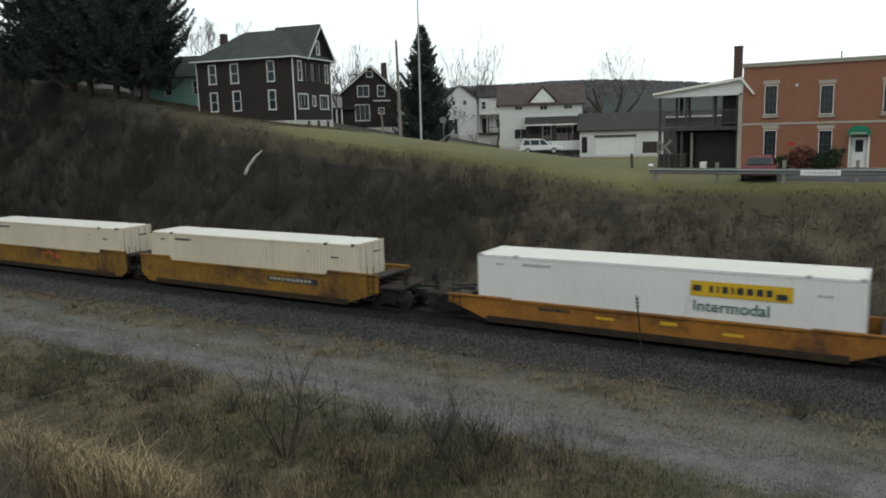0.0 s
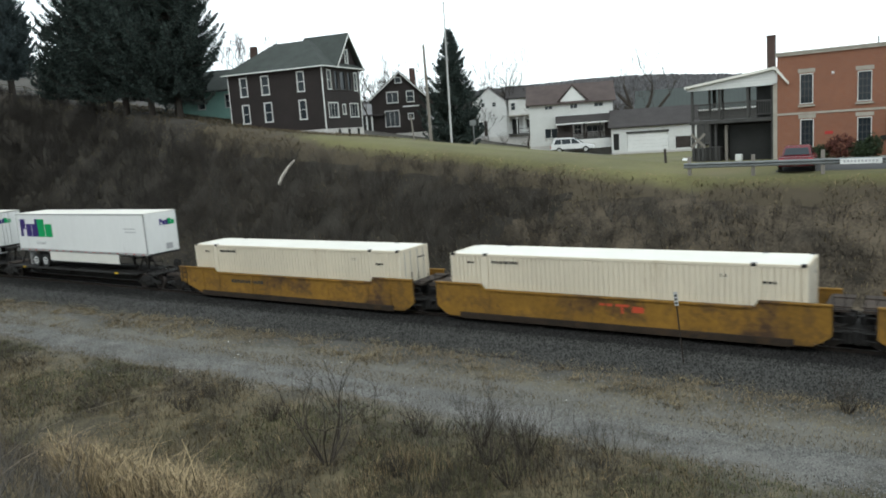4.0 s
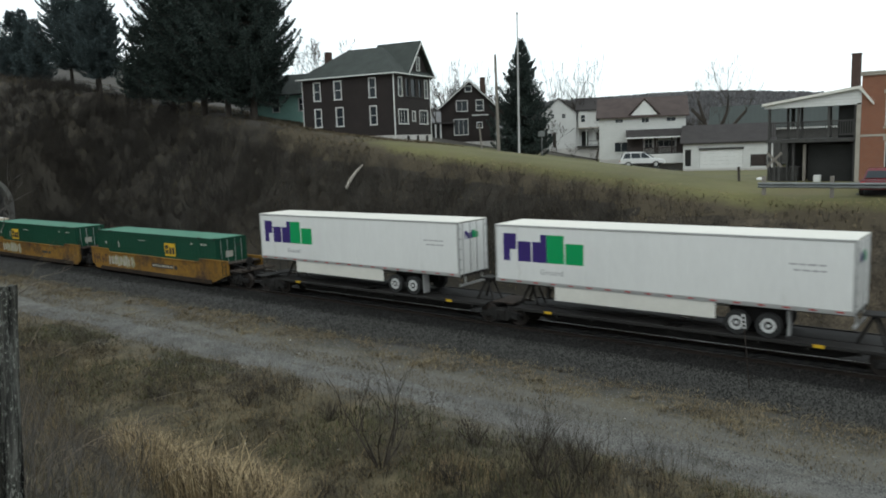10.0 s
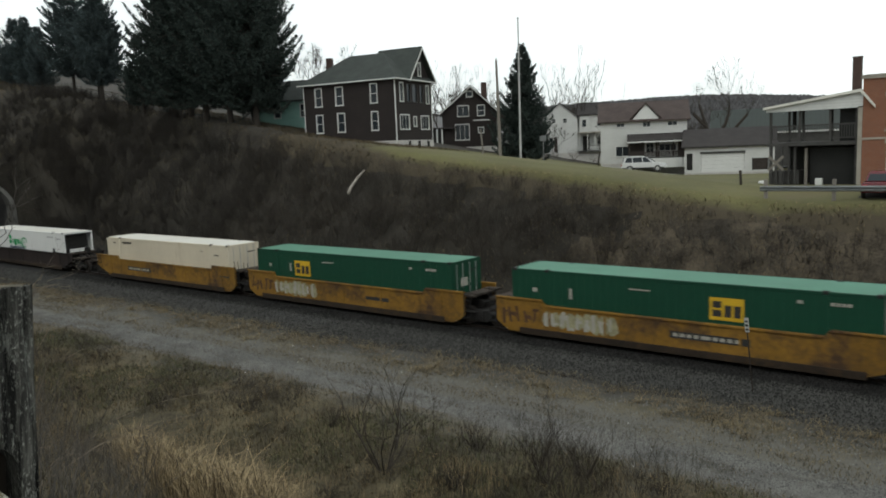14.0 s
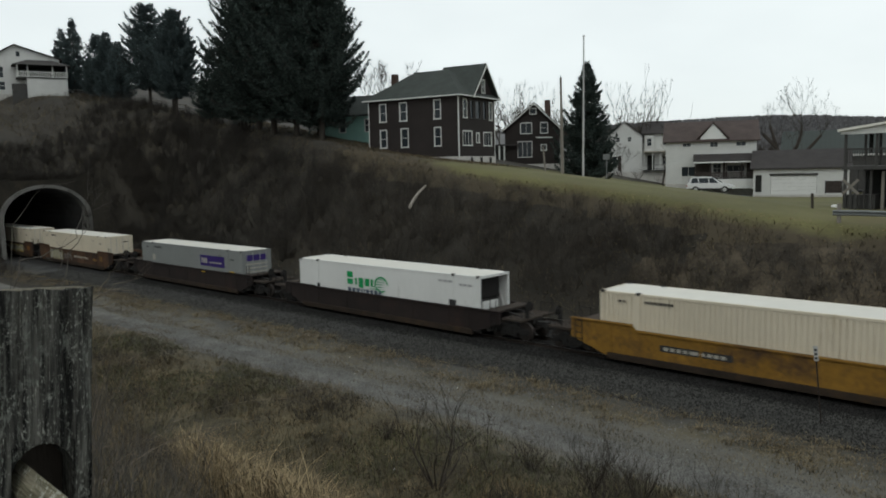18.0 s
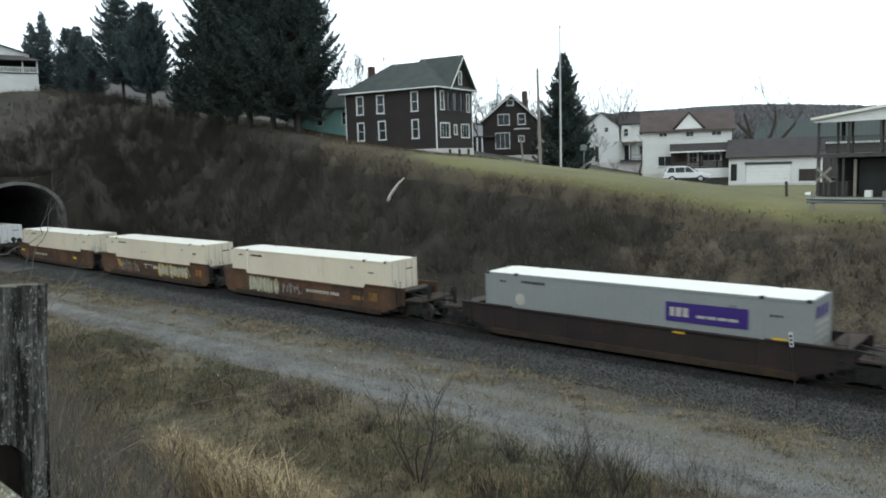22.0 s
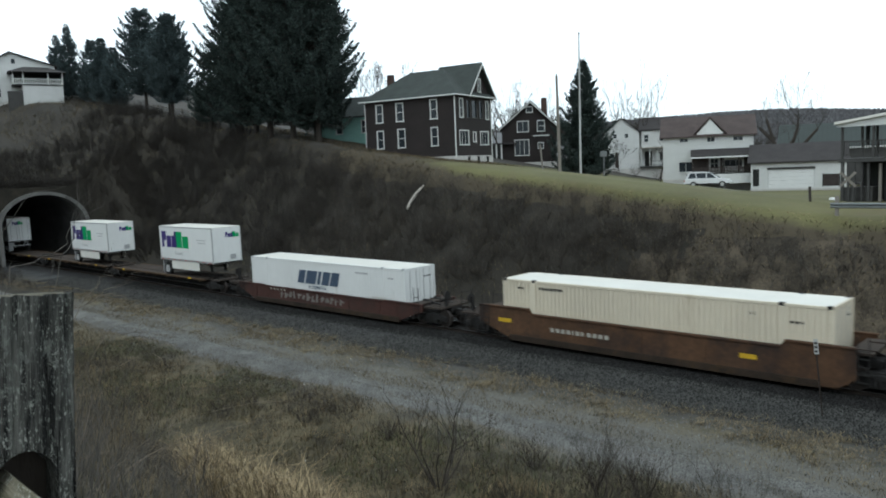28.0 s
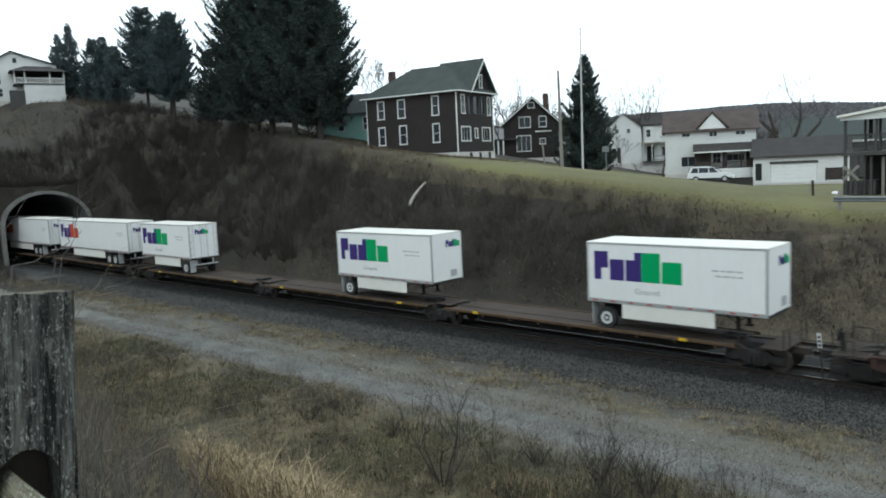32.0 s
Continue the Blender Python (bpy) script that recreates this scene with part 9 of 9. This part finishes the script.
def leafy_shrub(x, y, r, h, seed, material, label):
    rng = np.random.RandomState(seed)
    ob = thing("shrub", pose(x, y, zl(x, y)), label, "shrub", "shrubs by the brick wall")
    n = 900
    v = rng.normal(0, 1, (n, 3))
    v /= np.linalg.norm(v, axis=1, keepdims=True)
    c = v * np.array([r, r, h / 2]) * rng.uniform(0.5, 1.05, n)[:, None] + np.array([0, 0, h / 2])
    e1, e2 = rng.normal(0, 0.09, (n, 3)), rng.normal(0, 0.09, (n, 3))
    verts = np.stack([c, c + e1, c + e2], 1).reshape(-1, 3)
    stuff("leaves", verts, np.arange(3 * n).reshape(-1, 3), material, "", "", ob)
    part("stem", rods([((0, 0, -0.1), (0, 0, h * 0.6), 0.04)]), M_BARK, ob)


for k, (x, r, h, m) in enumerate(((-7.2, 0.6, 0.9, M_HEDGE), (-6.0, 0.95, 1.55, M_HEDGERED), (-4.9, 0.7, 1.0, M_HEDGE), (-4.1, 0.6, 1.5, M_HEDGE))):
    leafy_shrub(x, 56.9, r, h, 400 + k, m, "clipped red-brown shrub by the brick wall" if m is M_HEDGERED else "dark evergreen shrub by the brick wall")

# bare woods behind the houses, and on the far ridge in haze-paled colour
WOOD = [wood_rows(700 + k, 1.0, 3, 0.42, 0.014, (2, 3), 0.3, 0.45) for k in range(5)]
x_, y_ = scatter(170, -190, 30, 128, 235, lambda x, y: fbm(x, y, 40, 61) > -0.25)
rows = np.concatenate([place_rows(WOOD[k % 5], x_[k], y_[k], zl(x_[k], y_[k]) - 0.2, RNG.uniform(0, 6.28), RNG.uniform(4.5, 8.0)) for k in range(len(x_))])
rows[:, 6:] = np.maximum(rows[:, 6:], 0.03)
stuff("background_trees", *rows_mesh(rows), M_TWIG, "leafless grey-brown trees beyond the houses", "trees")
n_ = 60000
x_, y_ = RNG.uniform(-620, 420, n_), RNG.uniform(235, 600, n_)
z_ = land(x_, y_)
h_ = RNG.uniform(2.2, 3.8, n_)
parts_ = []
for k in range(2):
    a_ = RNG.uniform(0, 6.28, n_)
    o_ = np.stack([np.cos(a_), np.sin(a_), np.zeros(n_)], -1)
    c_ = np.stack([x_, y_, z_], -1)
    w_ = (h_ * RNG.uniform(0.2, 0.5, n_))[:, None]
    up_ = np.array([0, 0, 1.0]) * (h_ * RNG.uniform(0.7, 1.0, n_))[:, None]
    verts = np.stack([c_, c_ + o_ * w_ + up_ * 0.55, c_ + o_ * w_ * 0.3 + up_, c_ - o_ * w_ * 0.8 + up_ * 0.6], 1).reshape(-1, 3)
    b_ = (np.arange(n_) * 4)[:, None]
    parts_.append((verts, np.concatenate([b_ + np.array(q) for q in ((0, 1, 2), (0, 2, 3))])))
# pale grey-blue base stands in for haze over the ridge
stuff("far_woods", *join(parts_), mk("hazed_leafless_woods", (0.135, 0.132, 0.135), 0.2, 0.02, rough=0.95, bump=0.0, per_island=0.5), "grey-brown leafless woods on the far ridge", "woods")
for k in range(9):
    conifer(-230 + 42 * k + RNG.uniform(-15, 15), 300 + RNG.uniform(-30, 60), RNG.uniform(6, 9), 2.2, 720 + k, "distant dark conifer among bare woods", M_NEEDLEHAZE, 0.5, 0.1, needle=0.8)

# low rail fence on the hill below the spruces
fn = thing("rail_fence", pose(0, 0, 0), "grey post-and-rail fence on the hillside", "fence")
pts = [(-106.0 + 2.8 * k, 52.6 + 0.3 * k) for k in range(6)]
for k, (x, y) in enumerate(pts):
    part("post", boxes((x - 0.07, x + 0.07, y - 0.07, y + 0.07, zl(x, y) - 0.2, zl(x, y) + 1.15)), M_POLE, fn)
    if k:
        a, b = pts[k - 1], (x, y)
        for h in (0.5, 1.0):
            part("rail", rods([((a[0], a[1], zl(*a) + h), (b[0], b[1], zl(*b) + h), 0.05)]), M_POLE, fn)

# straw tufts on the crest of the bank and earth clods on its face
x_, y_ = scatter(9000, -32, 6, 42.5, 47, lambda x, y: (np.abs(plateau(x, y) - land(x, y) - 0.45) < 0.3) & (fbm(x, y, 1.6, 33) > -0.05))
v_, f_ = blades(x_, y_, land(x_, y_) - 0.02, RNG.uniform(0.05, 0.18, len(x_)), np.full(len(x_), 0.02), 1.8)
stuff("crest_grass", v_, f_, M_STRAW, "pale dead grass hanging over the crest of the bank", "grass")
v_, f_ = tufts(1500, -56, 4, 43.0, 53, lambda x, y: (plateau(x, y) - land(x, y) < 0.9) & (plateau(x, y) - land(x, y) > 0.12) & (fbm(x, y, 3.0, 37) > -0.05), 14, 0.3, 0.03, 0.13, 0.025, 1.8)
stuff("crest_tufts", v_, f_, M_STRAW, "short brown dead grass along the crest and lawn", "grass")
v_, f_ = stones(-30, 6, 40.2, 43.4, 1000, 0.085, land)
stuff("bank_clods", v_, f_, M_EARTH, "earth clods and stones on the bare bank", "stones")
v_, f_ = stones(-60, 6, 22.8, 26.0, 9000, 0.035, land)
stuff("road_stones", v_, f_, M_ROADSTONE, "scattered grey gravel beside the road", "stones")
v_, f_ = stones(-50, 5, 20.3, 22.8, 42000, 0.028, lambda x, y: np.interp(y, [p[0] for p in ROAD], [p[1] for p in ROAD]))
stuff("road_gravel", v_, f_, M_ROADSTONE, "loose gravel on the service road", "stones")
x_, y_ = scatter(34000, -70, 6, 19.4, 23.8, lambda x, y: (np.abs(y - 21.5 + 0.3 * fbm(x, y, 3, 41)) < 0.22) & (fbm(x, y, 2.0, 43) > 0.0) | (np.abs(np.abs(y - 21.55) - 1.45) < 0.45 + 0.8 * fbm(x, y, 1.8, 45)))
v_, f_ = blades(x_, y_, land(x_, y_) + 0.06, RNG.uniform(0.05, 0.16, len(x_)), np.full(len(x_), 0.014), 0.9)
stuff("road_grass", v_, f_, M_BLADE, "thin dead grass along the road's edges and middle", "grass")

# pale stones and litter specks in the field
v_, f_ = stones(-40, 4, 12.5, 27, 36, 0.05, land)
stuff("pale_stones", v_, f_, M_FOUND, "scattered pale stones in the dead grass", "stones")

# sleepers last
tie = mesh_of(boxes((-0.115, 0.115, -1.3, 1.3, -0.33, -0.168, 0.012)), M_TIE, "sleeper")
for k in range(190):
    share("sleeper", tie, track_near, pose(-97.5 + k * 0.56, 0, 0.0, 0, 0, RNG.uniform(-0.8, 0.8)))
bm = bmesh.new()
for k in range(185):
    x = -97.3 + k * 0.56
    box(bm, x - 0.115, x + 0.115, -1.3, 1.3, -0.33, -0.168)
part("sleepers", bm, M_TIE, track_far)["kind"] = "stuff"


def motions():
    for ob, c in TRAIN:
        z = ob.matrix_basis.translation.z
        walk(ob, [(t, pose(c + travel(t), TRACK_Y, z)) for t in range(33)])
    for ws, dx in WHEELSETS:
        walk(ws, [(k / 15, pose(dx, 0, 0.4826, 0, math.degrees(travel(k / 15) / 0.4826), 0)) for k in range(481)])
    drive_past()


motions()
